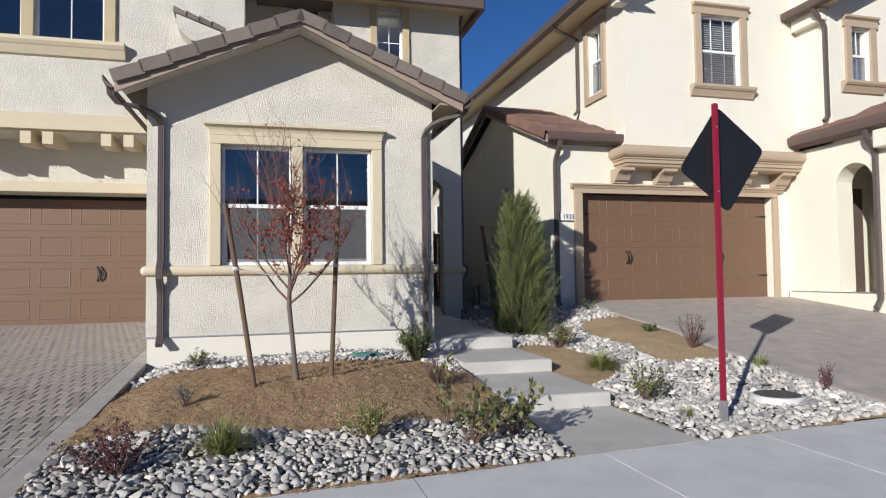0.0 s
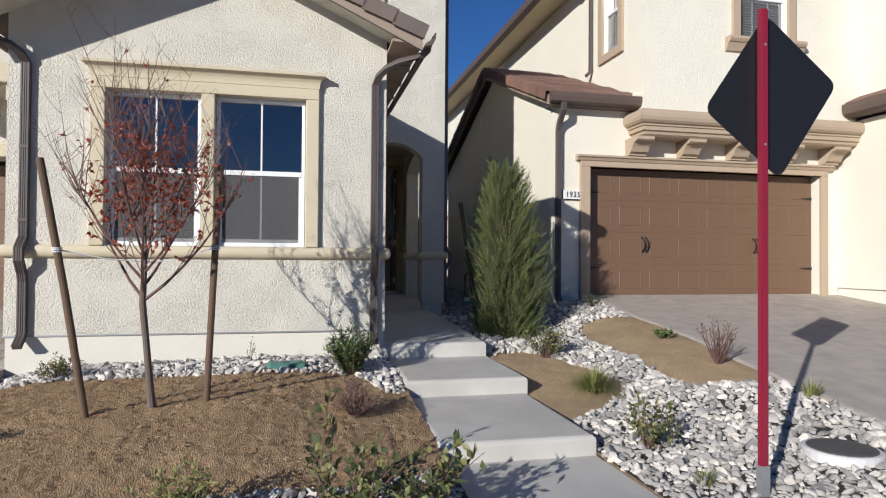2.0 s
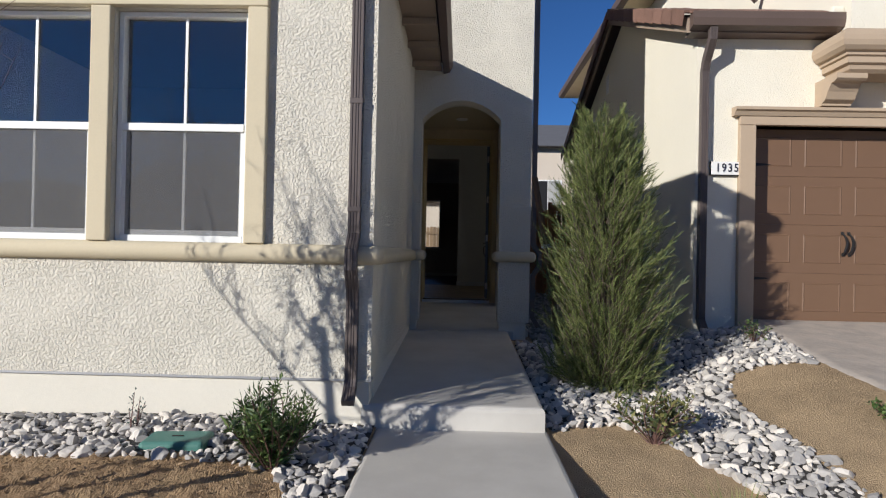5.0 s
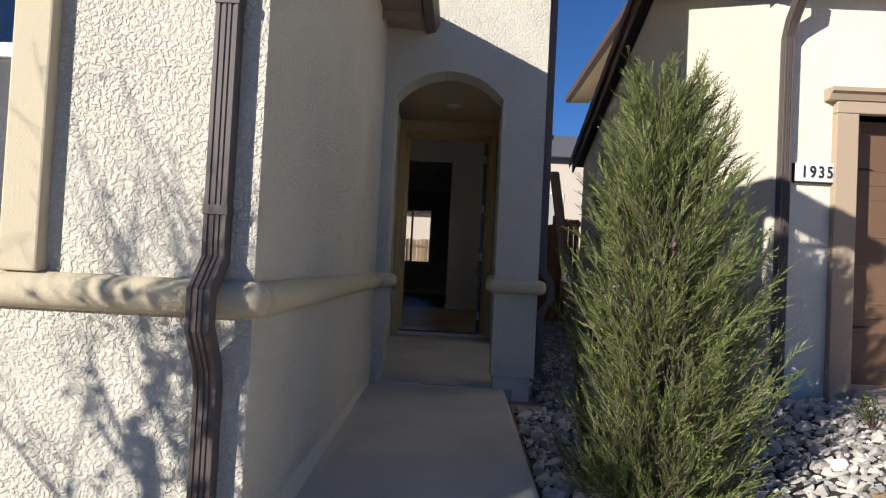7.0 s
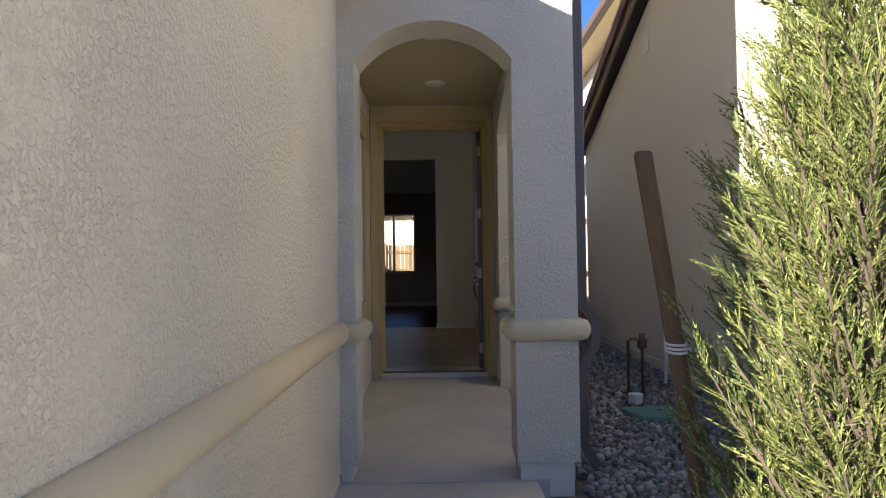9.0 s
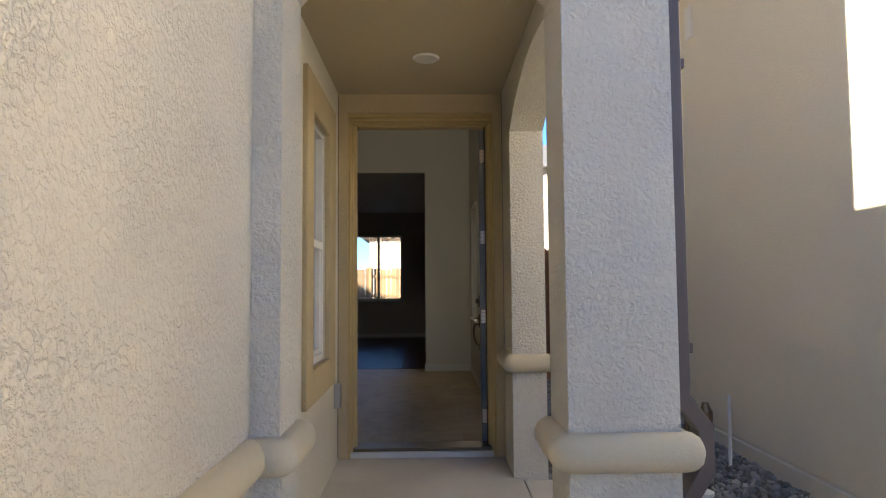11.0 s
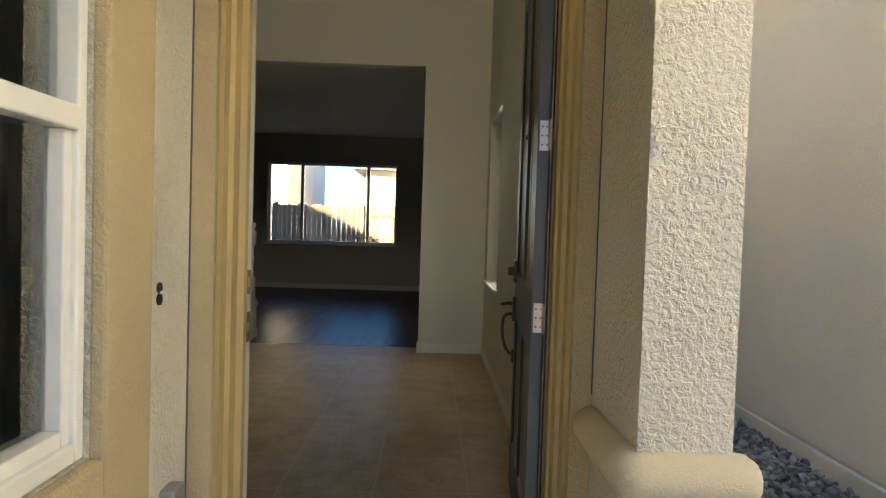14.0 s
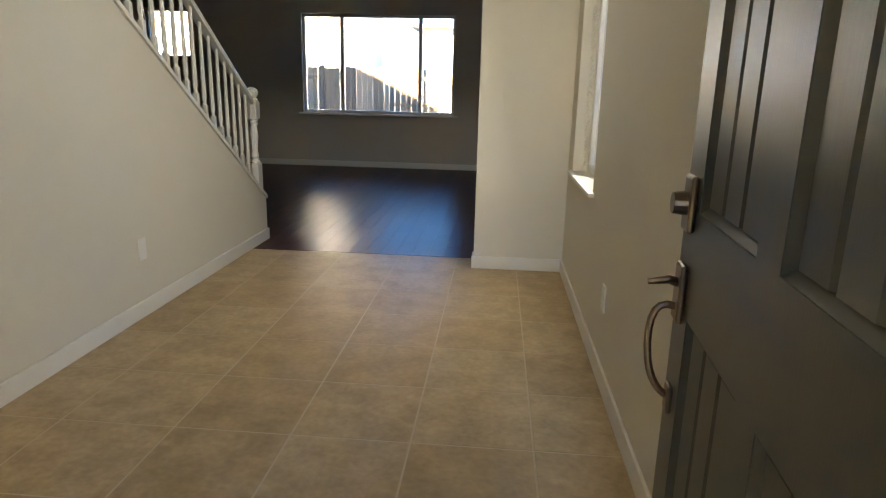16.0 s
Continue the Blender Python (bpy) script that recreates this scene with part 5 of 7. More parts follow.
RG = finish("ridge_tile", rg, TILE_ROOF)
for k in range(10):
    shared("ridge_tile", RG, roof, (PK[0], RY0 + 0.16 + k * 0.345, PK[1] + 0.062 + 0.002 * (k % 2)), euler=(0.03, 0, 0))
# short roof end beside the recess
t = thing("roof_return", "short tiled roof end against the upper wall", "roof", (-0.5, 10.8, 4.5), kind="structure")
for k in range(4):
    bm = B()
    prism(bm, [(-1.34 + k * 0.19, 5.48 - k * 0.066), (-1.13 + k * 0.19, 5.40 - k * 0.066), (-1.12 + k * 0.19, 5.47 - k * 0.066), (-1.33 + k * 0.19, 5.57 - k * 0.066)], 'y', 10.42, 10.94)
    part("roof_tile", bm, TILE_ROOF, t)
bm = B()
prism(bm, [(-1.30, 5.455), (-0.58, 5.20), (-0.40, 4.90), (-1.08, 5.05), (-1.28, 5.24)], 'y', 10.46, 10.94)
part("rake_board", bm, STUCCO, t)


# ---- downspouts ----
def downspout(pts, fixed, label, straps=()):
    t = thing("downspout", label, "downspout", pts[-1])
    bm = B()
    sweep_rect(bm, pts, 0.076, 0.054, fixed)
    part("pipe", bm, GUTTER, t)
    for x, y, z in straps:
        bm = B()
        box(bm, x - 0.041, x + 0.041, y - 0.031, y + 0.029, z - 0.016, z + 0.016, 0.002)
        part("strap", bm, GUTTER, t)
    return t


def arc_pts(p0, p1, p2, n=4):
    p0, p1, p2 = Vector(p0), Vector(p1), Vector(p2)
    return [tuple((1 - s) ** 2 * p0 + 2 * s * (1 - s) * p1 + s * s * p2) for s in [k / n for k in range(n + 1)]]


SPX = 2.138
rp = [(ER + 0.04, RY0 + 0.12, EZ - 0.09), (ER + 0.03, RY0 + 0.13, EZ - 0.13)] + arc_pts((ER - 0.02, RY0 + 0.16, EZ - 0.17), (SPX + 0.02, PY - 0.16, EZ - 0.22), (SPX, PY - 0.030, EZ - 0.42)) + \
    [(SPX, PY - 0.030, 1.52), (SPX, PY - 0.030, 1.46), (SPX, PY - 0.125, 1.36), (SPX, PY - 0.125, 1.25), (SPX, PY - 0.05, 1.13), (SPX, PY - 0.030, 1.05), (SPX, PY - 0.030, 0.56), (SPX, PY - 0.06, 0.50), (SPX, PY - 0.14, 0.43)]
downspout(rp, (1, 0, 0), "dark brown ribbed metal downspout jogging over the wall band", [(SPX, PY - 0.030, 2.3), (SPX, PY - 0.030, 1.62)])
SPL = -1.10
lp = [(EL - 0.04, RY0 + 0.12, EZ - 0.09), (EL - 0.03, RY0 + 0.13, EZ - 0.16)] + arc_pts((EL + 0.04, RY0 + 0.17, EZ - 0.24), (SPL - 0.02, PY - 0.16, EZ - 0.24), (SPL, PY - 0.030, EZ - 0.42)) + \
    [(SPL, PY - 0.030, 1.52), (SPL, PY - 0.030, 1.46), (SPL, PY - 0.125, 1.36), (SPL, PY - 0.125, 1.25), (SPL, PY - 0.05, 1.13), (SPL, PY - 0.030, 1.05), (SPL, PY - 0.030, 0.58), (SPL, PY - 0.06, 0.53), (SPL, PY - 0.14, 0.46)]
downspout(lp, (1, 0, 0), "dark brown ribbed metal downspout on the house corner", [(SPL, PY - 0.030, 2.3), (SPL, PY - 0.030, 1.62)])
ep = [(AR + 0.10, 10.7, 6.36), (AR + 0.09, AY0 + 0.1, 6.2), (AR + 0.05, AY0 + 0.14, 6.0), (AR + 0.05, AY0 + 0.14, 1.56), (AR + 0.05, AY0 + 0.14, 1.48), (AR + 0.125, AY0 + 0.14, 1.38), (AR + 0.125, AY0 + 0.14, 1.24), (AR + 0.05, AY0 + 0.14, 1.12), (AR + 0.05, AY0 + 0.14, 0.66), (AR + 0.12, AY0 + 0.14, 0.54)]
downspout(ep, (0, 1, 0), "dark brown downspout behind the porch pier", [(AR + 0.05, AY0 + 0.14, 2.6), (AR + 0.05, AY0 + 0.14, 1.64), (AR + 0.05, AY0 + 0.14, 0.95)])

# ---- front door: jambs, casing, leaf, hardware ----
dr = thing("door_frame", "gold-tan moulded door frame with a dark threshold", "door frame", (2.79, DY, FZ), kind="structure")
for s, x in ((1, DX0), (-1, DX1)):
    bm = B()
    back, stop = (0.012, 0.0) if s > 0 else (0.0, 0.012)
    prism(bm, [(x - s * back, DY + 0.14), (x - s * back, DY + 0.055), (x - s * stop, DY + 0.05), (x - s * stop, DY + 0.015), (x - s * 0.020, DY + 0.008), (x - s * 0.020, DY - 0.05), (x - s * 0.034, DY - 0.058), (x - s * 0.034, DY - 0.105), (x - s * 0.05, DY - 0.105), (x - s * 0.05, DY + 0.019), (x - s * 0.049, DY + 0.019), (x - s * 0.049, DY + 0.14)], 'z', 0.605, DZ)
    part("jamb", bm, JAMB, dr)
bm = B()
prism(bm, [(DY + 0.14, DZ), (DY + 0.055, DZ), (DY + 0.05, DZ + 0.012), (DY + 0.015, DZ + 0.012), (DY + 0.008, DZ + 0.022), (DY - 0.05, DZ + 0.022), (DY - 0.058, DZ + 0.034), (DY - 0.105, DZ + 0.034), (DY - 0.105, DZ + 0.06), (DY + 0.019, DZ + 0.06), (DY + 0.019, DZ + 0.045), (DY + 0.14, DZ + 0.045)], 'x', DX0 - 0.0505, DX1 + 0.0505)
part("head", bm, JAMB, dr)
bm = B()
box(bm, DX0 - 0.03, DX1 + 0.03, DY - 0.05, DY + 0.15, 0.60, 0.662, 0.008)
part("threshold", bm, BRONZE, dr, "dark metal threshold")
bm = B()
box(bm, DX0 - 0.05, DX1 + 0.05, DY - 0.09, DY - 0.051, 0.60, 0.642, 0.006)
part("sill_nose", bm, CONCRETE, dr)
for z0, z1 in ((1.51, 1.61), (1.67, 1.75)):
    bm = B()
    prism(bm, [(DY + 0.068, z0 + 0.008), (DY + 0.074, z0), (DY + 0.102, z0), (DY + 0.108, z0 + 0.008), (DY + 0.108, z1 - 0.008), (DY + 0.102, z1), (DY + 0.074, z1), (DY + 0.068, z1 - 0.008)], 'x', DX0 - 0.0077, DX0 - 0.0055)
    sp = part("strike_plate", bm, BRONZE, dr, "dark bronze strike plate")
    bm = B()
    box(bm, DX0 - 0.0054, DX0 - 0.0049, DY + 0.076, DY + 0.098, (z0 + z1) / 2 - 0.016, (z0 + z1) / 2 + 0.016)
    part("bolt_hole", bm, JAMB, sp, local=False)
bm = B()
box(bm, DX0 - 0.0115, DX0 - 0.0040, DY + 0.0555, DY + 0.0605, 0.67, DZ - 0.01)
box(bm, DX1 - 0.0060, DX1 - 0.0005, DY + 0.022, DY + 0.030, 0.67, DZ - 0.01)
# wide black strip stands in for the shade in the hinge-side rabbet
box(bm, DX1 - 0.0040, DX1 - 0.0005, DY + 0.055, DY + 0.098, 0.67, DZ - 0.01)
part("weatherstrip", bm, BLACK, dr, "black rubber seal and a black strip for rabbet shade")
bm = B()
box(bm, DX1 - 0.0042, DX1 - 0.0006, DY + 0.0305, DY + 0.0545, 0.67, DZ - 0.01)
part("inner_jamb", bm, WHITE, dr, "white painted inner jamb")
for zz in (0.14, 0.895, 1.505, 2.14):
    bm = B()
    box(bm, DX1 - 0.0075, DX1 - 0.0045, DY + 0.045, DY + 0.097, FZ + 0.022 + zz, FZ + 0.122 + zz, 0.001)
    part("hinge_leaf", bm, STEEL, dr, "satin steel hinge leaf")
bm = B()
box(bm, DX0 - 0.0114, DX0 - 0.0078, DY + 0.061, DY + 0.118, 0.67, DZ - 0.01)
part("inner_jamb", bm, WHITE, dr, "white painted inner jamb")
# outer flat casing against the stucco
cs = thing("door_casing", "tan stucco casing around the front door", "trim", (2.79, DY, FZ), kind="structure")
for a, b in ((PXP + 0.001, DX0 - 0.052), (DX1 + 0.052, SX0 + 0.0)):
    bm = B()
    box(bm, a, b, DY - 0.125, DY + 0.018, 0.61, 3.288)
    part("side_casing", bm, TRIM, cs)
bm = B()
box(bm, DX0 - 0.0515, DX1 + 0.0515, DY - 0.123, DY + 0.018, DZ + 0.062, 3.288)
part("head_casing", bm, TRIM, cs)
bm = B()
box(bm, PXP + 0.0005, PXP + 0.005, DY - 0.130, DY - 0.1255, 0.62, 3.28)
box(bm, SX0 - 0.004, SX0 - 0.0005, DY - 0.130, DY - 0.1255, 1.42, 3.28)
part("caulk_line", bm, CAULK, cs)

DWD, DHT, DTH = 0.985, 2.395, 0.038
HINGE = (DX1 - 0.003, DY + 0.055 + DTH)
leaf = thing("door_1", "dark olive panelled front door standing wide open", "door", Matrix.Translation((HINGE[0], HINGE[1], FZ + 0.022)) @ Matrix.Rotation(radians(-94.3), 4, 'Z') @ Matrix.Translation((0, -DTH, 0)), kind="structure")
# leaf runs from the hinge along -x when shut, its outer face along -y
cols = [(-DWD + 0.115, -DWD / 2 - 0.045), (-DWD / 2 + 0.045, -0.115)]
rows_ = [(0.22, 0.82), (1.03, DHT - 0.14)]
bm = B()
wall_cells(bm, 'y', 0.0, DTH, -DWD, 0.0, 0.0, DHT, [(c[0], c[1], r[0], r[1]) for c in cols for r in rows_])
part("stile_frame", bm, DOOR, leaf, local=True)
for ci, c in enumerate(cols):
    for ri, r in enumerate(rows_):
        bm = B()
        g = 0.016
        outer = [(c[0], r[0]), (c[1], r[0]), (c[1], r[1]), (c[0], r[1])]
        innr = [(c[0] + g, r[0] + g), (c[1] - g, r[0] + g), (c[1] - g, r[1] - g), (c[0] + g, r[1] - g)]
        rg_ = [[bm.verts.new((p[0], yy, p[1])) for p in q] for q, yy in ((outer, 0.002), (innr, 0.017))]
        for k in range(4):
            bm.faces.new((rg_[0][k], rg_[0][(k + 1) % 4], rg_[1][(k + 1) % 4], rg_[1][k]))
        part("moulding", bm, DOOR, leaf, local=True)
        n = 3
        w_ = (innr[1][0] - innr[0][0]) / n
        for k in range(n):
            bm = B()
            a = innr[0][0] + k * w_
            prism(bm, [(a + 0.002, 0.017), (a + 0.010, 0.010), (a + w_ - 0.010, 0.010), (a + w_ - 0.002, 0.017), (a + w_ - 0.002, 0.030), (a + 0.002, 0.030)], 'z', innr[0][1], innr[2][1])
            part("plank", bm, DOOR, leaf, local=True)
bm = B()
box(bm, 0.0005, 0.003, 0.0, DTH, 0.0, DHT)
part("edge", bm, DOOR_EDGE_SKY, leaf, "door edge coloured slate blue for the sky it reflects", local=True)
bm = B()
box(bm, -DWD, 0.0, 0.008, DTH - 0.008, -0.012, -0.0005)
part("door_sweep", bm, BLACK, leaf, local=True)
hz = [(0.14, 0.24), (0.895, 0.995), (1.505, 1.605), (2.14, 2.24)]
for a, b in hz:
    bm = B()
    box(bm, 0.0032, 0.006, 0.006, DTH - 0.004, a, b, 0.001)
    tube(bm, [(0.004, DTH + 0.006, a), (0.004, DTH + 0.006, b)], 0.007, 8)
    h_ = part("hinge", bm, STEEL, leaf, "satin steel butt hinge", local=True)
    bm = B()
    for zz in (a + 0.02, (a + b) / 2, b - 0.02):
        for yy in (0.014, 0.030):
            tube(bm, [(0.0058, yy, zz), (0.0068, yy, zz)], 0.0035, 6)
    part("screws", bm, BRONZE, h_, local=True)
LX = -DWD + 0.062
bm = B()
box(bm, LX - 0.033, LX + 0.033, -0.014, -0.0005, 0.985, 1.095, 0.006)
tube(bm, [(LX, -0.012, 1.04), (LX, -0.040, 1.04)], [0.024, 0.021], 14)
part("deadbolt", bm, BRONZE, leaf, "bronze deadbolt", local=True)
bm = B()
box(bm, LX - 0.030, LX + 0.030, -0.014, -0.0005, 0.80, 0.92, 0.006)
tube(bm, [(LX, -0.012, 0.88), (LX, -0.03, 0.885), (LX, -0.07, 0.878)], [0.010, 0.009, 0.006], 8)
part("latch_plate", bm, BRONZE, leaf, "bronze thumb latch plate", local=True)
bm = B()
tube(bm, arc_pts((LX, -0.012, 0.83), (LX, -0.065, 0.85), (LX, -0.058, 0.745), 6) + arc_pts((LX, -0.057, 0.735), (LX, -0.050, 0.66), (LX, -0.012, 0.635), 6)[1:], 0.008, 8)
box(bm, LX - 0.020, LX + 0.020, -0.012, -0.0005, 0.60, 0.66, 0.005)
part("pull_handle", bm, BRONZE, leaf, "curved bronze pull", local=True)
bm = B()
tube(bm, [(-DWD / 2, 0.001, 1.62), (-DWD / 2, -0.006, 1.62)], 0.010, 12)
part("peephole", bm, BRONZE, leaf, local=True)

# doorbell hole with wires, electrical box, porch lights
t = thing("doorbell_opening", "empty oval doorbell hole in the stucco with bare wires", "doorbell", (PXP, 13.60, 1.71))
bm = B()
for k, r in ((0.017, 0.015), (-0.014, 0.016)):
    tube(bm, [(PXP - 0.01, 13.60, 1.71 + k), (PXP + 0.004, 13.60, 1.71 + k)], r, 14)
part("hole", bm, DARK, t)
bm = B()
tube(bm, [(PXP + 0.003, 13.602, 1.715), (PXP + 0.018, 13.606, 1.71), (PXP + 0.02, 13.60, 1.695)], 0.0045, 6)
part("wire", bm, PVC, t)
t = thing("outlet_cover", "grey weatherproof outlet cover on the porch wall", "outlet", (PXP, 13.66, 1.08))
bm = B()
box(bm, PXP - 0.004, PXP + 0.045, 13.62, 13.70, 1.0, 1.17, 0.012)
part("cover", bm, GALV, t)
for y in (11.9, 13.05):
    t = thing("ceiling_light", "small recessed porch ceiling light", "ceiling light", (2.80, y, 3.288), group="porch lights")
    bm = B()
    lathe(bm, [(0.075, -0.012), (0.085, -0.004), (0.085, 0.0), (0.060, 0.0)], (2.80, y, 3.289), 20)
    part("trim_ring", bm, WHITE, t)
    bm = B()
    lathe(bm, [(0.055, -0.013), (0.058, -0.008)], (2.80, y, 3.289), 20)
    part("lens", bm, LED, t)

# ---- hall: floors, baseboards, stair, niche ----
sub = thing("floor_hall", "beige ceramic tile floor in the entry hall", "floor", (2.2, 16, FZ), kind="structure")
bm = B()
box(bm, HX0 - 0.02, HX1, DY + 0.151, 18.49, 0.45, FZ - 0.0007)
box(bm, DX0, DX1, DY + 0.1501, DY + 0.151, 0.45, FZ - 0.0007)
part("grout_bed", bm, GROUT, sub)
TS = 0.452
tb = B()
box(tb, 0.003, TS - 0.003, 0.003, TS - 0.003, -0.012, 0.0, 0.0015, 1)
TM = finish("floor_tile", tb, TILE_F)
x0s = 1.716 - 2 * TS
y1s = 18.49
for i in range(7):
    for j in range(11):
        xa, ya = x0s + i * TS, y1s - (j + 1) * TS
        xl, xr = max(xa, HX0), min(xa + TS, HX1 - 0.002)
        yl = max(ya, DY + 0.152)
        if xr - xl < 0.03 or ya + TS - yl < 0.03:
            continue
        if xr - xl > TS - 0.001 and ya + TS - yl > TS - 0.001:
            shared("floor_tile", TM, sub, (xa, ya, FZ))
        else:
            bm = B()
            box(bm, xl + 0.003, xr - 0.003, yl + 0.003, ya + TS - 0.003, FZ - 0.012, FZ, 0.0015, 1)
            part("floor_tile", bm, TILE_F, sub)
wf = thing("floor_great_room", "dark glossy wood plank floor", "floor", (0, 21, FZ), kind="structure")
bm = B()
box(bm, -9.2, AR - 0.22, 18.492, 24.19, 0.45, FZ - 0.005)
box(bm, -9.2, HX0 - 0.121, 18.34, 18.492, 0.45, FZ - 0.005)
part("underlay", bm, DARK, wf)
pb_ = B()
box(pb_, 0.0008, 0.1262, 0.0008, 1.2192, -0.004, 0.001, 0.0004, 1)
PM = finish("plank", pb_, WOOD)
for i in range(36):
    x = -1.3 + i * 0.127
    if x + 0.127 > AR - 0.22:
        break
    off = (i * 0.437) % 1.22
    y = 18.50 - off
    while y < 24.18:
        a, b = max(y, 18.496), min(y + 1.22, 24.185)
        if b - a > 1.21:
            shared("plank", PM, wf, (x, y, FZ))
        elif b - a > 0.05:
            bm = B()
            box(bm, x + 0.0008, x + 0.1262, a + 0.0008, b - 0.0008, FZ - 0.004, FZ + 0.001, 0.0004, 1)
            part("plank", bm, WOOD, wf)
        y += 1.22
bm = B()
for i in range(60):
    x = -1.3 - (i + 1) * 0.127
    box(bm, x + 0.0008, x + 0.1262, 18.50, 24.18, FZ - 0.004, FZ + 0.001)
tagged(part("far_planks", bm, WOOD, wf), kind="stuff")


def baseboard(name, bm_boxes):
    bm = B()
    for b_ in bm_boxes:
        box(bm, *b_, 0.004)
    return solid(name, bm, WHITE, "white painted baseboard", "baseboard", "structure")


bh = FZ + 0.095
baseboard("baseboard", [(HX0 + 0.0005, HX0 + 0.014, DY + 0.26, 18.85, FZ + 0.001, bh), (HX0 - 0.12, HX0 + 0.014, 18.8505, 18.864, FZ + 0.001, bh),
                        (HX1 - 0.014, HX1 - 0.0005, DY + 0.16, PTY - 0.015, FZ + 0.001, bh), (PTX - 0.014, HX1 - 0.0006, PTY - 0.0145, PTY - 0.0005, FZ + 0.001, bh),
                        (PTX - 0.014, PTX - 0.0005, PTY - 0.0002, PTY + 0.12, FZ + 0.001, bh),
                        (-9.1, AR - 0.23, 24.185, 24.1995, FZ + 0.002, bh)])
t = thing("window_11", "tall narrow hall window with a white sill", "window", (HX1, 17.44, 1.4), kind="structure")
bm = B()
for a, b, c, d in ((17.032, 17.968, 1.422, 1.465), (17.032, 17.968, 2.875, 2.918), (17.032, 17.075, 1.465, 2.875), (17.925, 17.968, 1.465, 2.875)):
    box(bm, HX1 + 0.10, HX1 + 0.16, a, b, c, d, 0.004)
part("window_frame", bm, VINYL, t)
bm = B()
box(bm, HX1 + 0.128, HX1 + 0.133, 17.074, 17.926, 1.464, 2.876)
part("pane", bm, GLASS, t).visible_shadow = False
bm = B()
box(bm, HX1 - 0.03, HX1 + 0.10, 16.98, 18.02, 1.395, 1.4195, 0.006)
part("window_sill", bm, WHITE, t)
bm = B()
box(bm, HX1 + 0.0605, AR - 0.1305, 17.031, 17.969, 1.36, 1.394)
part("sill_block", bm, WHITE, t)
# stairs climbing towards the front, with newel, rail and balusters
st = thing("staircase", "staircase with white painted turned newel and balusters", "staircase", (0.3, 18.4, FZ), kind="structure")
RISE, RUN = 0.180, 0.271
for k in range(15):
    bm = B()
    y = 18.77 - k * RUN
    box(bm, -1.10, HX0 - 0.125, y - RUN - 0.0, y + 0.025, FZ + (k + 1) * RISE - 0.03, FZ + (k + 1) * RISE, 0.01)
    box(bm, -1.10, HX0 - 0.125, y - 0.02, y, FZ + k * RISE + 0.001, FZ + (k + 1) * RISE - 0.031)
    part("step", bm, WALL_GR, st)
SL = 0.665


def cap_z(y):
    return 1.0 + SL * (18.85 - y)


bm = B()
prism(bm, [(18.85, 1.002), (DY + 0.3, cap_z(DY + 0.3) + 0.002), (DY + 0.3, cap_z(DY + 0.3) + 0.03), (18.85, 1.03)], 'x', HX0 - 0.135, HX0 + 0.015)
part("skirt_cap", bm, WHITE, st)
bm = B()
box(bm, HX0 - 0.105, HX0 - 0.015, 18.75, 18.84, 1.06, 1.30, 0.006)
lathe(bm, [(0.042, 1.30), (0.044, 1.315), (0.030, 1.335), (0.036, 1.36), (0.026, 1.40), (0.037, 1.52), (0.028, 1.60), (0.036, 1.625), (0.030, 1.64), (0.042, 1.66)], (HX0 - 0.06, 18.795, 0), 14)
box(bm, HX0 - 0.105, HX0 - 0.015, 18.75, 18.84, 1.66, 1.80, 0.006)
lathe(bm, [(0.045, 1.80), (0.048, 1.81), (0.030, 1.825), (0.045, 1.85), (0.050, 1.872), (0.042, 1.895), (0.015, 1.91)], (HX0 - 0.06, 18.795, 0), 14)
part("newel_post", bm, WHITE, st)
bm = B()
pr = [(-0.03, -0.03), (0.03, -0.03), (0.034, 0.0), (0.022, 0.026), (0.0, 0.032), (-0.022, 0.026), (-0.034, 0.0)]
y0r, y1r = 18.75, DY + 0.4
ra = [bm.verts.new((HX0 - 0.06 + a, y0r, cap_z(y0r) + 0.74 + b)) for a, b in pr]
rb_ = [bm.verts.new((HX0 - 0.06 + a, y1r, cap_z(y1r) + 0.74 + b)) for a, b in pr]
for k in range(7):
    bm.faces.new((ra[k], ra[(k + 1) % 7], rb_[(k + 1) % 7], rb_[k]))
part("handrail", bm, WHITE, st)
for k in range(30):
    y = 18.65 - k * 0.118
    if y < DY + 0.6:
        break
    z0, z1 = cap_z(y) + 0.02, cap_z(y) + 0.72
    bm = B()
    box(bm, HX0 - 0.076, HX0 - 0.044, y - 0.016, y + 0.016, z0, z0 + 0.16)
    lathe(bm, [(0.016, z0 + 0.16), (0.012, z0 + 0.18), (0.017, z0 + 0.21), (0.013, z0 + 0.45), (0.011, z1)], (HX0 - 0.06, y, 0), 8)
    part("baluster", bm, WHITE, st)
for nm, x, y, s in (("outlet", HX0, 16.93, 1), ("outlet", HX1, 16.45, -1)):
    t = thing(nm, "white electrical outlet plate low on the hall wall", "outlet", (x, y, 1.03))
    bm = B()
    box(bm, min(x, x + s * 0.007), max(x, x + s * 0.007), y - 0.036, y + 0.036, 0.97, 1.09, 0.002)
    part("plate", bm, WHITE, t)

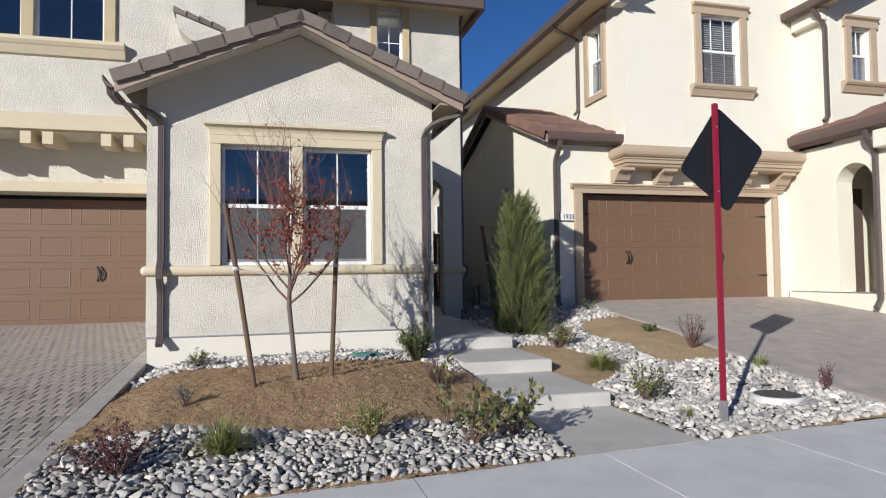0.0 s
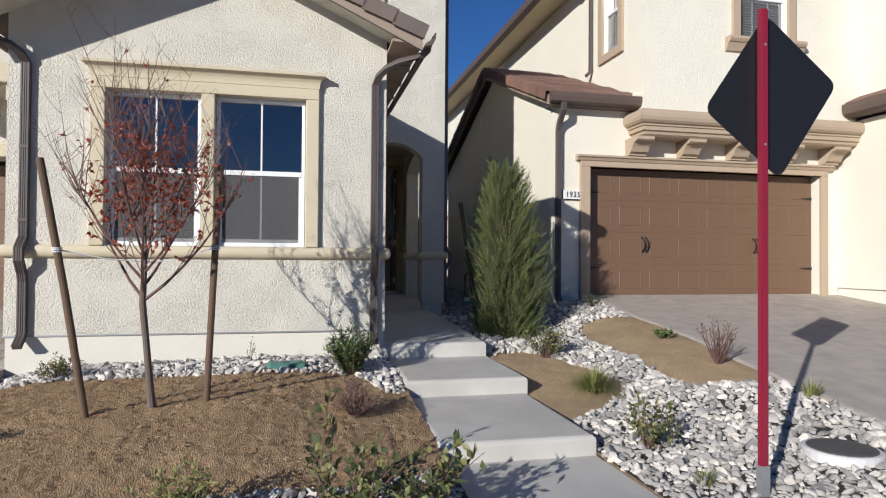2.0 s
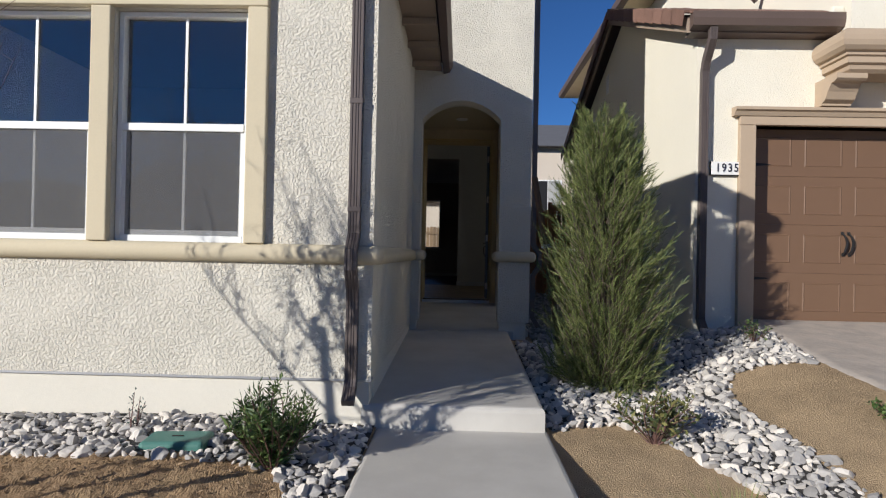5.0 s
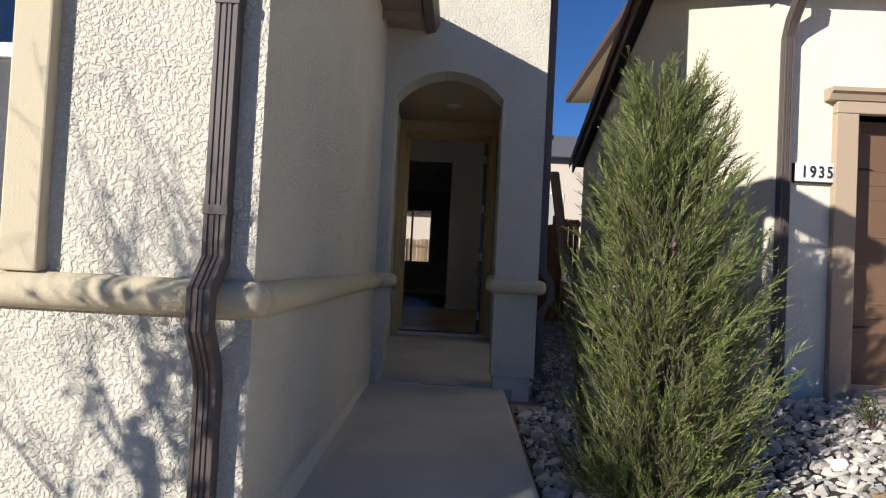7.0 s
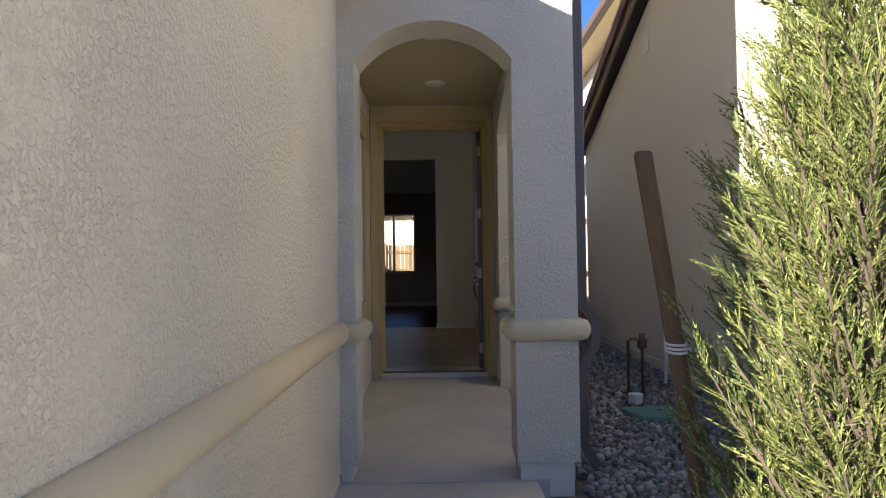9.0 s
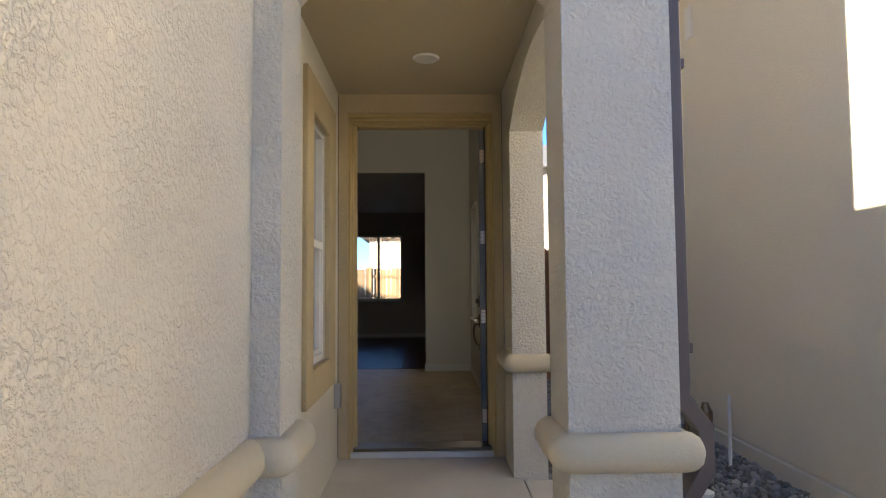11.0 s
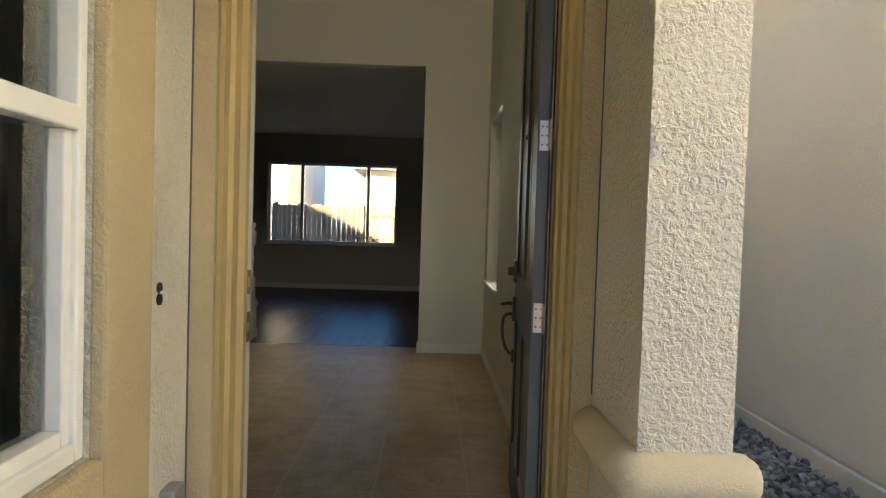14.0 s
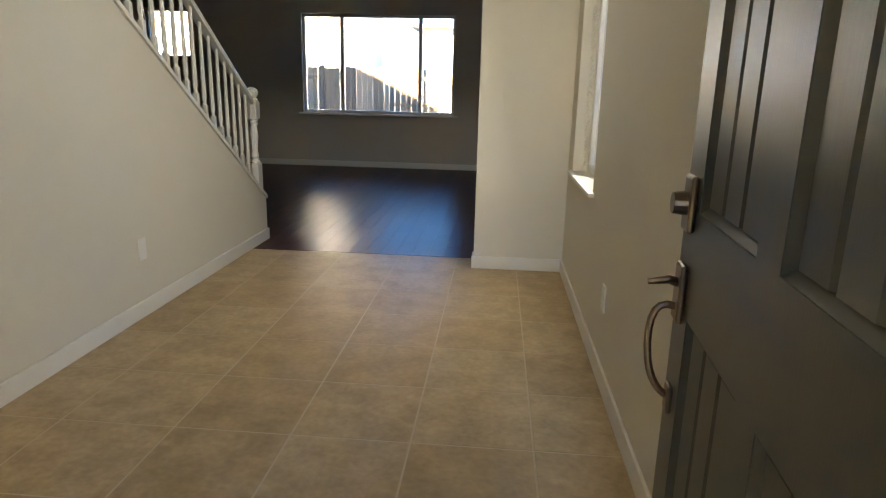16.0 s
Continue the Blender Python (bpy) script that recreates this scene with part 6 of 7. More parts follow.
# ---- fences ----
def fence(name, m, length, h, material, label, bw=0.14, rails_front=True, jag=0.03, gaps=(0.001, 0.002, 0.002, 0.004), swap=False):
    """Upright boards on rails between posts; runs along +x, seen from -y."""
    t = thing(name, label, "fence", m)
    n = int(length / bw)
    for k in range(n):
        bm = B()
        hh = h + random.uniform(-jag, jag)
        gap = random.choice(gaps)
        x = k * bw
        w = bw - gap
        prism(bm, [(x, 0.02), (x + w, 0.02), (x + w, hh - 0.03), (x + w - 0.025, hh), (x + 0.025, hh), (x, hh - 0.03)], 'y', 0.0, 0.018)
        part("board", bm, material, t, local=True)
    for z in (0.25, h * 0.55, h - 0.25):
        if swap:                           # bays face the yard and the neighbour by turns
            for k in range(math.ceil(length / 2.4)):
                bm = B()
                y0 = 0.019 if k % 2 else -0.042
                box(bm, k * 2.4 + 0.002, min(k * 2.4 + 2.398, length), y0, y0 + 0.041, z - 0.045, z + 0.045, 0.003)
                part("rail", bm, material, t, local=True)
            continue
        bm = B()
        y0 = -0.042 if rails_front else 0.019
        box(bm, 0, length, y0, y0 + 0.041, z - 0.045, z + 0.045, 0.003)
        part("rail", bm, material, t, local=True)
    k = 0
    while k * 2.4 <= length + 0.1:
        bm = B()
        x = min(k * 2.4, length - 0.09)
        box(bm, x, x + 0.09, -0.135, -0.045, 0.0, h + 0.06, 0.005)
        part("post", bm, material, t, local=True)
        k += 1
    return t


fence("back_fence", pose(-13.55, 29.8, 0.50), 21.4, 1.94, FENCE_B, "sunlit raw cedar board fence across the back yard", jag=0.03, gaps=(0.004, 0.008, 0.012, 0.02, 0.028), swap=True)
sf = fence("side_fence", pose(3.62, 18.45, 0.42), 1.32, 1.98, FENCE_R, "red-brown stained board fence between the houses", jag=0.005, rails_front=False, bw=0.135)
gt = thing("side_gate", "red-brown stained plank gate between the houses", "gate", (4.95, 18.2, 0.42))
for k in range(4):
    bm = B()
    box(bm, 4.86 + k * 0.105, 4.957 + k * 0.105, 18.22 + 0.004 * (k % 2), 18.245, 0.45, 2.50, 0.003)
    part("board", bm, FENCE_R, gt)
bm = B()
box(bm, 4.84, 5.29, 18.16, 18.218, 2.36, 2.46, 0.004)
part("cap_rail", bm, FENCE_R, gt)
bm = B()
box(bm, 4.76, 4.855, 18.17, 18.27, 0.42, 2.56, 0.006)
part("post", bm, FENCE_R, gt)
sheet("back_yard", -14, 8, 24.4, 38, 0.5, lambda x, y: 0.50, lambda x, y: True, SOIL, "bare back yard soil", "yard", rough=0.02)

# ---- street sign seen from behind ----
sg = thing("road_sign", "black back of a diamond sign on a dark red post", "road sign", (3.97, 4.55, 0.0))
bm = B()
prof_ = [(-0.024, -0.020), (0.024, -0.020), (0.024, 0.020), (-0.024, 0.020)]
prism(bm, [(3.97 + a, 4.55 + b) for a, b in prof_], 'z', 0.12, 2.73)
bmesh.ops.bevel(bm, geom=bm.edges[:], offset=0.006, segments=2, affect='EDGES')
part("post", bm, RED, sg)
bm = B()
prism(bm, [(3.97 + a * 1.15, 4.55 + b * 1.15) for a, b in prof_], 'z', -0.1, 0.13)
part("sleeve", bm, GALV, sg, "galvanised ground sleeve")
bm = B()
r = 0.455
dm = []
for k in range(4):
    c = math.pi / 2 * k
    for s in (-0.35, -0.12, 0.12, 0.35):
        rr = r * (1 - 0.045 * (abs(s) < 0.2) * 0 - 0.0)
        q = 0.055
        px, pz = math.cos(c) * (r - q) + math.cos(c + s * 2.24) * q, math.sin(c) * (r - q) + math.sin(c + s * 2.24) * q
        dm.append((px, pz))
prism(bm, [(4.064 + a * 0.975 - b * 0.10, 2.24 + a * 0.222 + b * 0.995) for a, b in dm], 'y', 4.578, 4.582)
bmesh.ops.transform(bm, matrix=Matrix.Translation((3.97, 4.58, 0)) @ Matrix.Rotation(radians(3), 4, 'Z') @ Matrix.Translation((-3.97, -4.58, 0)), verts=bm.verts[:])
part("sign_plate", bm, SIGN, sg)
for z in (1.95, 2.52):
    bm = B()
    tube(bm, [(3.97, 4.526, z), (3.97, 4.60, z)], 0.008, 8)
    part("bolt", bm, GALV, sg)

# ---- utility covers ----
t = thing("manhole", "round concrete utility cover set among cobbles", "manhole", (4.93, 4.98, 0.0))
bm = B()
lathe(bm, [(0.245, -0.1), (0.245, 0.068), (0.232, 0.078), (0.212, 0.078)], (4.93, 4.98, -0.03), 28)
part("ring", bm, CONCRETE, t, "pale concrete ring")
bm = B()
lathe(bm, [(0.211, 0.03), (0.211, 0.082), (0.195, 0.087), (0.0, 0.087)], (4.93, 4.98, -0.03), 28)
part("lid", bm, IRON, t, "dark iron lid")
for nm, x, y, sx, sy, ry, lb in (("valve_box", 1.28, 7.45, 0.17, 0.12, 0.1, "round-cornered green valve box lid among cobbles"), ("valve_box", 4.60, 12.75, 0.26, 0.17, 0.15, "green rectangular valve box lid in gravel")):
    z = garden_left_z(x, y) if x < 2.3 else garden_right_z(x, y)
    t = thing(nm, lb, "valve box", pose(x, y, z + 0.02, 0, 0, math.degrees(ry)))
    bm = B()
    box(bm, -sx, sx, -sy, sy, -0.12, 0.03, 0.025, 3)
    part("lid", bm, GREENBOX, t, local=True)
    bm = B()
    box(bm, -0.03, 0.03, -0.008, 0.008, 0.028, 0.034, 0.002)
    part("lift_slot", bm, DARK, t, local=True)
t = thing("irrigation_valve", "bronze irrigation valve on white pipe by the wall", "valve", (4.62, 13.3, 0.5))
bm = B()
tube(bm, [(4.55, 13.45, 0.45), (4.55, 13.45, 0.98), (4.58, 13.45, 1.0), (4.66, 13.45, 1.0)], 0.016, 8)
tube(bm, [(4.68, 13.45, 0.45), (4.68, 13.45, 0.92)], 0.016, 8)
part("riser", bm, BRONZE, t)
bm = B()
lathe(bm, [(0.02, 0.9), (0.045, 0.92), (0.045, 0.99), (0.03, 1.02), (0.02, 1.05)], (4.68, 13.45, 0), 12)
part("valve_head", bm, BRONZE, t)
t = thing("cleanout_cap", "white sewer cleanout cap in gravel", "cleanout", (4.52, 13.15, 0.5))
bm = B()
lathe(bm, [(0.06, 0.4), (0.06, 0.53), (0.065, 0.535), (0.065, 0.555), (0.03, 0.56)], (4.52, 13.15, 0.0), 16)
part("cap", bm, PVC, t)
t = thing("marker_pipe", "thin white plastic pipe standing by a wall", "pipe", (5.05, 13.9, 0.45))
bm = B()
tube(bm, [(5.05, 13.9, 0.42), (5.055, 13.9, 1.02)], 0.014, 8)
part("pipe", bm, PVC, t)


# ---- plants ----
def leaf_blade(bm, p, d, side, ln, w, fold=0.15):
    """A pointed leaf of four triangles from p along d."""
    p, d = Vector(p), Vector(d).normalized()
    s = (side - d * side.dot(d)).normalized() * w
    n = d.cross(s).normalized() * (w * fold)
    a, m, b, t = p, p + d * ln * 0.5 - n, None, p + d * ln
    l, r = p + d * ln * 0.42 + s, p + d * ln * 0.42 - s
    va, vm, vt, vl, vr = (bm.verts.new(q) for q in (a, m, t, l, r))
    for f in ((va, vm, vl), (vl, vm, vt), (va, vr, vm), (vr, vt, vm)):
        bm.faces.new(f)


def rnd_dir(rg, up=0.0):
    v = Vector((rg.gauss(0, 1), rg.gauss(0, 1), rg.gauss(0, 1)))
    v.normalize()
    v.z += up
    return v.normalized()


def blade(bm, p, d, ln, w, droop, n=4):
    """A grass blade that bends over."""
    p, d = Vector(p), Vector(d).normalized()
    side = d.cross(Vector((0, 0, 1)))
    side = side.normalized() if side.length > 1e-4 else Vector((1, 0, 0))
    prev = None
    for k in range(n + 1):
        s = k / n
        q = p + d * (ln * s) - Vector((0, 0, 1)) * (droop * ln * s * s)
        ww = w * (1 - s) ** 0.7
        cur = (bm.verts.new(q - side * ww), bm.verts.new(q + side * ww)) if k < n else (bm.verts.new(q),)
        if prev:
            bm.faces.new((prev[0], prev[1], *cur[::-1]) if len(cur) == 2 else (prev[0], prev[1], cur[0]))
        prev = cur


def ground_z(x, y):
    return garden_left_z(x, y) if x < 2.3 else garden_right_z(x, y)


def grass_clump(x, y, h, n, spread, label, seed, material=None):
    rg = random.Random(seed)
    z = ground_z(x, y) + 0.02
    t = thing("grass_clump", label, "grass clump", (x, y, z))
    bm = B()
    for k in range(n):
        a = rg.uniform(0, 2 * math.pi)
        r = rg.uniform(0, 0.045)
        lean = rg.uniform(0.05, spread)
        blade(bm, (x + r * math.cos(a), y + r * math.sin(a), z - 0.02), (lean * math.cos(a), lean * math.sin(a), 1.0), h * rg.uniform(0.6, 1.1), rg.uniform(0.0022, 0.0044), rg.uniform(0.1, 0.55) * spread)
    part("tuft", bm, material or GRASS, t)
    return t


def twiggy_shrub(name, x, y, h, w, n_stems, leaves, leaf_len, leaf_w, leaf_m, label, seed, stem_m=None, up=0.6, cat="shrub", lean=(0, 0), tip=0.35):
    """Stems from a root, side twigs and separate leaves."""
    rg = random.Random(seed)
    z = ground_z(x, y) + 0.01
    t = thing(name, label, cat, (x, y, z))
    bs, bl = B(), B()
    for k in range(n_stems):
        a = rg.uniform(0, 2 * math.pi)
        r = w * math.sqrt(rg.random())
        hh = h * rg.uniform(0.55, 1.05) * (1 - 0.35 * (r / w) ** 2)
        p0 = Vector((x + rg.uniform(-.02, .02), y + rg.uniform(-.02, .02), z - 0.03))
        p2 = Vector((x + r * math.cos(a) + lean[0] * hh, y + r * math.sin(a) + lean[1] * hh, z + hh))
        p1 = (p0 + p2) / 2 + Vector((rg.uniform(-.3, .3) * w, rg.uniform(-.3, .3) * w, 0.12 * hh))
        pts = arc_pts(p0, p1, p2, 5)
        tube(bs, pts, [0.0055 * (1 - 0.13 * i) * (0.6 + h) for i in range(6)], 4, cap=False)
        per = max(1, leaves // n_stems)
        for j in range(per):
            s = tip + (1 - tip) * rg.random()
            i = min(4, int(s * 5))
            q = Vector(pts[i]).lerp(Vector(pts[i + 1]), s * 5 - i)
            d = rnd_dir(rg, up)
            ofs = rg.uniform(0, 0.05) * (h + 0.2)
            leaf_blade(bl, q + d * ofs, (d + rnd_dir(rg) * 0.5), rnd_dir(rg), leaf_len * rg.uniform(0.6, 1.2), leaf_w * rg.uniform(0.7, 1.2))
    part("stemwork", bs, stem_m or TWIG, t)
    part("foliage", bl, leaf_m, t)
    return t


grass_clump(-0.13, 4.46, 0.40, 800, 1.25, "bright green ornamental grass clump among cobbles", 11)
grass_clump(4.03, 6.80, 0.42, 800, 1.5, "pale green grass clump leaning in the sandy bed", 12)
grass_clump(3.75, 4.76, 0.16, 90, 0.8, "small grass tuft among cobbles", 13)
grass_clump(5.55, 5.90, 0.22, 160, 0.8, "low yellow-green grass clump by the driveway", 14)
twiggy_shrub("shrub", 0.86, 4.52, 0.30, 0.22, 34, 1000, 0.035, 0.006, GRASS, "low yellow-green feathery shrub among cobbles", 21, tip=0.15)
twiggy_shrub("shrub", 1.86, 7.25, 0.44, 0.24, 70, 4200, 0.050, 0.005, SHRUB_DK, "dark green needle-leaved shrub beside the walkway", 22, tip=0.1, up=1.0)
twiggy_shrub("shrub", 1.62, 4.35, 0.46, 0.36, 22, 330, 0.062, 0.017, SHRUB, "glossy broad-leaved shrub spilling over cobbles", 23, lean=(0.35, 0.1))
twiggy_shrub("shrub", 2.02, 4.50, 0.40, 0.26, 12, 170, 0.070, 0.018, SHRUB, "glossy broad-leaved shrub leaning over the walkway", 24, lean=(0.35, 0.0))
twiggy_shrub("shrub", 1.52, 4.72, 0.62, 0.10, 3, 70, 0.065, 0.018, SHRUB, "thin upright leafy shoot in the mulch", 25, tip=0.2)
twiggy_shrub("barberry", -0.75, 4.25, 0.34, 0.36, 30, 900, 0.024, 0.009, BARBERRY, "low purple-leaved barberry among cobbles", 26, lean=(-0.2, 0.0))
twiggy_shrub("shrub", -0.60, 7.42, 0.20, 0.22, 16, 420, 0.030, 0.008, SHRUB, "low green shrub by the foundation", 27)
twiggy_shrub("sage", -0.52, 5.6, 0.18, 0.08, 14, 180, 0.035, 0.006, SAGE, "small blue-green sage plant in mulch", 28, cat="plant", up=1.0)
twiggy_shrub("dry_shrub", 1.80, 6.05, 0.26, 0.22, 60, 600, 0.022, 0.005, DRYLEAF, "thin dry shrub on brown mulch", 29)
twiggy_shrub("shrub", 0.95, 7.62, 0.26, 0.06, 5, 60, 0.02, 0.006, SAGE, "spindly grey-green sprig by the wall", 30)
twiggy_shrub("shrub", 3.785, 5.46, 0.34, 0.24, 16, 330, 0.045, 0.014, SHRUB, "low leafy shrub in pale cobbles", 31)
twiggy_shrub("shrub", 4.02, 7.95, 0.36, 0.30, 26, 620, 0.050, 0.010, SHRUB, "open leafy shrub beside the juniper", 32)
twiggy_shrub("shrub", 5.55, 8.05, 0.10, 0.15, 18, 420, 0.028, 0.008, SHRUB_DK, "low bright green groundcover cushion", 33, cat="plant")
twiggy_shrub("dry_shrub", 5.46, 6.98, 0.48, 0.24, 30, 220, 0.022, 0.008, DRYLEAF, "bare dry shrub with brown seed heads", 34, tip=0.75)
twiggy_shrub("shrub", 5.52, 4.98, 0.30, 0.12, 18, 220, 0.022, 0.007, BARBERRY, "small reddish shrub at the driveway's edge", 35)
twiggy_shrub("shrub", 5.55, 9.95, 0.22, 0.16, 14, 200, 0.03, 0.008, SHRUB_DK, "small shaded shrub by the garage corner", 36)


# a young staked tree with few red leaves
def young_tree(x, y, label, seed=5):
    """Low-forked whip: a leader, scaffold limbs arching up, long thin shoots, leaves left about the middle."""
    rg = random.Random(seed)
    z0 = ground_z(x, y)
    t = thing("young_tree", label, "tree", (x, y, z0))
    bt, bb, bl = B(), B(), B()
    tr = [(x + 0.03, y, z0 - 0.05), (x + 0.012, y, z0 + 0.12), (x - 0.015, y, z0 + 0.42), (x - 0.045, y, z0 + 0.72), (x - 0.035, y + 0.01, z0 + 1.05),
          (x - 0.05, y, z0 + 1.45), (x - 0.02, y + 0.02, z0 + 1.9), (x - 0.03, y, z0 + 2.4)]
    tube(bt, tr, [0.034, 0.025, 0.022, 0.023, 0.016, 0.010, 0.006, 0.002], 10)

    def along(pts, u):
        n = len(pts) - 1
        i = min(n - 1, int(u * n))
        return Vector(pts[i]).lerp(Vector(pts[i + 1]), u * n - i)

    def shoot(p, d, ln, r, lift, wig, n=6):
        pts, q, dd = [tuple(p)], Vector(p), Vector(d).normalized()
        for k in range(n):
            dd = (dd + rnd_dir(rg) * wig + Vector((0, 0, lift))).normalized()
            q = q + dd * ln / n
            pts.append(tuple(q))
        tube(bb, pts, [max(0.0011, r * (1 - 0.82 * k / n)) for k in range(n + 1)], 5 if r > 0.005 else 4, cap=False)
        return pts, dd

    def leaves(pts, lo):
        q = along(pts, 0.6)
        mid = math.exp(-((q.z - z0 - 1.45) / 0.50) ** 2) * math.exp(-(math.hypot(q.x - x, q.y - y) / 0.50) ** 2)
        if rg.random() > 0.07 + 0.95 * mid:
            return
        for _ in range(rg.choice((2, 3, 5, 7)) if mid > 0.3 else 1):
            p = along(pts, rg.uniform(lo, 1.0))
            leaf_blade(bl, p, rnd_dir(rg, -0.35), rnd_dir(rg), rg.uniform(0.03, 0.055), rg.uniform(0.009, 0.017), 0.5)

    for k in range(13):
        a = 2.4 * k + rg.uniform(-.3, .3)
        u = k / 12
        p = along(tr[3:6], 0.02 + 0.9 * u ** 1.3)
        out = 1.05 - 0.5 * u
        limb, dd = shoot(p, (out * math.cos(a), out * math.sin(a), 0.72 + 0.3 * u), rg.uniform(0.85, 1.25) * (1.10 - 0.2 * u), 0.0125 - 0.004 * u, 0.13, 0.07, 7)
        for j in range(11):
            v = rg.uniform(0.15, 0.95)
            c = rg.uniform(0, 2 * math.pi)
            sub, _ = shoot(along(limb, v), Vector((math.cos(c), math.sin(c), 0.5)) * 0.62 + dd * 0.6, rg.uniform(0.28, 0.75), 0.0044, 0.14, 0.09)
            leaves(sub, 0.2)
            for _ in range(4):
                c = rg.uniform(0, 2 * math.pi)
                tw, _ = shoot(along(sub, rg.uniform(0.15, 0.9)), Vector((math.cos(c), math.sin(c), 0.55)), rg.uniform(0.06, 0.26), 0.0021, 0.10, 0.16, 4)
                leaves(tw, 0.3)
    for k in range(10):
        a = rg.uniform(0, 2 * math.pi)
        sub, _ = shoot(along(tr[4:], rg.uniform(0.15, 0.95)), (0.4 * math.cos(a), 0.4 * math.sin(a), 0.9), rg.uniform(0.45, 0.85), 0.0042, 0.10, 0.06)
        leaves(sub, 0.1)
        leaves(sub, 0.1)
    part("trunk", bt, BARK, t)
    part("branchwork", bb, TWIG, t)
    part("foliage", bl, REDLEAF, t, "sparse red leaves")
    return t


young_tree(0.39, 6.12, "young bare-branched tree with sparse red leaves between stakes")


def stake(x, y, z0, x1, y1, z1, r, label, tie=None):
    t = thing("tree_stake", label, "tree stake", (x, y, z0), group="tree stakes")
    bm = B()
    tube(bm, [(x, y, z0 - 0.1), ((x + x1) / 2, (y + y1) / 2, (z0 + z1) / 2), (x1, y1, z1 - 0.01), (x1, y1, z1)], [r, r, r, r * 0.85], 12)
    part("post", bm, STAKE, t)
    if tie:
        s = (tie[0] - z0) / (z1 - z0)
        c = Vector((x, y, z0)).lerp(Vector((x1, y1, z1)), s)
        bm = B()
        for k in range(3):
            ring = [(c.x + (r + 0.004) * math.cos(a), c.y + (r + 0.004) * math.sin(a), c.z + (k - 1) * 0.012 + 0.004 * math.sin(a)) for a in [2 * math.pi * i / 14 for i in range(15)]]
            tube(bm, ring, 0.0045, 5, cap=False)
        tube(bm, [tuple(c), tuple((c + Vector(tie[1])) / 2 + Vector((0, 0, -0.02))), tie[1]], 0.005, 5)
        part("tie", bm, WHITE_TIE, t, "white tie strap")
    return t


stake(0.04, 6.03, garden_left_z(0.04, 6.03), -0.228, 5.92, 1.915, 0.024, "weathered round wooden stake beside a young tree", (1.33, (0.40, 6.15, 1.25)))
stake(0.75, 6.22, garden_left_z(0.75, 6.2), 0.83, 6.22, 1.95, 0.024, "weathered round wooden stake beside a young tree", (1.36, (0.40, 6.15, 1.25)))
stake(3.75, 9.66, garden_right_z(3.75, 9.66), 3.436, 9.466, 2.03, 0.027, "weathered round wooden stake beside the juniper", (1.44, (4.0, 9.35, 1.42)))


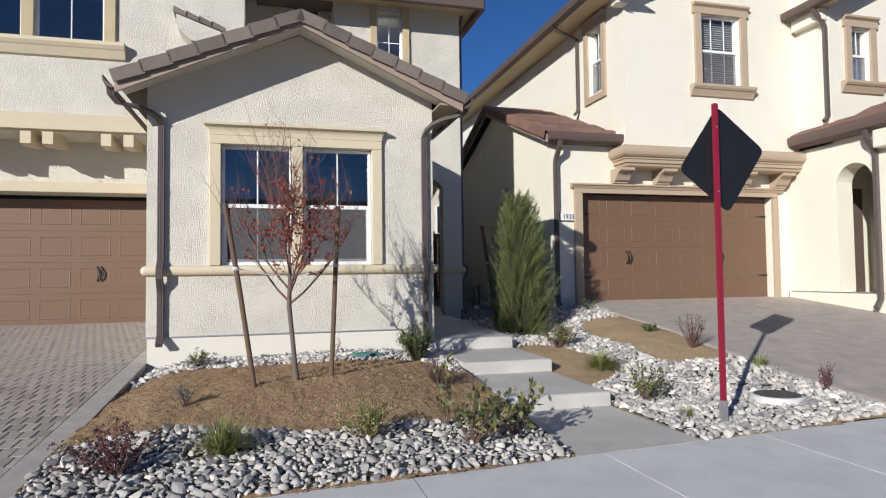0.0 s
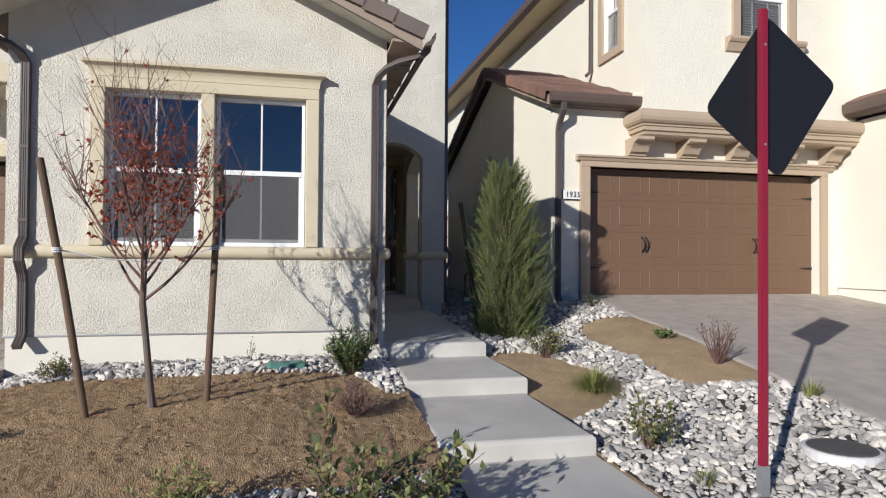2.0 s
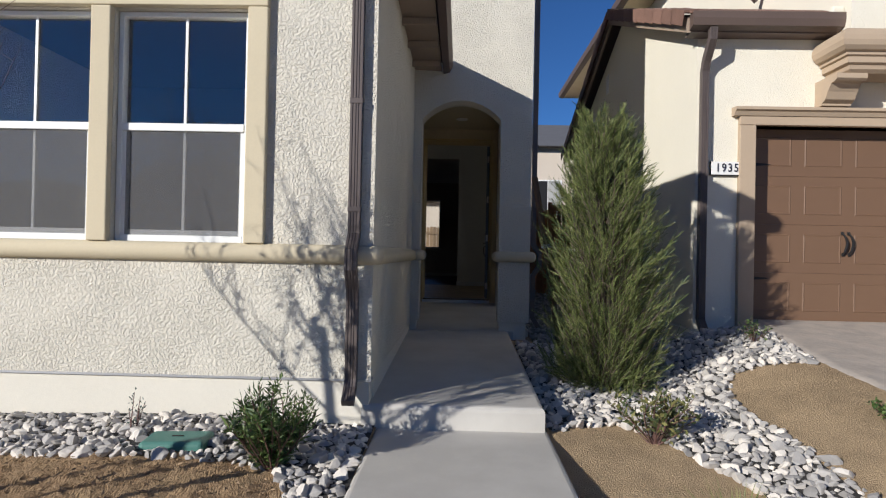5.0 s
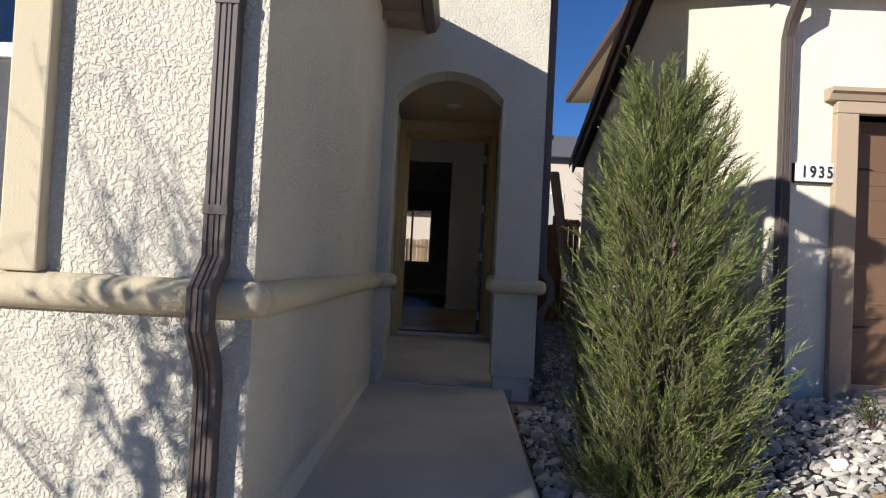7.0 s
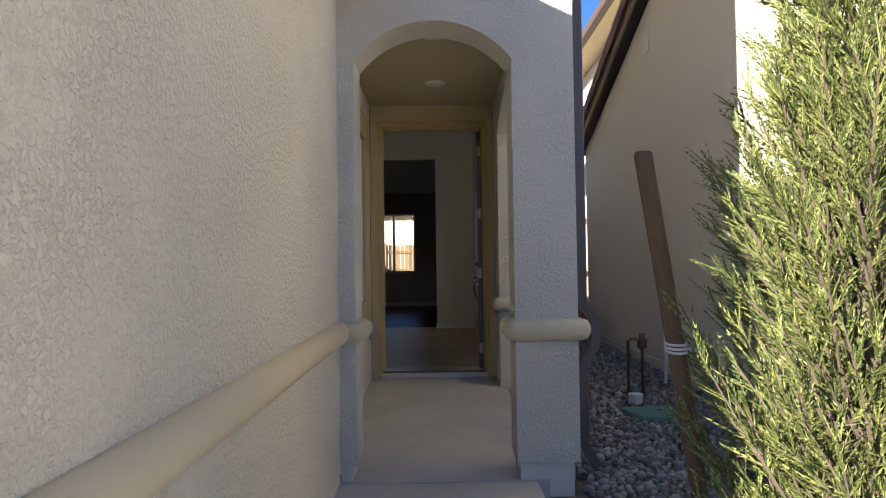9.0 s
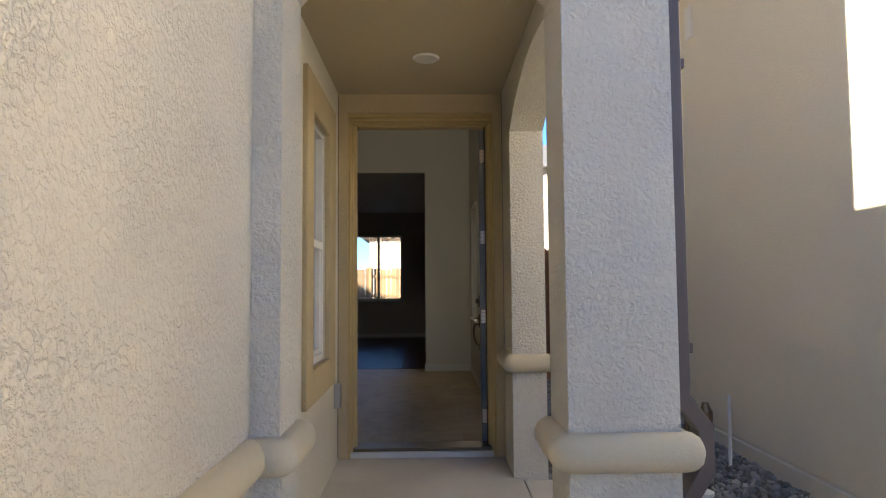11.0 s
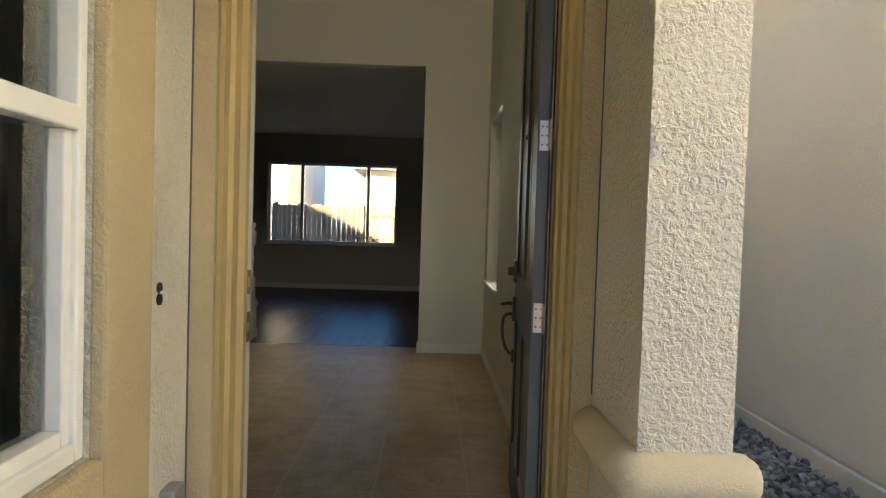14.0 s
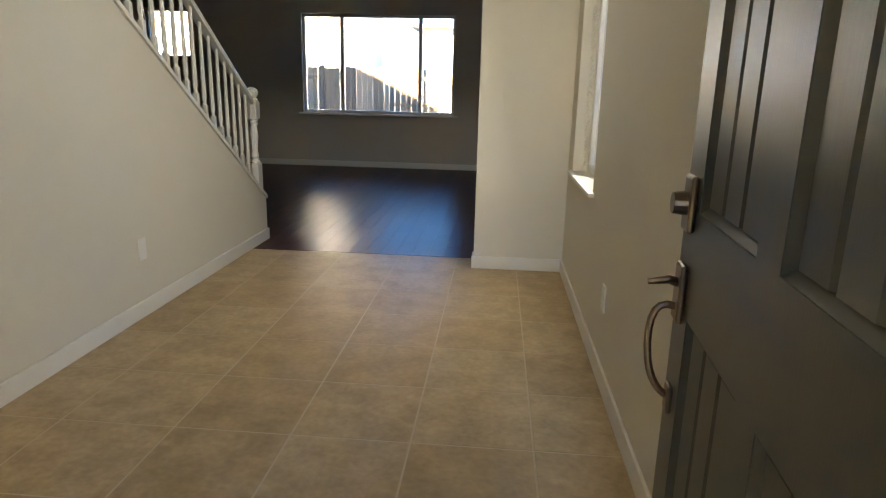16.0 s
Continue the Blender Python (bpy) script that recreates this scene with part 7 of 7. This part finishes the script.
# columnar juniper of many feathery plumes
def juniper(x, y, h, w, label, n=620, seed=9):
    rg = random.Random(seed)
    z0 = ground_z(x, y)
    t = thing("juniper", label, "juniper", (x, y, z0))
    bt, bb, bl = B(), B(), B()
    for k in range(4):
        a = 1.6 * k
        tube(bt, [(x + 0.03 * math.cos(a), y + 0.03 * math.sin(a), z0 - 0.05), (x + 0.09 * math.cos(a), y + 0.09 * math.sin(a), z0 + h * 0.4), (x + 0.04 * math.cos(a + 1) - 0.05, y + 0.04 * math.sin(a + 1), z0 + h * 0.85)], [0.032, 0.022, 0.006], 7)

    def girth(s):
        return w * (0.84 + 0.16 * smooth01(0.0, 0.15, s)) * (1 - smooth01(0.42, 1.12, s)) ** 0.58 + 0.04

    def needle(q, d, ll, ww):
        v0, v1, v2 = bl.verts.new(q - ww), bl.verts.new(q + ww), bl.verts.new(q + d * ll)
        bl.faces.new((v0, v1, v2))
    for k in range(n):
        s = (k + rg.random()) / n
        s = 0.96 * s ** 1.08
        a = k * 2.39996 + rg.uniform(-0.35, 0.35)
        out = Vector((math.cos(a), math.sin(a), 0))
        r = girth(s) * rg.choice((0.60, 0.78, 0.90, 0.97, 1.02, 1.16)) * (1 + 0.16 * noise.noise((math.cos(a) * 1.3, math.sin(a) * 1.3, s * 5)))
        zt = z0 + 0.02 + s * h * 0.90
        rise = rg.uniform(0.38, 0.72) * (1 - 0.35 * s)
        ax = x - 0.06 * s
        p0 = Vector((ax, y, max(z0 + 0.02, zt - rise))) + out * (0.30 * r)
        p2 = Vector((ax, y, zt + rg.uniform(-0.10, 0.10) * (1.2 - s))) + out * r
        p1 = Vector((ax, y, zt - rise * 0.45)) + out * (r * 0.72)
        side = out.cross(Vector((0, 0, 1)))
        p1 += side * rg.uniform(-0.06, 0.06)
        p2 += side * rg.uniform(-0.12, 0.12) + Vector((0.05, 0.0, 0.0)) * (1 - s)
        pts = arc_pts(p0, p1, p2, 6)
        tube(bb, pts, [0.006, 0.0055, 0.005, 0.004, 0.003, 0.002, 0.001], 4, cap=False)
        m = 30
        for j in range(m):
            u = 0.12 + 0.88 * (j + rg.random()) / m
            i = min(5, int(u * 6))
            q = Vector(pts[i]).lerp(Vector(pts[i + 1]), u * 6 - i)
            tan = (Vector(pts[i + 1]) - Vector(pts[i])).normalized()
            d = (tan * 1.0 + rnd_dir(rg) * (0.88 - 0.35 * u) + out * 0.18 + Vector((0, 0, 0.12))).normalized()
            ln = rg.uniform(0.06, 0.14) * (1.15 - 0.45 * u)
            sd = d.cross(rnd_dir(rg)).normalized()
            bend = (Vector((0, 0, 1)) + out * 0.4) * rg.uniform(-0.012, 0.025)
            needle(q, (d * ln + bend).normalized(), ln * 1.1, sd * 0.0019)
            for g in range(6):
                v = (g + 0.4) / 6
                qq = q + d * (ln * v) + bend * (v * v)
                for e in (-1, 1):
                    ld = (d * 1.1 + sd * e * rg.uniform(0.22, 0.5) + rnd_dir(rg) * 0.18).normalized()
                    needle(qq, ld, ln * rg.uniform(0.18, 0.34) * (1.1 - 0.5 * v), sd.cross(ld).normalized() * 0.0024 + sd * 0.0014)
    # brown spent sprays low down
    bd = B()
    for k in range(90):
        a, rr, zz = rg.uniform(0, 6.28), rg.uniform(0.15, 0.36), rg.uniform(0.08, 1.0)
        p = Vector((x + rr * math.cos(a), y + rr * math.sin(a), z0 + zz))
        tube(bd, [tuple(p), tuple(p + rnd_dir(rg, 0.4) * 0.10), tuple(p + rnd_dir(rg, 0.8) * 0.2)], [0.003, 0.002, 0.001], 4, cap=False)
    part("trunk", bt, BARK, t)
    tagged(part("branchwork", bb, BARK, t), kind="stuff")
    part("foliage", bl, JUNIPER, t)
    tagged(part("twig_tangle", bd, DRYLEAF, t, "dry brown inner twigs"), kind="stuff")
    return t


juniper(4.02, 9.25, 2.58, 0.44, "tall columnar green juniper with feathery sprays")

# ---- pavers of the left driveway ----
pv = thing("paver_field", "grey concrete pavers in running bond on a driveway", "pavers", (-3, 7, 0.1), kind="structure")
slope = math.atan((0.47 + 0.03) / 7.5)
PW, PL = 0.208, 0.104                      # along the slope, across it
pv_bm = B()
box(pv_bm, 0.0032, PL - 0.0032, 0.002, PW - 0.002, -0.05, 0.0, 0.005, 1)
PVM = finish("paver", pv_bm, PAVER)
rgp = random.Random(3)
count = 0
far_bm = B()
yy, row = 3.60, 0
while yy < 12.0:
    xx = -1.456 - (PL / 2 if row % 2 else 0)
    if row % 2:
        shared("paver", PVM, pv, (-1.456 - PL / 2, yy, drive_left_z(yy) + 0.006), scale=(0.5, 1, 1), euler=(slope, 0, 0))
        count += 1
    while xx > -7.4:
        xx -= PL
        z = drive_left_z(yy) + 0.006 + rgp.uniform(-0.002, 0.002)
        if count < 300 and yy < 7.0 and xx > -3.1:
            shared("paver", PVM, pv, (xx, yy, z), euler=(slope, rgp.uniform(-0.006, 0.006), 0))
            count += 1
            continue
        f = Matrix.Translation((xx, yy, z)) @ Matrix.Rotation(slope, 4, 'X')
        g, g2 = 0.0032, 0.002
        lo = [far_bm.verts.new(f @ Vector(q)) for q in ((g, g2, -0.03), (PL - g, g2, -0.03), (PL - g, PW - g2, -0.03), (g, PW - g2, -0.03))]
        hi = [far_bm.verts.new(f @ Vector(q)) for q in ((g + .003, g2 + .003, 0), (PL - g - .003, g2 + .003, 0), (PL - g - .003, PW - g2 - .003, 0), (g + .003, PW - g2 - .003, 0))]
        far_bm.faces.new(hi)
        for i in range(4):
            far_bm.faces.new((lo[i], lo[(i + 1) % 4], hi[(i + 1) % 4], hi[i]))
    yy += PW
    row += 1
tagged(part("far_pavers", far_bm, PAVER, pv), kind="stuff")
for y0, y1 in zip((3.62, 5.6, 7.6, 9.6), (5.597, 7.597, 9.597, 11.39)):
    bm = B()
    prism(bm, [(y0, drive_left_z(y0) - 0.08), (y1, drive_left_z(y1) - 0.08), (y1, drive_left_z(y1) + 0.008), (y0, drive_left_z(y0) + 0.008)], 'x', -1.448, -1.255)
    part("border_strip", bm, BORDER, pv, "plain concrete edging strip")

# ---- cobbles ----
def ico(sub):
    bm = B()
    bmesh.ops.create_icosphere(bm, subdivisions=sub, radius=1.0)
    vs = [v.co.copy() for v in bm.verts]
    idx = {v: i for i, v in enumerate(bm.verts)}
    fs = [tuple(idx[v] for v in f.verts) for f in bm.faces]
    bm.free()
    return vs, fs


ICO1, ICO2 = ico(1), ico(2)


def stone_shape(rg, base):
    """A worn, slightly faceted stone of unit size."""
    o = Vector((rg.uniform(0, 50), rg.uniform(0, 50), rg.uniform(0, 50)))
    planes = [(rnd_dir(rg), rg.uniform(0.42, 0.78)) for _ in range(11)]
    out = []
    for v in base[0]:
        q = v * (1.12 + 0.30 * noise.noise(v * 1.1 + o))
        for n_, d_ in planes:
            e = q.dot(n_) - d_
            if e > 0:
                q = q - n_ * (e * 0.96)
        out.append(q)
    return out


rgs = random.Random(17)
SHAPES1 = [stone_shape(rgs, ICO1) for _ in range(24)]
SHAPES2 = [stone_shape(rgs, ICO2) for _ in range(24)]
STONE_ME = []
for s_ in SHAPES1[:10]:
    me = bpy.data.meshes.new("cobble")
    me.from_pydata([tuple(v) for v in s_], [], ICO1[1])
    me.polygons.foreach_set("use_smooth", [True] * len(ICO1[1]))
    me.materials.append(ROCK)
    STONE_ME.append(me)


def cobble_bed(name, label, x0, x1, y0, y1, keep, size, density, fine, seed, single=None, stone=ROCK):
    """Scattered stones; those in the stretch named by single are objects of their own."""
    rg = random.Random(seed)
    shapes, faces = (SHAPES2, ICO2[1]) if fine else (SHAPES1, ICO1[1])
    verts, polys = [], []
    cell = {}
    spots = []
    tries = int((x1 - x0) * (y1 - y0) * density * 4.5)
    for _ in range(tries):
        x, y = rg.uniform(x0, x1), rg.uniform(y0, y1)
        if not keep(x, y):
            continue
        r = size * rg.choice((0.6, 0.75, 0.9, 1.0, 1.15, 1.4))
        ci, cj = int(x / 0.1), int(y / 0.1)
        near = [q for i in (-1, 0, 1) for j in (-1, 0, 1) for q in cell.get((ci + i, cj + j), ())]
        if any((x - q[0]) ** 2 + (y - q[1]) ** 2 < (0.47 * (r + q[2])) ** 2 for q in near):
            continue
        cell.setdefault((ci, cj), []).append((x, y, r))
        spots.append((x, y, r))
    bed = None
    made = 0
    singles = []
    for x, y, r in spots:
        z = ground_z(x, y) + r * rg.uniform(0.05, 0.42)
        e = Euler((rg.uniform(-.9, .9), rg.uniform(-.9, .9), rg.uniform(0, 6.3)))
        sc = Vector((r * rg.uniform(0.95, 1.35), r * rg.uniform(0.75, 1.0), r * rg.uniform(0.5, 0.75)))
        if single and made < 290 and single(x, y):
            singles.append((rg.choice(STONE_ME), (x, y, z), e, sc))
            made += 1
            continue
        m = Matrix.LocRotScale((x, y, z), e, sc)
        sh = rg.choice(shapes)
        o = len(verts)
        verts.extend(tuple(m @ v) for v in sh)
        polys.extend(tuple(i + o for i in f) for f in faces)
    me = bpy.data.meshes.new(name)
    me.from_pydata(verts, [], polys)
    me.polygons.foreach_set("use_smooth", [not fine] * len(polys))
    me.materials.append(stone)
    bed = tagged(new(name, me), label, "cobbles", "", "stuff")
    for sm, loc, e, sc in singles:
        ob = new("cobble", sm)
        ob.parent = bed
        ob.matrix_basis = Matrix.LocRotScale(loc, e, sc)
    return bed


def clear(x, y, spots):
    return all((x - a) ** 2 + (y - b) ** 2 > r * r for a, b, r in spots)


cobble_bed("cobble_bed", "loose grey river cobbles along the sidewalk", -1.24, 2.27, 3.6, 5.3,
           lambda x, y: y > walk_edge(x) + 0.03 and rock_left(x, y), 0.037, 560, True, 1, lambda x, y: y < 4.45 and 0.0 < x < 2.3)
cobble_bed("cobble_bed", "grey river cobbles along the house wall", -1.24, 2.27, 6.5, 7.97,
           lambda x, y: rock_left(x, y) and clear(x, y, [(1.28, 7.45, 0.15)]), 0.037, 560, True, 2)
cobble_bed("cobble_bed", "pale cobbles around the sign post and manhole", 3.42, 6.0, 3.9, 5.8,
           lambda x, y: y > walk_edge(x) + 0.03 and rock_right(x, y) and x < drive_edge(y) - 0.03 and clear(x, y, [(4.93, 4.98, 0.25), (3.97, 4.55, 0.04)]), 0.043, 460, True, 3,
           lambda x, y: y < 5.0 and x < 5.2)
cobble_bed("cobble_bed", "winding stream of pale cobbles through the bed", 3.42, 6.1, 5.8, 10.75,
           lambda x, y: rock_right(x, y) and x < drive_edge(y) - 0.03 and (x < 5.27 or y < 10.8), 0.042, 480, True, 4)
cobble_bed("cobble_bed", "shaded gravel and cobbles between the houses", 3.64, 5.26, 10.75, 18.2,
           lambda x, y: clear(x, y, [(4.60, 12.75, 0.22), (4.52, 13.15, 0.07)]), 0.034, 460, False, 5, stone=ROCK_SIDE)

# loose chips on the mulch
rgm = random.Random(8)
bm = B()
for _ in range(2600):
    x, y = rgm.uniform(-1.2, 2.25), rgm.uniform(4.5, 7.4)
    if rock_left(x, y):
        continue
    z = garden_left_z(x, y) + rgm.uniform(0.0, 0.018)
    a = rgm.uniform(0, math.pi)
    l, w = rgm.uniform(0.006, 0.020), rgm.uniform(0.002, 0.005)
    d = Vector((math.cos(a), math.sin(a), rgm.uniform(-0.5, 0.5))).normalized()
    s = Vector((-math.sin(a), math.cos(a), rgm.uniform(-0.6, 0.6))).normalized() * w
    p = Vector((x, y, z))
    v = [bm.verts.new(q) for q in (p - d * l - s, p + d * l - s, p + d * l + s, p - d * l + s, p + Vector((0, 0, w * 1.4)))]
    for q in ((0, 1, 4), (1, 2, 4), (2, 3, 4), (3, 0, 4)):
        bm.faces.new([v[i] for i in q])
solid("mulch_chips", bm, MULCH_BIT, "loose shredded bark chips on the bed", "mulch", "stuff")
